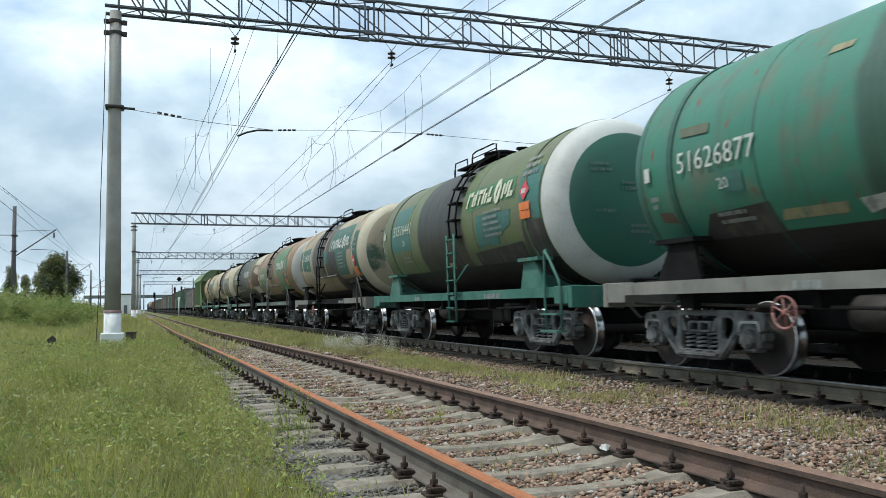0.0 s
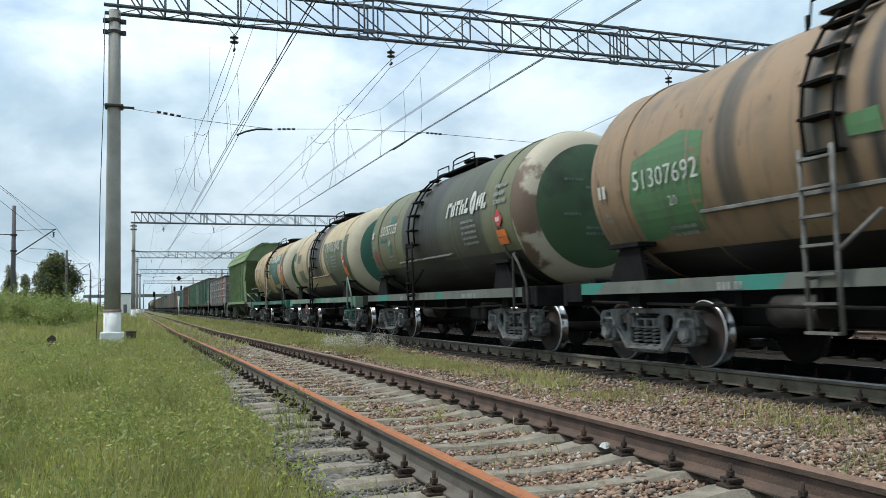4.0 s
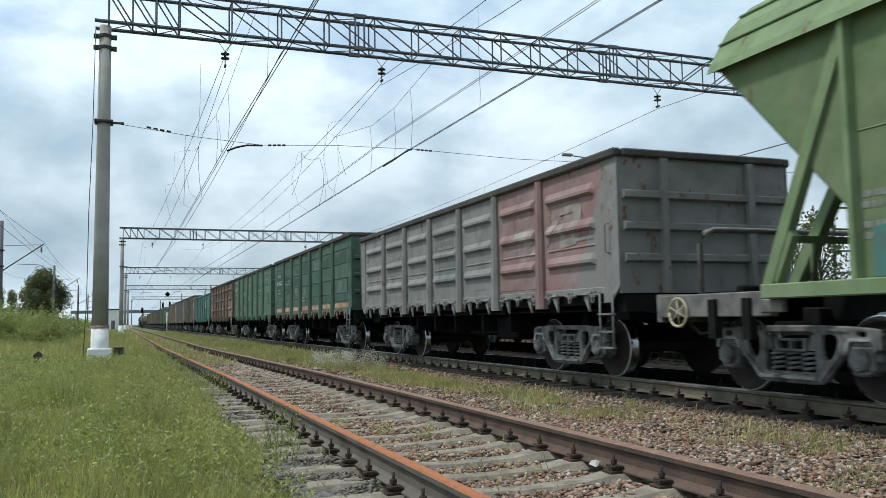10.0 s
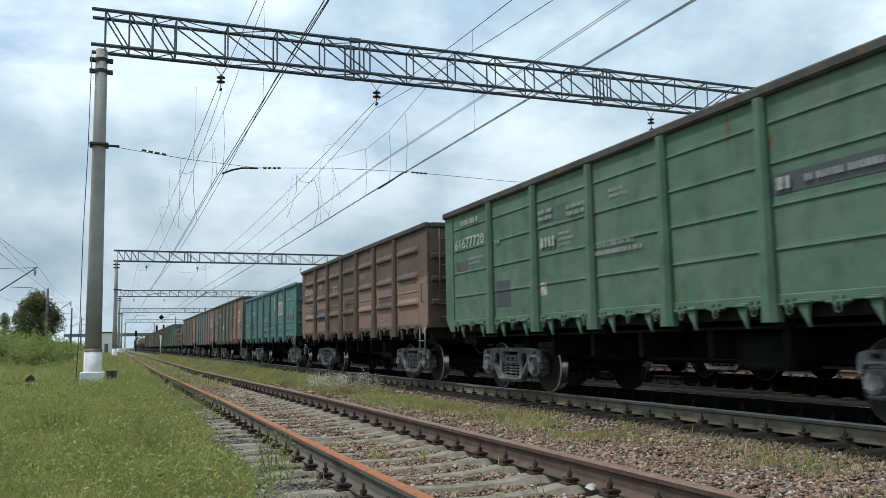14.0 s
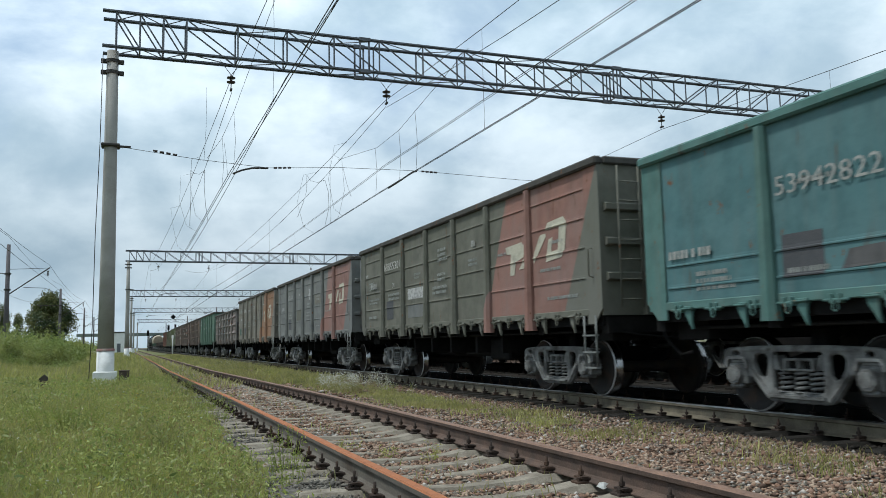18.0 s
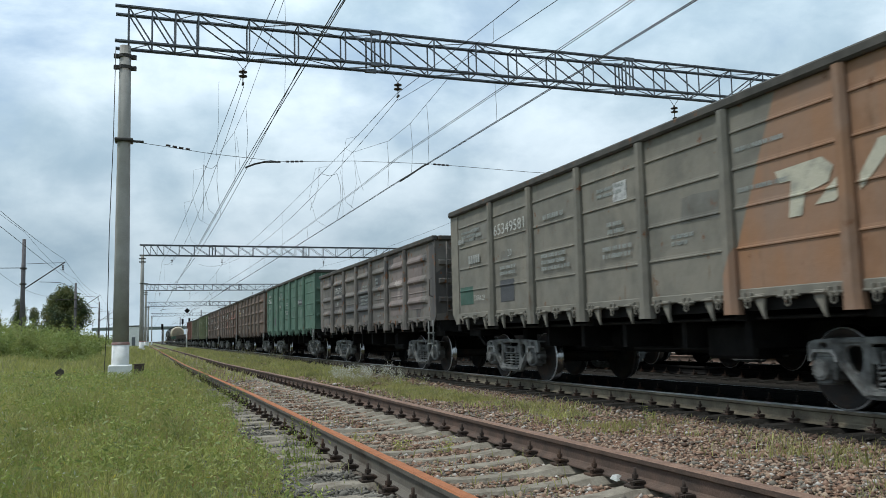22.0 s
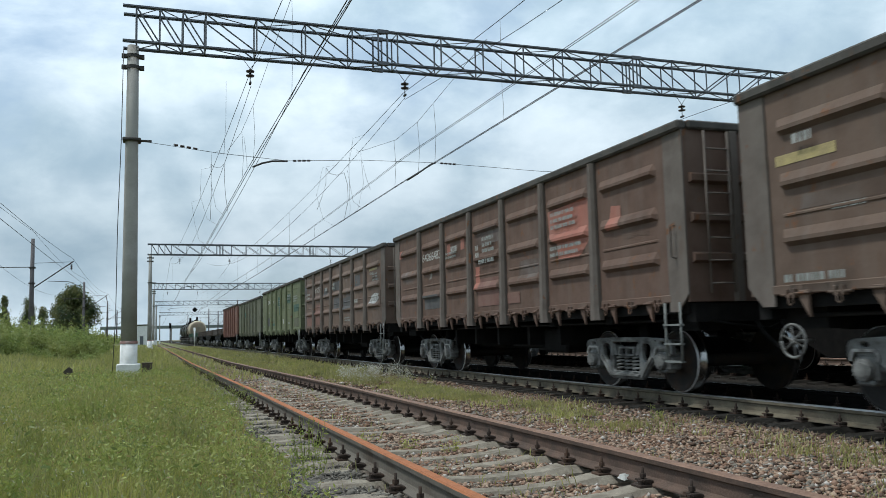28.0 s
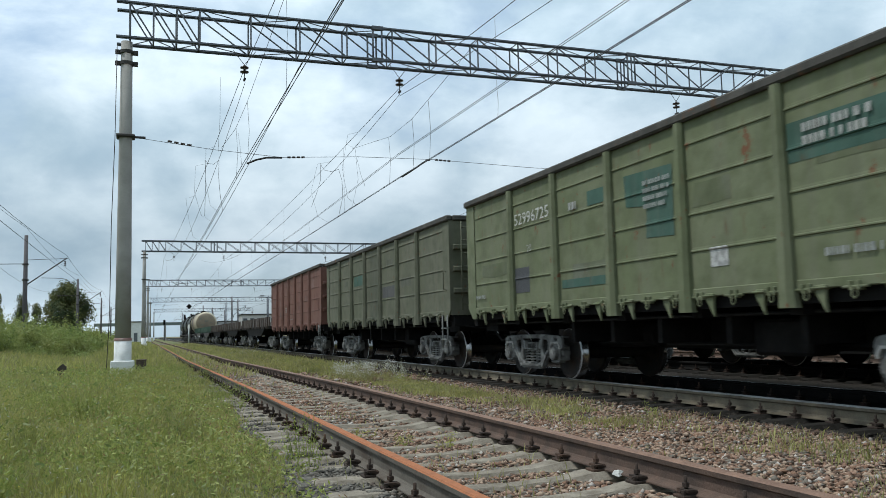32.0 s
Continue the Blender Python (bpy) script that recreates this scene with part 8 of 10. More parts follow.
# painted fields on the near sides, in wagon space: y from the middle, z above the rail
PAINTED = {
    0: [(GREY_B, quad(-0.6, 0.4, 1.62, 2.1)), (PINK, [(-2.6, 1.35), (-4.1, 1.35), (-4.1, 3.0), (-3.35, 3.0), (-2.9, 2.3)])],
    1: [(DEEPGREEN, [(5.95, 2.95), (4.4, 2.9), (4.35, 2.0), (4.9, 1.9), (5.98, 2.05), (6.2, 2.35)]), (DEEPGREEN, quad(2.75, 4.0, 2.0, 2.75)), (DEEPGREEN, [(2.3, 2.6), (1.6, 2.86), (1.0, 2.9), (1.0, 2.25), (2.3, 2.25)]), (DEEPGREEN, quad(-0.7, 0.5, 2.66, 3.0)), (BLUEGREEN, quad(-2.4, -1.0, 1.78, 2.62)), (DEEPGREEN, [(-2.75, 2.68), (-4.0, 2.68), (-4.05, 3.02), (-3.3, 2.95), (-2.75, 2.85)]), (DEEPGREEN, [(-4.4, 2.68), (-5.9, 2.68), (-5.9, 3.06), (-5.2, 2.98), (-4.4, 2.84)]), (BLUEGREEN, quad(-5.95, -4.4, 1.5, 1.74)), (BLUEGREEN, quad(-4.0, -2.75, 1.5, 1.72))],
    2: [(DARKSQ, quad(4.04, 3.5, 1.47, 1.92)), (DARKSQ, quad(-2.63, -4.12, 2.31, 2.52)), (WHITEWEAR, quad(2.42, 2.22, 1.58, 1.78)), (SLATE, quad(5.85, 5.3, 2.25, 2.42))],
    3: [(BROWN_A, quad(5.13, 4.6, 1.9, 2.3)), (SLATE, quad(4.1, 2.7, 1.62, 2.0)), (BROWN_A, quad(0.6, -0.6, 1.3, 2.15))],
    4: [(DARKSQ, quad(4.04, 3.5, 1.45, 1.89)), (SLATE, [(3.3, 1.48), (2.75, 1.5), (2.8, 1.68), (3.2, 1.66)]), (SLATE, [(-4.6, 1.86), (-5.5, 1.84), (-5.6, 1.98), (-4.9, 2.02), (-4.65, 1.95)]), (TEAL_G, quad(0.6, -0.2, 2.4, 2.75))],
    5: [(WHITEWEAR, quad(2.24, 0.9, 1.88, 2.13)), (DARKSQ, quad(3.97, 3.41, 1.46, 1.92)), (GREY_B, quad(2.24, 0.9, 1.45, 1.74))],
    6: [(DARKSQ, quad(3.96, 3.41, 1.47, 1.88)), (WHITEWEAR, quad(-0.1, -0.55, 2.5, 2.9)), (GREY_A, quad(2.2, 1.0, 1.8, 2.18)), (GREY_C, quad(-1.2, -2.2, 2.3, 2.6))],
    7: [(BLUEGREEN, quad(5.94, 5.25, 1.47, 1.83)), (DARKSQ, quad(3.9, 3.3, 1.45, 1.85)), (WHITEWEAR, quad(-0.1, -0.45, 2.68, 2.95))],
    8: [(SLATE, quad(-1.32, -1.83, 2.23, 2.59)), (SLATE, quad(0.65, -0.55, 1.5, 2.2)), (SLATE, quad(4.0, 2.75, 2.27, 2.6)), (SLATE, quad(2.3, 1.0, 1.45, 1.85)), (GREYROSE, [(-2.75, 1.4), (-4.1, 1.4), (-4.1, 2.95), (-3.1, 2.9)]), (GREYROSE, quad(-4.4, -5.5, 1.5, 2.8))],
    9: [(DARKSQ, quad(-2.83, -4.16, 2.24, 2.46)), (DARKSQ, quad(3.9, 3.4, 1.5, 1.88))],
    10: [(OCHREMARK, quad(5.89, 5.07, 2.55, 2.66)), (WHITEWEAR, quad(0.73, 0.42, 1.48, 1.65)), (RED_A, quad(2.3, 1.0, 2.05, 2.25))],
    11: [(PINKRED, [(-2.68, 2.85), (-4.06, 2.89), (-4.05, 2.25), (-3.72, 2.01), (-3.01, 2.04), (-2.98, 2.3), (-2.73, 2.45)]), (SLATE, quad(3.97, 2.85, 1.46, 1.78)), (PINKRED, quad(-6.08, -6.35, 2.66, 2.98)), (PINKRED, quad(2.29, 2.08, 2.6, 2.85)), (PINKRED, quad(1.43, 1.21, 2.65, 2.88)), (DULLPINK, quad(0.5, -0.55, 1.4, 1.95)), (PINKRED, quad(0.6, 0.38, 1.75, 2.2)), (PINKRED, [(-4.6, 2.3), (-4.95, 2.3), (-4.95, 2.62), (-4.7, 2.65)]), (PINKRED, quad(6.0, 5.7, 2.85, 3.05)), (DULLPINK, quad(-0.95, -1.5, 1.4, 1.6))],
    12: [(BROWN_A, [(5.95, 3.0), (4.42, 3.02), (4.45, 2.3), (5.3, 2.15), (6.0, 2.3)]), (BROWN_A, [(4.05, 3.0), (2.75, 3.05), (2.72, 2.25), (3.5, 2.16), (4.05, 2.3)]), (SLATE, [(-1.0, 2.15), (-2.2, 2.2), (-2.35, 1.8), (-1.05, 1.76)]), (WHITEWEAR, [(-4.56, 1.84), (-5.4, 1.80), (-5.68, 1.95), (-5.68, 2.1), (-5.2, 2.12), (-4.9, 2.05)]), (OCHREMARK, quad(-4.62, -5.56, 2.80, 2.86)), (SLATE, quad(0.6, -0.55, 2.5, 2.8)), (SLATE, quad(0.55, -0.6, 1.85, 2.22)), (DULLPINK, quad(3.98, 2.71, 1.32, 2.12)), (SLATE, quad(-2.75, -3.5, 2.45, 2.8)), (SLATE, quad(2.3, 1.6, 2.42, 2.66)), (DULLPINK, quad(5.9, 4.45, 1.32, 1.75)), (SLATE, quad(6.4, 5.9, 2.6, 2.95))],
    13: [(BLUEGREEN, quad(-2.62, -4.14, 2.50, 2.92)), (DARKSQ, quad(4.14, 3.56, 1.50, 1.94)), (BLUEGREEN, quad(-4.57, -5.96, 2.03, 2.35)), (BLUEGREEN, [(0.49, 2.94), (-0.63, 2.91), (-0.62, 2.0), (0.0, 2.03), (-0.05, 2.45), (0.45, 2.5)]), (WHITEWEAR, quad(-1.3, -1.61, 1.54, 1.77)), (BLUEGREEN, quad(2.38, 1.04, 1.49, 1.62)), (BLUEGREEN, quad(1.5, 1.0, 2.68, 2.9)), (OLIVE_B, quad(-4.6, -5.9, 1.35, 1.72))],
    14: [(BLUEGREEN, quad(2.3, 1.2, 2.3, 2.6)), (SLATE, quad(-1.0, -2.2, 1.8, 2.1))],
}
# lines of unreadable writing: y, z, width, rows, letter height
LINES = {
    0: [(-0.1, 2.3, 0.9, 2, 0.06)], 1: [(5.25, 2.80, 0.85, 1, 0.11), (5.2, 2.14, 0.8, 2, 0.06), (3.4, 1.62, 0.5, 1, 0.08), (2.9, 2.50, 0.8, 1, 0.07), (1.6, 2.62, 0.5, 2, 0.06), (1.6, 2.08, 0.6, 2, 0.06), (0.3, 1.70, 0.5, 2, 0.06)],
    2: [(5.14, 3.16, 0.85, 1, 0.10), (2.1, 2.84, 0.6, 2, 0.06), (1.2, 2.80, 0.6, 2, 0.06), (3.9, 2.62, 0.3, 1, 0.06), (0.2, 2.12, 1.3, 2, 0.06), (2.1, 2.40, 0.5, 1, 0.16), (-2.85, 2.415, 0.3, 1, 0.13), (-3.55, 2.415, 0.95, 1, 0.07)],
    3: [(4.85, 2.10, 0.5, 3, 0.07), (4.9, 2.42, 0.2, 1, 0.1), (1.6, 2.5, 0.6, 3, 0.06)],
    4: [(0.2, 1.58, 1.3, 1, 0.07), (-1.6, 1.60, 0.9, 1, 0.07), (-0.2, 2.0, 0.9, 2, 0.06), (5.4, 1.86, 1.0, 1, 0.10), (-5.2, 2.62, 0.8, 1, 0.08)],
    5: [(5.05, 2.38, 0.55, 1, 0.14), (3.3, 2.30, 0.2, 1, 0.10), (3.3, 2.02, 0.9, 2, 0.06), (5.1, 1.55, 0.9, 1, 0.07), (-0.2, 2.72, 0.6, 3, 0.06), (-0.1, 2.25, 0.5, 2, 0.06), (-0.1, 1.98, 1.1, 2, 0.06), (-1.9, 2.75, 0.25, 1, 0.12), (5.7, 2.7, 0.3, 1, 0.09)],
    6: [(5.05, 2.36, 0.55, 1, 0.14), (3.4, 2.0, 0.8, 2, 0.06), (-0.2, 2.30, 0.5, 2, 0.07), (-0.2, 1.98, 1.0, 2, 0.06), (-1.9, 2.5, 0.7, 2, 0.07), (1.5, 2.78, 0.3, 1, 0.09)],
    7: [(5.1, 2.36, 0.6, 1, 0.16), (3.4, 2.02, 0.9, 2, 0.06), (3.4, 2.32, 0.2, 1, 0.12), (4.9, 2.88, 0.5, 2, 0.07), (-0.2, 2.32, 0.5, 2, 0.06), (-0.2, 1.98, 0.8, 2, 0.06), (1.6, 2.02, 1.1, 3, 0.06), (1.7, 2.76, 0.7, 1, 0.08), (5.75, 2.78, 0.4, 1, 0.10)],
    8: [(-0.1, 1.95, 0.9, 3, 0.06), (-1.55, 2.42, 0.4, 2, 0.06), (3.4, 1.98, 0.25, 1, 0.12), (-0.2, 2.3, 0.6, 2, 0.05)],
    9: [(5.2, 3.0, 0.8, 1, 0.10), (1.9, 2.36, 0.5, 1, 0.14), (-0.1, 2.02, 1.3, 2, 0.06), (2.0, 2.76, 0.5, 2, 0.06), (5.2, 2.4, 0.5, 1, 0.08), (-2.98, 2.35, 0.3, 1, 0.13), (-3.62, 2.35, 0.95, 1, 0.07)],
    10: [(3.4, 2.20, 0.2, 1, 0.12), (5.4, 2.78, 0.35, 1, 0.10), (5.4, 1.36, 0.8, 1, 0.08)],
    11: [(3.4, 2.22, 0.2, 1, 0.12), (1.65, 2.70, 0.5, 1, 0.12), (-0.2, 2.60, 0.6, 3, 0.07), (-0.2, 2.28, 1.0, 1, 0.08), (-3.4, 2.66, 1.0, 3, 0.06), (-3.4, 2.16, 1.1, 2, 0.06), (0.35, 2.50, 0.2, 2, 0.1)],
    12: [(1.6, 2.62, 0.4, 1, 0.13), (5.2, 2.52, 0.9, 2, 0.09), (0.3, 2.65, 0.5, 2, 0.08), (-3.2, 1.98, 0.6, 1, 0.12), (-5.2, 2.7, 0.6, 1, 0.07)],
    13: [(-3.3, 2.76, 0.9, 2, 0.09), (-3.5, 1.55, 0.9, 1, 0.08), (-0.3, 2.6, 0.6, 4, 0.06), (1.9, 2.75, 0.3, 1, 0.12), (-5.2, 2.62, 1.2, 3, 0.06), (5.7, 1.5, 0.5, 1, 0.07), (3.5, 2.25, 0.2, 1, 0.12)],
}
OPEN = []
for i, (lab, body, posts, panels, deep, num, field, hw) in enumerate(SPEC):
    post_of = corner = None
    deep = "smooth" if i == 4 else deep
    top = TOPS.get(i, 3.48)
    if i in FIELDS and i not in (0, 8):
        panels, post_of, corner = corner_field(*FIELDS[i])
    if i == 0:
        panels = {1: PINK, 0: paint("grey_pink_front_bay", (0.34, 0.19, 0.18), (0.33, 0.26, 0.25), 0.2, 0.35, split=((-1, -0.51, 4.6 - 5.1225, (0.25, 0.235, 0.225)),))}
        post_of = {0: PINK}
    if i == 1:
        panels = {k: HEM for k in range(7)}
    low = ORANGE_LOW if i == 3 else None
    g = open_wagon(G0 + GL * i, lab, body, posts, panels, deep, "step" if i == 0 else True, hw, hooks=HEMCLAW if i == 1 else None, rim=body if i == 4 else DARKRIM, post_of=post_of, front_corner=low or corner, rear_corner=low, top=top)
    OPEN.append(g)
    if i in FIELDS:
        logo(g, CREAMMARK if i not in (0, 8) else plain("faint_pink_mark", (0.34, 0.30, 0.26), (0.24, 0.18, 0.165), 0.7, 0, 4, 0.05, (0.4, 0.6)), deep, top, -0.18 if i in (0, 8) else 0)
    if num:
        ny, nz, nw = PLACES.get(i, (3.4, 2.60 if deep is True else 2.70, 1.32))
        flat_writing(g, num, 0.20, -G_SIDE - 0.009 if deep is True else -G_SIDE - 0.028, ny, nz, NUM if i not in (0, 4, 6) else DIMNUM, "white stencilled wagon number", width=nw)
    rest_of_marks(g, 40 + i, body, deep, top, skip=(0, 1) if i in FIELDS else ())
    for k, (mat, pts) in enumerate(PAINTED.get(i, ())):
        side_poly(g, pts, deep, top, mat, out=0.0045 + 0.0008 * k)
    for k, (ly, lz, lw, rows, lh) in enumerate(LINES.get(i, ())):
        if lw == 0.2 and rows == 1:
            flat_writing(g, "20", 0.13, -G_SIDE - 0.030, ly, lz - 0.06, DIMNUM, name="small_number")
            continue
        flat_bars(g, k % 5, lw, rows, lh, 0.045, -G_SIDE - (0.068 if deep is True and i > 9 else 0.030), ly, lz, DIMNUM if lh > 0.085 else PALE)
    if i in (3, 7):
        flat_writing(g, "69,5 \u0422" if i == 3 else "\u0422\u0410\u0420\u0410 23", 0.10, -G_SIDE - 0.030, 3.5 if i == 3 else 4.88, 2.69 if i == 3 else 1.53, NUM, "white stencilled load figures", "load_figures")
    if i == 4:
        for k in range(4):
            z = 2.36 + 0.125 * k
            side_poly(g, [(-1.74 - 0.05 * k, z), (-2.40, z + 0.02), (-2.42, z + 0.07), (-1.80 - 0.05 * k, z + 0.055)], deep, top, CREAMMARK, "company_mark", "cream slanted company bar", 0.012)
        side_poly(g, [(-1.72, 2.36), (-1.78, 2.36), (-1.80, 2.58), (-1.95, 2.80), (-1.88, 2.80), (-1.72, 2.60)], deep, top, CREAMMARK, "company_mark", "cream slanted company bar", 0.012)
        for y0 in (-2.69, -3.14, -3.59):
            for a, b, z0, z1 in ((0.0, 0.10, 2.08, 2.62), (0.26, 0.36, 2.08, 2.62), (0.10, 0.26, 2.08, 2.17), (0.10, 0.26, 2.53, 2.62)):
                side_poly(g, quad(y0 - a, y0 - b, z0, z1), deep, top, CREAMMARK, "company_mark", "cream bar of a hollow company block", 0.012)
far_tank = tank_paint("tank_far", (0.25, 0.195, 0.125), ((-0.6, 0.8, OIL, 0.4),), seed=9.0)
last = G0 + GL * 15 + 6.96
for k in range(5):
    if k < 3:
        flat_wagon(last + 6.9 + 13.8 * k, BLACK, paint("flat_brown_paint", (0.075, 0.05, 0.04)), "low flat wagon with dark drop sides")
    else:
        flat_wagon(last + 6.9 + 13.8 * k, STEEL, GREEN_A, "low flat wagon with green drop sides")
last += 25.2
tank_wagon(last + 43.8 + 6.0, "cream tank wagon with a cream end", far_tank, ((CREAM_RIM, 0.86), (plain("cream_tank_end", (0.30, 0.24, 0.16), (0.2, 0.155, 0.11), 0.6, 0, 1), 0.0)), STEEL, "", 21, bright_ends=False)
for k in range(3):
    tank_wagon(last + 43.8 + 18.0 + 12.02 * k, "dark tank wagon at the train's far end", tank_paint("tank_dark", (0.03, 0.045, 0.035), ((-0.6, 0.8, OIL, 0.4),), seed=8.0), ((BLACK, 0.0),), STEEL, "", 22 + k, bright_ends=False)

# ---- beside the line ----
def soup(name, co, tri, mats, kind="stuff", label="", category="", smooth=False, index=None):
    """One mesh from arrays of corners and triangles."""
    me = bpy.data.meshes.new(name)
    me.vertices.add(len(co))
    me.vertices.foreach_set("co", np.asarray(co, dtype=np.float32).ravel())
    n = len(tri)
    me.loops.add(n * 3)
    me.loops.foreach_set("vertex_index", np.asarray(tri, dtype=np.int32).ravel())
    me.polygons.add(n)
    me.polygons.foreach_set("loop_start", np.arange(0, n * 3, 3, dtype=np.int32))
    for m in mats:
        me.materials.append(m)
    if index is not None:
        me.polygons.foreach_set("material_index", np.asarray(index, dtype=np.int32))
    me.update(calc_edges=True)
    if smooth:
        me.polygons.foreach_set("use_smooth", np.ones(n, dtype=bool))
    ob = new(name, me)
    return tagged(ob, label, category, kind=kind)


def heights(xs, ys):
    return np.array([ground_z(x, y) for x, y in zip(xs, ys)])


def blades(xs, ys, zs, h, w, lean, rng):
    """Bent grass blades, five corners each."""
    n = len(xs)
    a = rng.uniform(0, 2 * np.pi, n)
    b = rng.uniform(0, 2 * np.pi, n)
    dx, dy = np.cos(a) * w, np.sin(a) * w
    lx, ly = np.cos(b) * lean * h, np.sin(b) * lean * h
    p = np.empty((n, 5, 3))
    p[:, 0] = np.stack([xs - dx, ys - dy, zs - 0.02], 1)
    p[:, 1] = np.stack([xs + dx, ys + dy, zs - 0.02], 1)
    p[:, 2] = np.stack([xs - dx * 0.7 + lx * 0.35, ys - dy * 0.7 + ly * 0.35, zs + h * 0.6], 1)
    p[:, 3] = np.stack([xs + dx * 0.7 + lx * 0.35, ys + dy * 0.7 + ly * 0.35, zs + h * 0.6], 1)
    p[:, 4] = np.stack([xs + lx, ys + ly, zs + h], 1)
    k = np.arange(n)[:, None, None] * 5
    t = np.array([[0, 1, 3], [0, 3, 2], [2, 3, 4]])[None] + k
    return p.reshape(-1, 3), t.reshape(-1, 3)


GRASS = leafy("meadow_grass", (0.275, 0.290, 0.064), (0.52, 0.50, 0.165))
DRY = leafy("dry_grass", (0.30, 0.29, 0.115), (0.42, 0.38, 0.20))
WEED = leafy("broad_weed_leaves", (0.170, 0.235, 0.044), (0.37, 0.41, 0.10))
STRAW = leafy("yellowed_weed_leaves", (0.28, 0.34, 0.08), (0.45, 0.49, 0.15))
PALELEAF = leafy("pale_leaf_undersides", (0.32, 0.37, 0.25), (0.45, 0.48, 0.38))
RUDDY = leafy("reddish_withered_leaves", (0.24, 0.13, 0.06), (0.34, 0.24, 0.11))
YELLOW = leafy("yellow_flowers", (0.55, 0.45, 0.03), (0.65, 0.55, 0.06))
WHITEFL = leafy("white_flowers", (0.62, 0.62, 0.56), (0.75, 0.75, 0.70))
BUSH = leafy("bush_leaves", (0.155, 0.22, 0.050), (0.30, 0.35, 0.10))
TREELEAF = leafy("tree_leaves", (0.032, 0.052, 0.022), (0.065, 0.090, 0.036))


def meadow():
    rng = np.random.default_rng(3)
    parts, tris, idx, base = [], [], [], 0
    # y from, y to, x from, x to, how many, height, width
    zones = ((-8.0, 3.2, -6.0, 1.0, 26000, 0.13, 0.006), (3.2, 7.0, -4.6, 1.15, 52000, 0.13, 0.0036), (7.0, 13.0, -5.8, 1.25, 64000, 0.14, 0.0052), (13.0, 26.0, -7.5, 1.5, 62000, 0.17, 0.009), (26.0, 60.0, -12.0, 1.6, 52000, 0.30, 0.020), (60.0, 130.0, -18.0, 2.5, 30000, 0.42, 0.05))
    for y0, y1, x0, x1, n, h, w in zones:
        ys = rng.uniform(y0, y1, n)
        xs = rng.uniform(x0, x1, n)
        edge = np.array([1.02 + 0.035 * (y - 4) * (y < 16) + 0.42 * (y >= 16) + 0.35 * smooth_noise(0.3, y, 0.9) for y in ys])
        keep = xs < edge
        clump = np.array([smooth_noise(x + 40, y, 1.1) + 0.5 * smooth_noise(x, y + 9, 3.0) for x, y in zip(xs, ys)])
        keep &= rng.uniform(-0.75, 0.5, n) < clump + 0.25
        xs, ys, clump = xs[keep], ys[keep], clump[keep]
        hh = h * rng.uniform(0.45, 1.35, len(xs)) * (1 + 0.75 * np.clip(clump, -0.5, 1))
        hh *= np.clip((1.35 - xs) / 0.6, 0.45, 1)
        hh *= np.clip(np.hypot((xs + 0.45) / 1.1, (ys - 22.6) / 2.6), 0.25, 1)
        hh *= np.clip(np.hypot((xs + 1.75) / 0.6, (ys - 20.8) / 2.2), 0.25, 1)
        p, t = blades(xs, ys, heights(xs, ys), hh, w * rng.uniform(0.6, 1.4, len(xs)), rng.uniform(0.1, 0.7, len(xs)), rng)
        parts.append(p)
        tris.append(t + base)
        base += len(p)
        idx.append(np.repeat((rng.random(len(xs)) < 0.32).astype(int), 3))
    soup("meadow_grass", np.concatenate(parts), np.concatenate(tris), [GRASS, DRY], label="uneven green meadow grass with dry stalks", category="grass", index=np.concatenate(idx))


def leaf_cloud(centres, sizes, rng, flat=0.0, slim=0.55, rise=0.0):
    """Small four-cornered leaves, folded along the middle, one at each centre."""
    n = len(centres)
    d = rng.normal(size=(n, 3))
    d[:, 2] = d[:, 2] * (1 - flat) + rise
    d /= np.linalg.norm(d, axis=1)[:, None]
    e = np.cross(d, rng.normal(size=(n, 3)))
    e /= np.linalg.norm(e, axis=1)[:, None]
    s = sizes[:, None]
    p = np.empty((n, 4, 3))
    p[:, 0] = centres - d * s
    p[:, 1] = centres + e * s * slim
    p[:, 2] = centres + d * s
    p[:, 3] = centres - e * s * slim
    k = np.arange(n)[:, None, None] * 4
    return p.reshape(-1, 3), (np.array([[0, 1, 2], [0, 2, 3]])[None] + k).reshape(-1, 3)


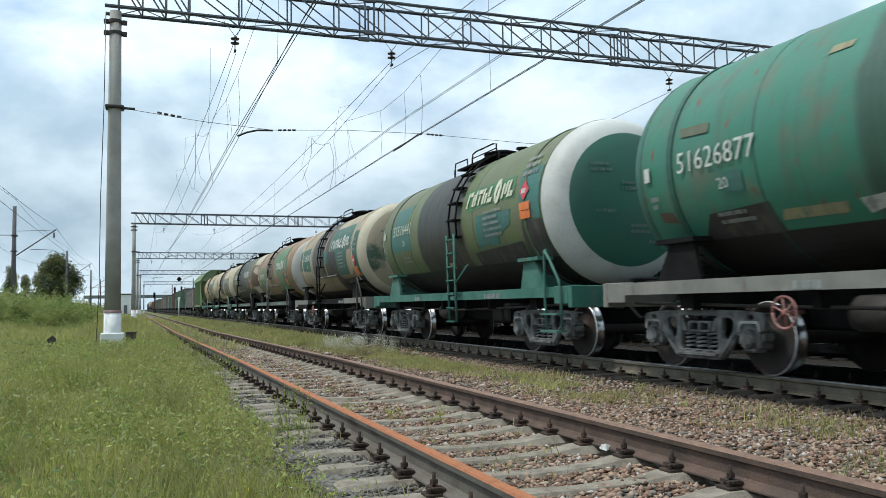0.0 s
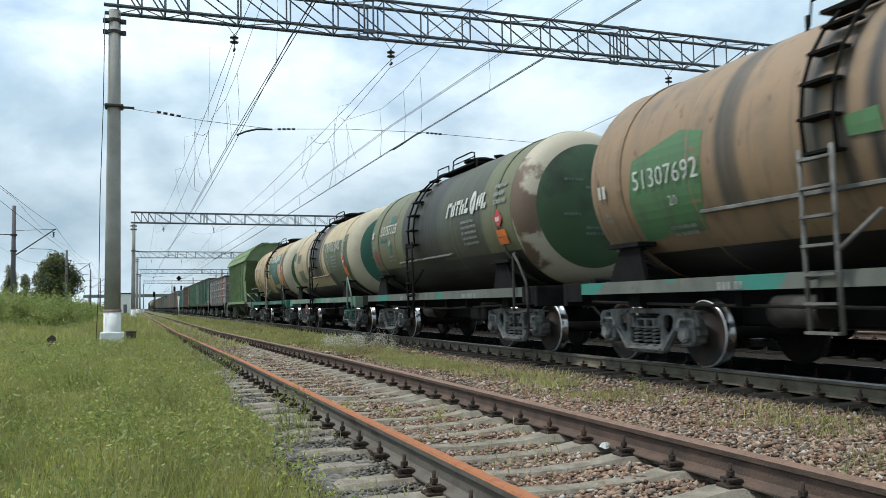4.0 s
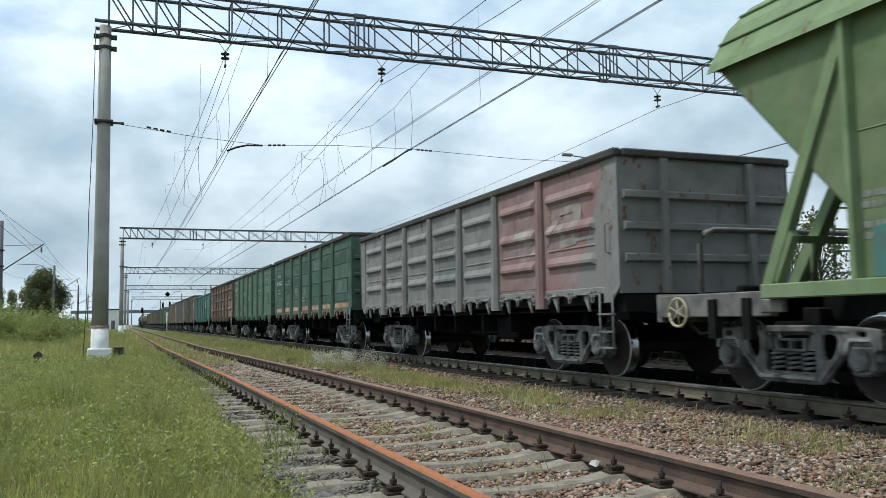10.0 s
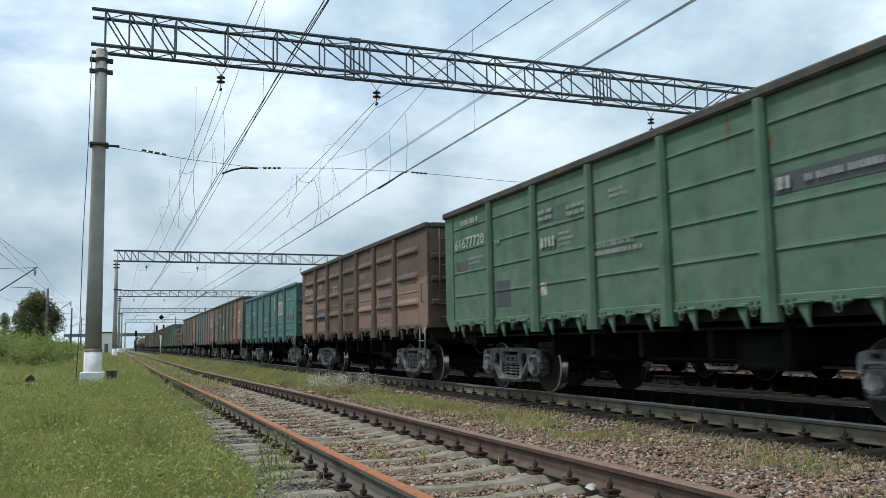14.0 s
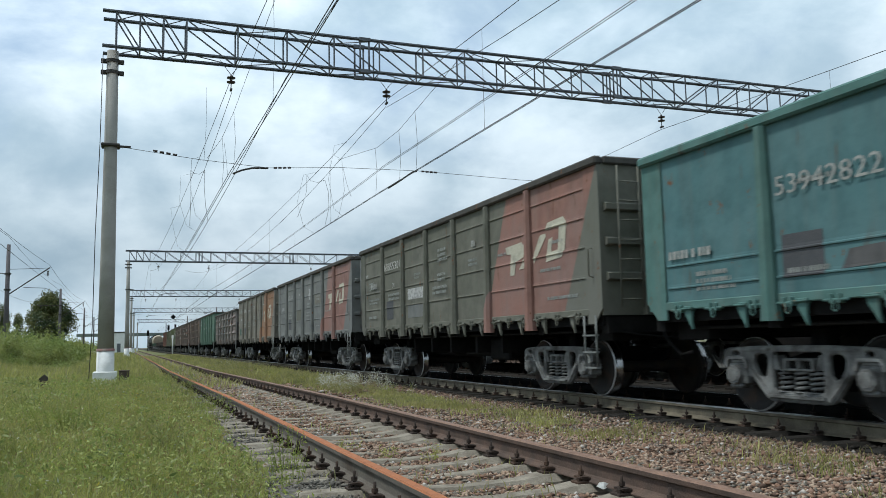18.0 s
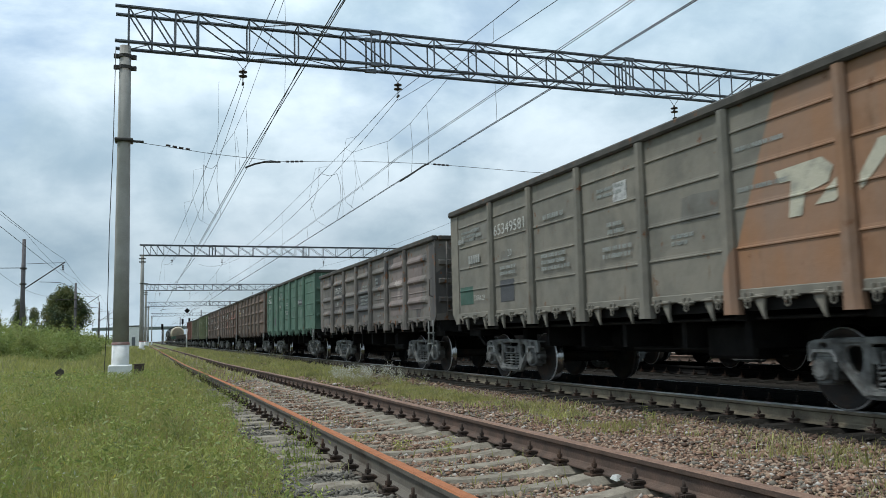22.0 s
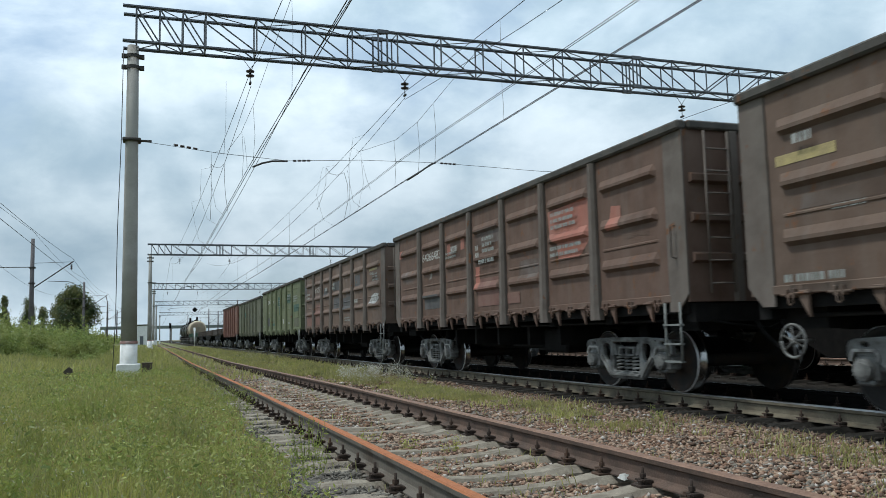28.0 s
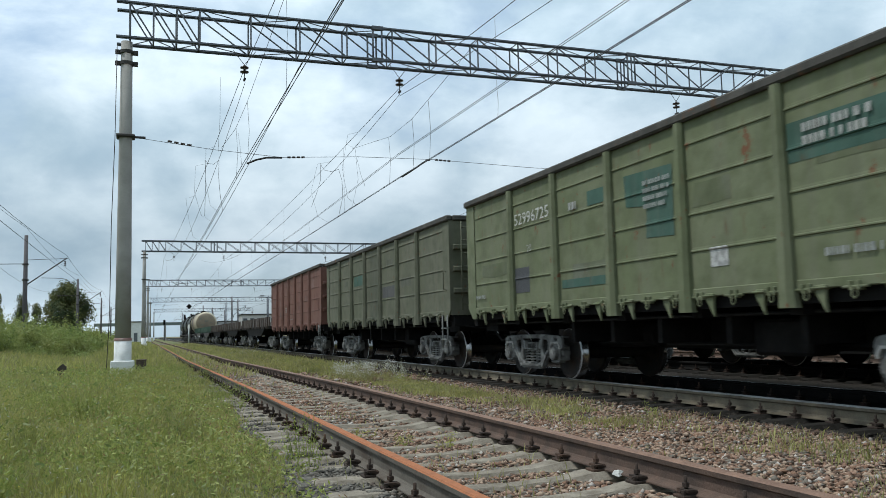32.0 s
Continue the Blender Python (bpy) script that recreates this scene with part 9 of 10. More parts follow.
def weed_clump(x, y, spread, height, n, mat, label, seed, flowers=None, nf=0, tall=False):
    """A plant: stems with small leaves, sometimes with flower heads on top."""
    rng = np.random.default_rng(seed)
    z = ground_z(x, y)
    thing = empty("weed_clump", pose(x, y, z), label, "plant", "weeds by the tracks")
    m = max(6, n // 18)
    bm = bmesh.new()
    tips = []
    for k in range(m):
        a, r = rng.uniform(0, 6.28), spread * math.sqrt(rng.random())
        h = height * rng.uniform(0.5, 1.05)
        bx, by = r * 0.55 * math.cos(a), r * 0.55 * math.sin(a)
        tx, ty = r * math.cos(a), r * math.sin(a)
        rod(bm, (bx, by, -0.04), (tx, ty, h), 0.004, 3, r1=0.0015, caps=False)
        tips.append((bx, by, tx, ty, h))
    part("stem_tuft", bm, mat, thing, "thin green stems")
    f = rng.random(n)
    pick = rng.integers(0, m, n)
    tp = np.array(tips)[pick]
    c = np.stack([tp[:, 0] + (tp[:, 2] - tp[:, 0]) * f, tp[:, 1] + (tp[:, 3] - tp[:, 1]) * f, tp[:, 4] * f], 1) + rng.normal(0, 0.02 + 0.05 * spread, (n, 3))
    c[:, 2] = np.maximum(c[:, 2], 0.005)
    p, t = leaf_cloud(c, rng.uniform(0.008, 0.021, n), rng, 0.3, 0.36)
    ob = soup("leaves", p, t, [mat], kind="")
    ob.parent = thing
    if flowers:
        tp = np.array(tips)[rng.integers(0, m, nf)]
        c = np.stack([tp[:, 2], tp[:, 3], tp[:, 4]], 1) + rng.normal(0, 0.05, (nf, 3))
        p, t = leaf_cloud(c, rng.uniform(0.008, 0.016, nf), rng)
        ob = soup("blossom", p, t, [flowers])
        ob.parent = thing
    return thing


def meadow_flowers():
    rng = np.random.default_rng(5)
    for name, mat, n, size, lab in (("yellow_flowers", YELLOW, 3200, 0.014, "small yellow meadow flowers"), ("white_flowers", WHITEFL, 1400, 0.010, "small white meadow flowers"), ("low_weed_leaf", WEED, 90000, 0.0145, "low broad weed leaves in the grass"), ("straw_leaf", STRAW, 64000, 0.0175, "yellowed weed leaves in the grass"), ("broad_leaf", BUSH, 22000, 0.026, "broad green leaves in the grass"), ("pale_leaf", PALELEAF, 9000, 0.013, "pale turned leaves in the grass"), ("ruddy_leaf", RUDDY, 26000, 0.013, "reddish withered leaves in the grass")):
        ys = 3.4 + 26 * rng.random(n) ** 1.7
        xs = rng.uniform(-6.5, 0.95, n)
        c = np.array([smooth_noise(x + 3 * len(name), y, 0.6) for x, y in zip(xs, ys)])
        c += 0.6 * np.array([smooth_noise(x, y + 5 * len(name), 2.6) for x, y in zip(xs, ys)])
        keep = c > rng.uniform(-0.2, 0.5, n)
        xs, ys = xs[keep], ys[keep]
        zs = heights(xs, ys) + (rng.uniform(0.10, 0.24, len(xs)) if mat in (YELLOW, WHITEFL) else rng.uniform(0.06, 0.29, len(xs)))
        p, t = leaf_cloud(np.stack([xs, ys, zs], 1), size * rng.uniform(0.6, 1.3, len(xs)) * (0.7 + ys / 18), rng, 0.2, 0.32, 0.6)
        soup(name, p, t, [mat], label=lab, category="flowers" if mat in (YELLOW, WHITEFL) else "weeds")


def track_grass():
    """Thin grass on the gravel path between the tracks and in the siding."""
    rng = np.random.default_rng(8)
    n = 44000
    ys = 4.0 + 56 * rng.random(n) ** 1.5
    xs = 5.25 + rng.normal(0, 0.42, n)
    some = rng.random(n) < 0.16
    xs[some] = rng.uniform(1.0, 4.6, some.sum())
    c = np.array([smooth_noise(x * 0.8 + 9, y, 0.75) + 0.5 * smooth_noise(x, y, 2.4) for x, y in zip(xs, ys)])
    keep = (c > rng.uniform(-0.05, 0.75, n) - 0.25 * np.clip((ys - 14) / 12, 0, 1)) & (xs < 6.5) & (np.abs(xs - SIDE_X - GAUGE) > 0.12) & (np.abs(xs - SIDE_X + GAUGE) > 0.12)
    xs, ys = xs[keep], ys[keep]
    h = rng.uniform(0.03, 0.13, len(xs)) * (1 + np.clip((ys - 14) / 25, 0, 1.2))
    p, t = blades(xs, ys, heights(xs, ys), h, 0.0022 + 0.0004 * ys, rng.uniform(0.2, 0.9, len(xs)), rng)
    n = 30000
    yf = 24 + 96 * rng.random(n) ** 1.4
    xf = np.where(rng.random(n) < 0.7, rng.normal(5.1, 0.55, n), rng.uniform(1.0, 6.2, n))
    q, u = blades(xf, yf, heights(xf, yf), rng.uniform(0.06, 0.22, n), 0.006 + 0.0004 * yf, rng.uniform(0.2, 0.9, n), rng)
    t = np.concatenate([t, u + len(p)])
    p, xs = np.concatenate([p, q]), np.concatenate([xs, xf])
    n = 36000                                     # a strip of low turf along the middle of the path
    ys = 8.0 + 24 * rng.random(n) ** 1.3
    xt = 5.15 - 0.012 * (ys - 8) + rng.normal(0, 0.30, n)
    c = np.array([smooth_noise(x * 1.5 + 3, y, 0.5) + 0.6 * smooth_noise(x * 2, y + 4, 2.2) for x, y in zip(xt, ys)])
    keep = (c > rng.uniform(-0.35, 0.5, n)) & (xt < 6.3) & (xt > 3.7)
    xt, ys = xt[keep], ys[keep]
    q, u = blades(xt, ys, heights(xt, ys), rng.uniform(0.02, 0.10, len(xt)), 0.0028 + 0.0004 * ys, rng.uniform(0.3, 1.0, len(xt)), rng)
    t = np.concatenate([t, u + len(p)])
    p, xs = np.concatenate([p, q]), np.concatenate([xs, xt])
    soup("track_grass", p, t, [GRASS, DRY], label="thin tufts of grass on the gravel between the tracks", category="grass", index=np.repeat((rng.random(len(xs)) < 0.55).astype(int), 3))


def stone_material():
    m, nt, b = shade("ballast_stone", 0.9)
    geo = nt.nodes.new("ShaderNodeNewGeometry")
    co = nt.nodes.new("ShaderNodeTexCoord").outputs["Object"]
    r = nt.nodes.new("ShaderNodeValToRGB")
    nt.links.new(geo.outputs["Random Per Island"], r.inputs["Fac"])
    e = r.color_ramp
    e.interpolation = "CONSTANT"
    e.elements[0].position, e.elements[0].color = 0.0, (0.21, 0.125, 0.085, 1)
    e.elements[1].position, e.elements[1].color = 0.22, (0.32, 0.225, 0.16, 1)
    for k, c in ((0.40, (0.11, 0.072, 0.054, 1)), (0.60, (0.36, 0.27, 0.20, 1)), (0.72, (0.17, 0.15, 0.125, 1)), (0.86, (0.26, 0.165, 0.12, 1)), (0.96, (0.44, 0.40, 0.36, 1))):
        x = e.elements.new(k)
        x.color = c
    sep = nt.nodes.new("ShaderNodeSeparateXYZ")
    nt.links.new(co, sep.inputs[0])

    def step(lo, hi):
        q = nt.nodes.new("ShaderNodeMapRange")
        q.inputs["From Min"].default_value, q.inputs["From Max"].default_value = lo, hi
        nt.links.new(sep.outputs[0], q.inputs["Value"])
        return q.outputs[0]

    grey = blend(nt, geo.outputs["Random Per Island"], (0.062, 0.057, 0.050), (0.185, 0.172, 0.148))
    c = blend(nt, step(1.95, 1.5), r.outputs[0], grey)
    # stones below the train are coloured black to carry its shade
    soot_shade = blend(nt, geo.outputs["Random Per Island"], (0.008, 0.0075, 0.007), (0.030, 0.027, 0.023))
    c = blend(nt, step(6.05, 6.5), c, soot_shade)
    c = blend(nt, noise_fac(nt, co, 30.0, 4, 0.35, 0.75), c, blend(nt, 0.4, c, (0.06, 0.05, 0.04)))
    nt.links.new(c, b.inputs["Base Color"])
    return m


def gravel():
    rng = np.random.default_rng(12)
    octa = np.array([[1, 0, 0], [-1, 0, 0], [0, 1, 0], [0, -1, 0], [0, 0, 1], [0, 0, -1.0]])
    otri = np.array([[0, 2, 4], [2, 1, 4], [1, 3, 4], [3, 0, 4], [2, 0, 5], [1, 2, 5], [3, 1, 5], [0, 3, 5]])
    mat = stone_material()
    zones = ((-6.0, 3.3, 0.9, 6.4, 9000, 0.014, 0.03, octa, otri), (3.3, 9.0, 0.75, 6.4, 52000, 0.008, 0.032, octa, otri), (9.0, 17.0, 1.0, 6.4, 22000, 0.015, 0.032, octa, otri), (17.0, 40.0, 1.3, 6.4, 15000, 0.03, 0.06, octa, otri),
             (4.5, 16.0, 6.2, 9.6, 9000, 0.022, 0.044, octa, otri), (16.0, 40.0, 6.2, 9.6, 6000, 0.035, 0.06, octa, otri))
    for y0, y1, x0, x1, n, s0, s1, u, t in zones:
        xs, ys = rng.uniform(x0, x1, n), rng.uniform(y0, y1, n)
        keep = np.ones(n, dtype=bool)
        for cx in (SIDE_X, MAIN_X):
            for s in (-1, 1):
                keep &= np.abs(xs - cx - s * GAUGE) > 0.085
        keep &= (xs > 0.95) | (rng.random(n) < 0.5)
        xs, ys = xs[keep], ys[keep]
        n = len(xs)
        s = rng.uniform(s0, s1, n)
        zs = heights(xs, ys) + s * rng.uniform(-0.1, 0.55, n)
        v = np.repeat(u[None], n, 0) * rng.uniform(0.45, 1.4, (n, len(u), 1))
        v = v * np.stack([rng.uniform(0.7, 1.9, n), rng.uniform(0.6, 1.2, n), rng.uniform(0.35, 0.8, n)], 1)[:, None, :] * s[:, None, None]
        a = rng.uniform(0, 6.28, n)
        c, d = np.cos(a)[:, None], np.sin(a)[:, None]
        v = np.stack([v[:, :, 0] * c - v[:, :, 1] * d + xs[:, None], v[:, :, 0] * d + v[:, :, 1] * c + ys[:, None], v[:, :, 2] + zs[:, None]], 2)
        tt = (t[None] + np.arange(n)[:, None, None] * len(u)).reshape(-1, 3)
        soup("ballast_stones", v.reshape(-1, 3), tt, [mat], label="loose red-brown and grey ballast stones", category="gravel")


def broadleaf_tree(x, y, height, width, n, label, seed, slim=False, low=0.12):
    """Trunk with limbs and a crown of many small leaves in uneven clumps."""
    rng = np.random.default_rng(seed)
    z = ground_z(x, y) - 0.1
    tree = empty("tree", pose(x, y, z), label, "tree", "trees by the line")
    bm = bmesh.new()
    rod(bm, (0, 0, 0), (0.1, 0, height * 0.55), 0.02 * height, 8, r1=0.008 * height)
    clumps = []
    for k in range(60 if not slim else 44):
        f = rng.uniform(low, 0.97)
        wide = math.sin(min(1.0, (f - low + 0.12) / (1.05 - low)) * math.pi) ** 0.6 if not slim else 1.12 - f
        a = rng.uniform(0, 6.28)
        r = width * 0.5 * wide * rng.uniform(0.25, 0.92)
        p = (r * math.cos(a), r * math.sin(a), height * f)
        rod(bm, (0, 0, height * f * 0.6), p, 0.006 * height, 4, r1=0.002 * height, caps=False)
        clumps.append((*p, width * rng.uniform(0.14, 0.24)))
    part("trunk", bm, plain("bark", (0.11, 0.09, 0.07), (0.06, 0.05, 0.04), 0.9), tree)
    cl = np.array(clumps)[rng.integers(0, len(clumps), n)]
    d = rng.normal(size=(n, 3))
    d /= np.linalg.norm(d, axis=1)[:, None]
    c = cl[:, :3] + d * cl[:, 3:] * rng.uniform(0.4, 1.05, (n, 1)) * np.array([1, 1, 1.15])
    p, t = leaf_cloud(c, rng.uniform(0.5, 1.0, n) * 0.024 * height * (0.8 if slim else 1), rng)
    ob = soup("crown", p, t, [TREELEAF], kind="")
    ob.parent = tree
    return tree


def bushes(label, spots, seed, yy_scale=1.0):
    """A thicket: many leaves in overlapping rounded clumps, one object."""
    rng = np.random.default_rng(seed)
    cs, ss = [], []
    for x, y, r, h in spots:
        n = int(1500 * r / (1 + yy_scale * max(0.0, y - 45) / 40))
        d = rng.normal(size=(n, 3))
        d /= np.linalg.norm(d, axis=1)[:, None]
        d[:, 2] = np.abs(d[:, 2])
        c = d * np.array([r, r, h]) * rng.uniform(0.45, 1.0, (n, 1)) * (1 + 0.28 * np.sin(9 * d[:, :1] + 5 * d[:, 1:2] + x) * (rng.random((n, 1)) < 0.7))
        cs.append(c + np.array([x, y, ground_z(x, y) - 0.1]))
        ss.append(rng.uniform(0.4, 1.0, n) * (0.055 + 0.0012 * y))
    p, t = leaf_cloud(np.concatenate(cs), np.concatenate(ss), rng, 0.2, 0.36, 0.5)
    return soup("bushes", p, t, [BUSH], label=label, category="bushes")


meadow()
meadow_flowers()
track_grass()
gravel()
weed_clump(4.85, 18.4, 0.85, 0.42, 1500, DRY, "pale flowering weeds with tiny white blossoms by the track", 21, WHITEFL, 2600)
weed_clump(5.5, 17.4, 0.45, 0.25, 500, WEED, "low green weeds on the gravel", 22, WHITEFL, 120)
weed_clump(1.32, 7.4, 0.22, 0.42, 260, WEED, "upright green weed beside the rail", 23, YELLOW, 10)
weed_clump(1.2, 6.6, 0.2, 0.30, 200, WEED, "upright green weed beside the rail", 24)
weed_clump(1.15, 14.8, 0.5, 0.42, 700, WEED, "leafy green weeds at the ballast's edge", 25)
weed_clump(1.75, 15.6, 0.25, 0.30, 260, WEED, "leafy green weed beside the rail", 26)
weed_clump(1.2, 12.6, 0.35, 0.34, 420, WEED, "leafy green weeds at the ballast's edge", 27)
weed_clump(0.95, 19.0, 0.6, 0.5, 800, WEED, "tall green weeds at the meadow's edge", 28)
weed_clump(1.1, 24.5, 0.8, 0.55, 900, WEED, "tall green weeds at the meadow's edge", 29)
weed_clump(2.40, 7.9, 0.14, 0.13, 120, GRASS, "small tuft of grass between sleepers", 30)
weed_clump(2.72, 7.5, 0.13, 0.15, 120, GRASS, "small tuft of grass between sleepers", 31)
weed_clump(2.2, 8.6, 0.16, 0.12, 120, GRASS, "small tuft of grass between sleepers", 32)
weed_clump(5.78, 8.7, 0.10, 0.26, 90, WEED, "thin upright weed on the gravel", 33)
weed_clump(5.0, 40.0, 1.4, 0.45, 1600, DRY, "pale dry grass tussocks between the tracks", 34, WHITEFL, 300)
weed_clump(5.3, 52.0, 1.5, 0.5, 1500, DRY, "pale dry grass tussocks between the tracks", 35)
weed_clump(5.2, 30.0, 0.9, 0.3, 800, GRASS, "grass tussocks between the tracks", 36)
weed_clump(-0.55, 9.6, 0.50, 0.36, 2200, WEED, "dark leafy weeds in the meadow", 37)
weed_clump(-0.9, 5.1, 0.32, 0.26, 1400, WEED, "dark leafy weeds in the meadow", 38)
weed_clump(-1.9, 7.6, 0.4, 0.2, 500, WEED, "low leafy weeds in the meadow", 39, YELLOW, 30)
for k, (wx, wy) in enumerate(((-2.4, 5.6), (-0.2, 6.3), (-1.6, 6.4), (-3.2, 8.2), (-0.1, 8.2), (-1.2, 11.2), (-3.8, 11.0), (0.3, 11.6), (-2.2, 15.0), (-0.2, 14.2), (-4.4, 15.5), (0.2, 17.5), (-3.0, 18.5), (-1.3, 17.2))):
    weed_clump(wx, wy, 0.22 + 0.05 * (k % 4), 0.20 + 0.04 * (k % 3), 900, (WEED, STRAW, WEED, GRASS)[k % 4], "leafy weeds standing in the meadow grass", 140 + k)
weed_clump(-2.6, 12.5, 0.6, 0.25, 700, WEED, "low leafy weeds in the meadow", 40, WHITEFL, 50)

r_bank = np.random.default_rng(31)
bushes("dense green bushes along the far bank", [(r_bank.uniform(-24, -6.2) - 0.05 * yy, yy, r_bank.uniform(0.8, 2.2), r_bank.uniform(0.6, 2.6)) for yy in r_bank.uniform(50, 110, 75)], 41)
bushes("tall weeds along the foot of the bank", [(-3.0 - (yy - 46) * 0.02 - 7.5 * r_bank.random() ** 1.3, yy, r_bank.uniform(0.4, 1.2), r_bank.uniform(0.5, 2.4)) for yy in r_bank.uniform(46, 84, 130)], 42)
bushes("distant green bushes beside the line", [(r_bank.uniform(-40, -9), yy, r_bank.uniform(2, 4.5), r_bank.uniform(1.2, 2.6)) for yy in r_bank.uniform(110, 300, 70)], 43)
broadleaf_tree(-11.9, 148.0, 8.8, 8.2, 26000, "round dark green broadleaf tree on the bank", 51)
broadleaf_tree(-18.6, 150.0, 7.8, 4.2, 8200, "slender young tree on the bank", 52, True)
broadleaf_tree(-22.5, 152.0, 8.2, 2.6, 5200, "slender young tree on the bank", 53, True)
broadleaf_tree(-17.2, 155.0, 6.6, 3.2, 5200, "slender young tree on the bank", 54, True)
broadleaf_tree(-26.5, 150.0, 7.4, 3.4, 5200, "slender young tree on the bank", 55, True)
for k in range(12):
    broadleaf_tree(44 + 9.5 * k + (k % 3) * 4, 58 + 5.5 * (k % 4), 8.5 + (k * 37 % 5) * 0.8, 7.0, 2200, "green broadleaf tree beyond the tracks", 60 + k)
for k in range(9):
    broadleaf_tree(26 + 7 * k + (k % 2) * 3, 150 + 22 * (k % 4), 7.5 + (k * 29 % 5), 7.0, 1500, "green broadleaf tree far beyond the tracks", 80 + k)


def pole_with_arm(x, y, height, arms, label):
    """Plain catenary pole with a slanted bracket, its tie rods, insulators and steady arm."""
    p = empty("catenary_pole", pose(x, y, ground_z(x, y)), label, "pole", "poles of the neighbouring line")
    bm = bmesh.new()
    lathe(bm, [(0, 0), (0.20, 0), (0.13, height), (0, height)], 14, "z")
    part("shaft", bm, plain("dark_pole_concrete", (0.16, 0.15, 0.15), (0.11, 0.10, 0.11), 0.85), p)
    if arms:
        h = height
        bm = bmesh.new()
        rod(bm, (0.12, 0, h * 0.56), (2.9, 0, h * 0.80), 0.045, 7)
        part("bracket", bm, STEEL, p, "slanted steel bracket tube")
        bm = bmesh.new()
        rod(bm, (0.1, 0, h * 0.78), (2.85, 0, h * 0.795), 0.018, 5)
        part("tie_rod", bm, STEEL, p)
        bm = bmesh.new()
        rod(bm, (1.1, 0, h * 0.62), (2.6, 0, h * 0.615), 0.022, 5)
        rod(bm, (2.6, 0, h * 0.615), (3.4, 0, h * 0.57), 0.018, 5)
        part("steady_arm", bm, STEEL, p)
        for k in range(3):
            bm = bmesh.new()
            lathe(bm, [(0, h * 0.785 - 0.14 * k), (0.10, h * 0.78 - 0.14 * k), (0, h * 0.765 - 0.14 * k)], 10, "z")
            part("insulator", bm, INSUL, p, "", pose(2.75, 0, -0.1))
        bm = bmesh.new()
        rod(bm, (-2.6, 0, h * 0.74), (0, 0, h * 0.745), 0.03, 5)
        rod(bm, (-2.3, 0, h * 0.74), (-2.3, 0, h * 0.70), 0.05, 5)
        part("crossarm", bm, STEEL, p)
        for zz in (0.60, 0.74):
            bm = bmesh.new()
            lathe(bm, [(0.15, h * zz - 0.06), (0.24, h * zz - 0.06), (0.24, h * zz + 0.06), (0.15, h * zz + 0.06)], 10, "z", smooth=False)
            part("iron_hoop", bm, STEEL, p)
    return p


for k, (px, py, ph, arm) in enumerate(((-8.55, 70.0, 8.6, True), (-8.2, 118.0, 8.4, True), (-8.0, 178.0, 8.6, True), (-8.1, 232.0, 8.6, True), (-8.3, 290.0, 8.6, False), (-9.0, 20.0, 8.6, True))):
    if k < 5:
        pole_with_arm(px, py, ph, arm, "dark weathered catenary pole with a slanted bracket")
for (ax, ay, az), (bx, by, bz), sag in (((-8.5, 70, 9.4), (-8.2, 118, 9.2), 0.5), ((-8.2, 118, 9.2), (-8.0, 178, 9.4), 0.6), ((-5.7, 70, 7.35), (-5.3, 118, 7.2), 0.6), ((-5.3, 118, 7.2), (-5.1, 178, 7.3), 0.6), ((-8.5, 70, 9.4), (-9, -20, 9.4), 0.6), ((-5.7, 70, 7.35), (-6, -20, 7.3), 0.8), ((-5.2, 70, 5.6), (-5.4, -20, 5.6), 0.1), ((-5.2, 70, 5.6), (-4.9, 118, 5.5), 0.1), ((-11.0, 70, 7.0), (-11.2, -20, 7.0), 0.8), ((-11.0, 70, 7.0), (-10.6, 118, 7.0), 0.8)):
    wire("line_wire", span_pts(ax, ay, by, az, bz, sag, 10, bx), 0.012, "thin wire of the neighbouring line")


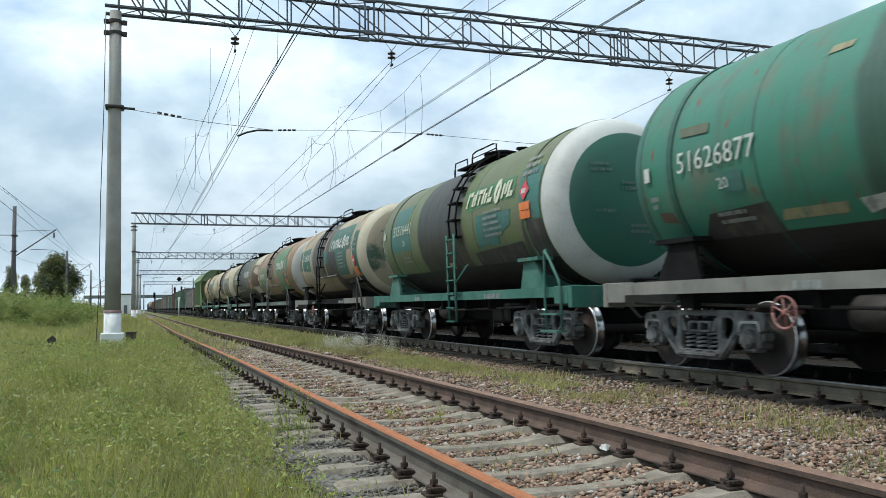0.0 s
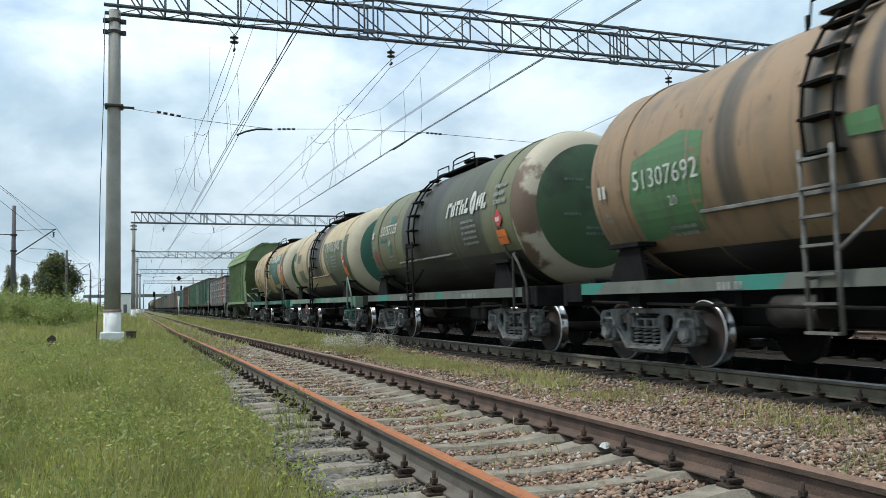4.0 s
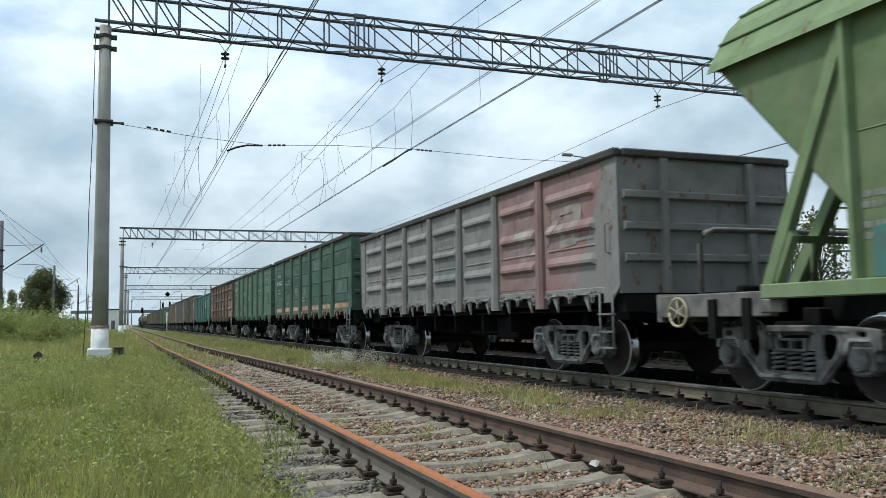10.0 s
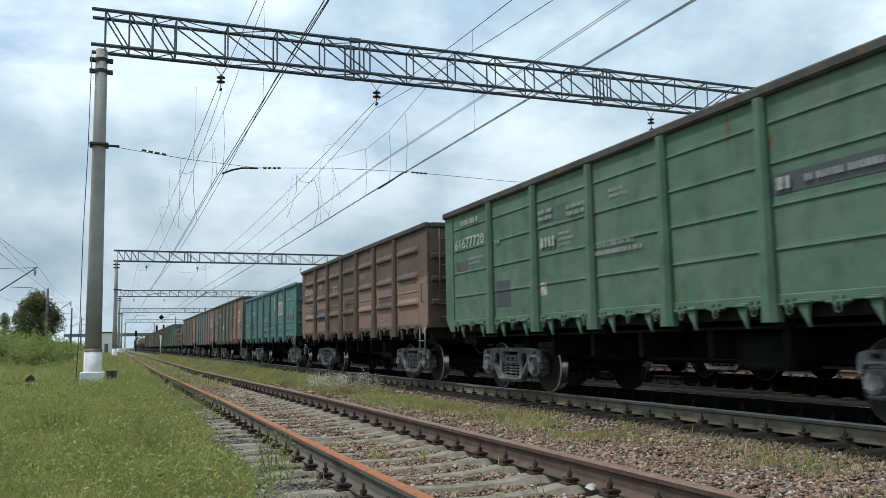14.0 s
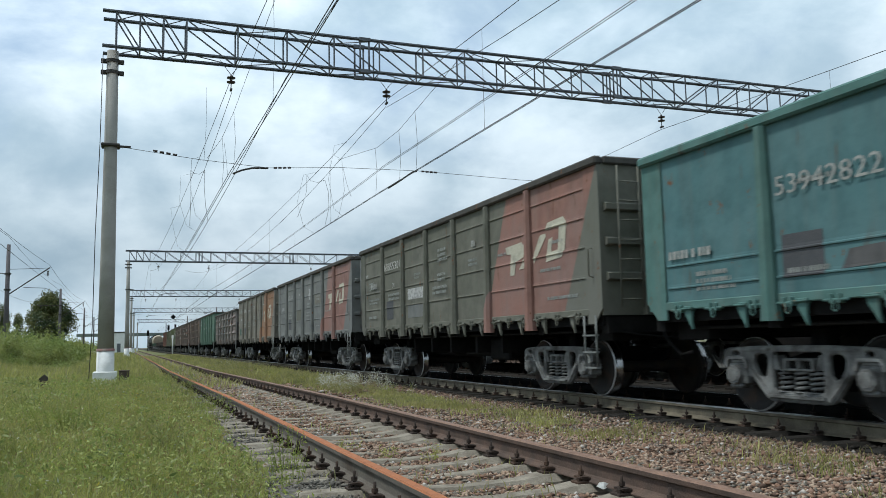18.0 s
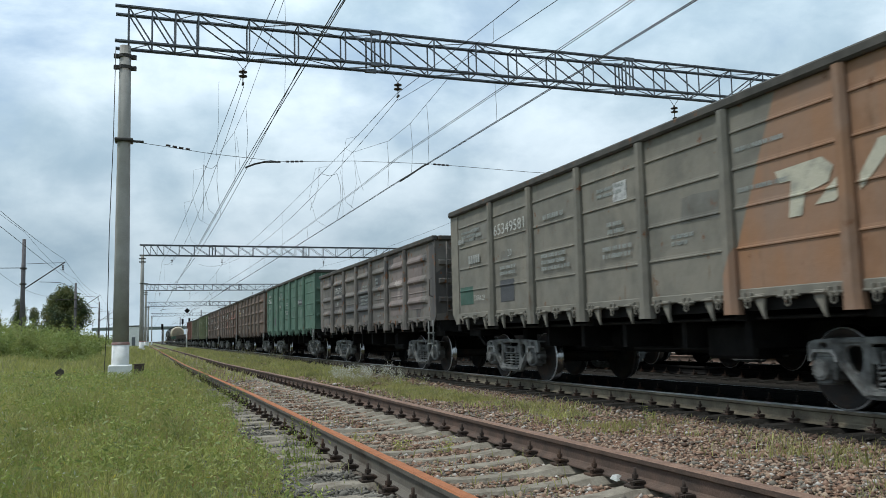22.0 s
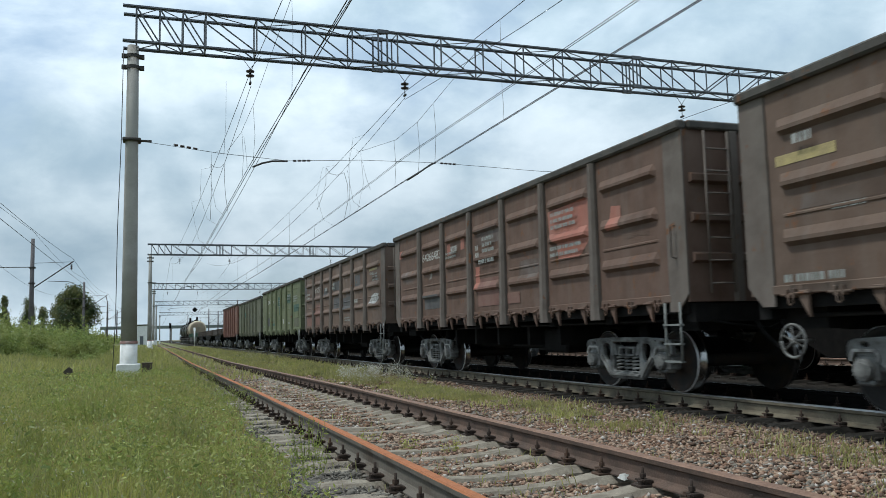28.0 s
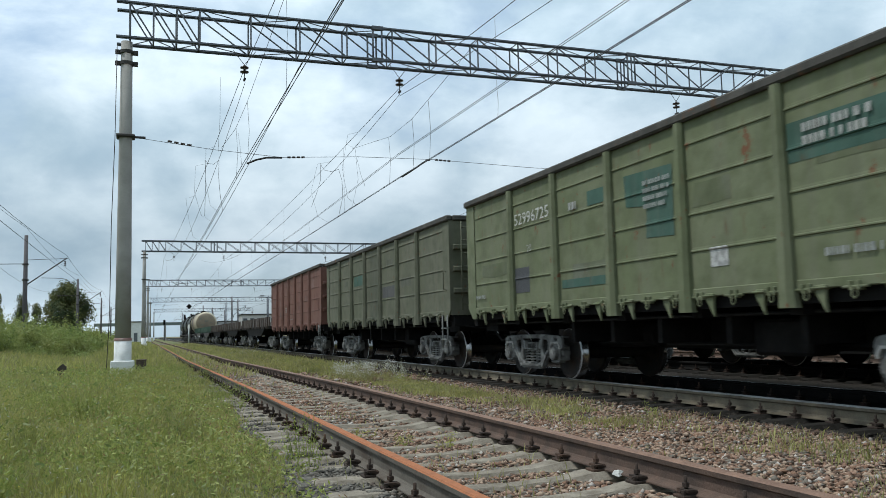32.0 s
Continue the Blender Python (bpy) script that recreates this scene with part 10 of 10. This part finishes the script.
def small_things():
    s = empty("wooden_stump", pose(-1.85, 22.0, ground_z(-1.85, 22.0)), "short dark rotten timber stump in the grass", "stump")
    bm = bmesh.new()
    prism(bm, [(-0.10, -0.1), (0.10, -0.1), (0.10, 0.36), (0.02, 0.42), (-0.09, 0.33)], -0.09, 0.09, "y")
    part("stump", bm, CREOSOTE, s)
    b = empty("cable_box", pose(-0.06, 26.2, ground_z(-0.06, 26.2)), "rusty dark metal cable box beside the mast", "box")
    bm = bmesh.new()
    cbox(bm, -0.14, 0.14, -0.14, 0.14, -0.05, 0.40, 0.02)
    cbox(bm, -0.16, 0.16, -0.16, 0.16, 0.40, 0.43, 0.01)
    part("housing", bm, plain("box_rust", (0.12, 0.095, 0.08), (0.08, 0.06, 0.05), 0.85), b)
    w = bmesh.new()
    vs = [w.verts.new(p) for p in ((-0.06, -0.04, 0), (0.05, -0.05, 0.015), (0.07, 0.03, 0.005), (0.0, 0.045, 0.03), (-0.05, 0.03, 0.01), (0.0, 0.0, 0.04))]
    for f in ((0, 1, 5), (1, 2, 5), (2, 3, 5), (3, 4, 5), (4, 0, 5)):
        w.faces.new([vs[i] for i in f])
    bmesh.ops.solidify(w, geom=list(w.faces), thickness=0.004)
    p = tagged(new("paper_scrap", finish("paper_scrap", w, WHITE)), "crumpled scrap of white paper on the ballast", "litter")
    p.matrix_basis = pose(3.22, 5.28, -0.185, 0, 0, 20)
    q = empty("marker_post", pose(5.95, 122.0, -0.25), "white painted marker post beside the track", "post")
    bm = bmesh.new()
    rod(bm, (0, 0, 0), (0, 0, 2.7), 0.10, 10)
    cbox(bm, -0.16, 0.16, -0.06, 0.06, 2.3, 2.75, 0.01)
    part("post", bm, WHITEWASH, q)
    h = empty("trackside_hut", pose(-1.8, 210.0, -0.2), "small white trackside hut with a flat grey roof", "hut")
    bm = bmesh.new()
    cbox(bm, -1.6, 1.6, -1.4, 1.4, 0, 4.6, 0.03)
    part("wall", bm, WHITEWASH, h)
    bm = bmesh.new()
    cbox(bm, -1.8, 1.8, -1.6, 1.6, 4.6, 4.85, 0.03)
    part("roof", bm, STEEL, h)
    bm = bmesh.new()
    cbox(bm, -0.4, 0.4, -1.44, -1.40, 0.05, 2.1, 0.01)
    part("door", bm, GALV, h)
    d = empty("warning_board", pose(7.0, 143.0, 5.75), "dark diamond shaped board hung from the wires", "sign")
    bm = bmesh.new()
    prism(bm, [(0, -0.45), (0.45, 0), (0, 0.45), (-0.45, 0)], -0.03, 0.03, "y")
    rod(bm, (0, 0, 0.4), (0, 0, 0.47), 0.02, 5)
    part("board", bm, BLACK, d)
    for bx, by in ((20.0, 24.5), (20.0, 34.0)):
        e = empty("foundation_block", pose(bx, by, ground_z(bx, by)), "pale stepped concrete foundation block in the ground", "foundation", "foundation blocks")
        for k in range(3):
            bm = bmesh.new()
            r = 0.55 - 0.15 * k
            cbox(bm, -r, r, -r, r, 0.10 * k - (0.1 if k == 0 else 0), 0.10 * k + 0.10, 0.008)
            part("step", bm, WHITEWASH, e)


small_things()


def signal(x, y, h):
    """Colour-light signal: mast, head with visors, ladder."""
    s = empty("signal", pose(x, y, -0.2), "dark railway signal on a slender mast", "signal", "signals")
    bm = bmesh.new()
    rod(bm, (0, 0, 0), (0, 0, h), 0.09, 8)
    part("mast", bm, STEEL, s)
    bm = bmesh.new()
    cbox(bm, -0.28, 0.28, -0.12, 0.08, h - 1.1, h + 0.3, 0.05)
    for k in range(3):
        rod(bm, (0, -0.12, h - 0.8 + 0.42 * k), (0, -0.3, h - 0.8 + 0.42 * k), 0.13, 10)
    part("head", bm, BLACK, s)
    bm = bmesh.new()
    for x2 in (-0.15, 0.15):
        rod(bm, (x2, 0.2, 0), (x2, 0.15, h - 0.6), 0.02, 4)
    part("ladder", bm, STEEL, s)


for sx, sy, sh in ((5.1, 232.0, 5.2), (10.4, 236.0, 6.6), (2.0, 300.0, 5.5), (13.5, 262.0, 7.5), (15.0, 280.0, 6.5)):
    signal(sx, sy, sh)


def footbridge():
    """Long footbridge over all the tracks, far down the line."""
    f = empty("footbridge", pose(0, 345.0, 0), "long grey-green footbridge crossing the tracks far off", "bridge")
    paintb = plain("bridge_grey_green", (0.20, 0.235, 0.215), (0.15, 0.18, 0.165), 0.75)
    bm = bmesh.new()
    box(bm, -18, 70, -1.2, 1.2, 5.3, 5.6)
    part("deck", bm, paintb, f)
    for dy in (-1.2, 1.2):
        bm = bmesh.new()
        box(bm, -18, 70, dy - 0.04, dy + 0.04, 5.6, 6.5)
        part("parapet", bm, paintb, f)
    for x in frange(-16, 68, 12):
        bm = bmesh.new()
        for dy in (-0.8, 0.8):
            box(bm, x - 0.25, x + 0.25, dy - 0.25, dy + 0.25, -0.4, 5.3)
        part("pier", bm, MASTC, f)


footbridge()


def lamp_mast(x, y, h, label, arms=1.6):
    p = empty("lamp_mast", pose(x, y, ground_z(x, y)), label, "lamp", "lamp masts of the yard")
    bm = bmesh.new()
    rod(bm, (0, 0, 0), (0, 0, h), 0.13, 8, r1=0.08)
    part("mast", bm, GALV, p)
    for s in (-1, 1):
        bm = bmesh.new()
        rod(bm, (0, 0, h), (s * arms, 0, h + 0.12), 0.05, 6)
        part("arm", bm, GALV, p)
        bm = bmesh.new()
        cbox(bm, s * arms - 0.45, s * arms + 0.45, -0.18, 0.18, h + 0.02, h + 0.24, 0.04)
        part("lantern", bm, plain("lamp_housing", (0.20, 0.20, 0.20), (0.14, 0.14, 0.14), 0.6), p)
    return p


for lx, ly, lh in ((36.3, 60.0, 14.0), (23.0, 160.0, 8.0), (25.5, 185.0, 9.0), (30.0, 215.0, 10.5), (21.0, 230.0, 10.0), (27.0, 300.0, 12.0), (36.0, 260.0, 12.0)):
    lamp_mast(lx, ly, lh, "tall grey yard lamp mast with two lanterns")
for px, py, ph in ((17.0, 175.0, 9.0), (20.8, 200.0, 9.5), (15.5, 240.0, 9.5), (19.5, 260.0, 9.5), (12.0, 290.0, 9.0), (24.0, 270.0, 9.0)):
    pole_with_arm(px, py, ph, True, "dark catenary pole far down the line")


def far_building(x, y, w, d, h, floors, bays, col, label):
    """Plain block with rows of windows."""
    b = empty("building", pose(x, y, ground_z(x, y) - 0.2), label, "building", "far buildings")
    wall = plain("render_" + str(int(col[0] * 100)), col, tuple(0.8 * v for v in col), 0.85, 0, 0.4)
    bm = bmesh.new()
    box(bm, -w / 2, w / 2, -d / 2, d / 2, 0, h)
    part("wall", bm, wall, b)
    bm = bmesh.new()
    box(bm, -w / 2 - 0.3, w / 2 + 0.3, -d / 2 - 0.3, d / 2 + 0.3, h, h + 0.4)
    part("roof", bm, STEEL, b)
    glass = plain("far_window_glass", (0.05, 0.06, 0.07), (0.09, 0.10, 0.11), 0.25)
    win = shared("far_window", lambda: finish("window", cbox(bmesh.new(), -0.7, 0.7, -0.06, 0.02, -0.75, 0.75, 0.02), glass))
    for i in range(floors):
        for j in range(bays):
            part("window", win, None, b, "", pose(-w / 2 + (j + 0.5) * w / bays, -d / 2, h * (i + 0.5) / floors))
    return b


far_building(78.0, 100.0, 8.5, 14.0, 12.4, 4, 3, (0.42, 0.40, 0.37), "grey blocky building beyond the trees")
far_building(48.0, 345.0, 40.0, 14.0, 6.0, 2, 12, (0.40, 0.40, 0.40), "long low grey railway building far off")
far_building(38.0, 300.0, 12.0, 10.0, 7.5, 2, 5, (0.55, 0.54, 0.52), "pale railway building far off")


def motions():
    """The train rolls past on the main track; every wheelset turns as it goes."""
    for thing, offset in WAGONS:
        walk(thing, [(t, pose(MAIN_X, train_y(t) + offset, 0)) for t in range(0, 33)])
    first = WHEELSETS[0]
    walk(first, [(2 * k / FPS, pose(0, 0, 0, math.degrees((train_y(0) - train_y(2 * k / FPS)) / R_WHEEL), 0, 0)) for k in range(481)])
    action, slot = first.animation_data.action, first.animation_data.action_slot
    for w in WHEELSETS[1:]:
        w.rotation_mode = "QUATERNION"
        w.animation_data_create()
        w.animation_data.action = action
        w.animation_data.action_slot = slot


motions()
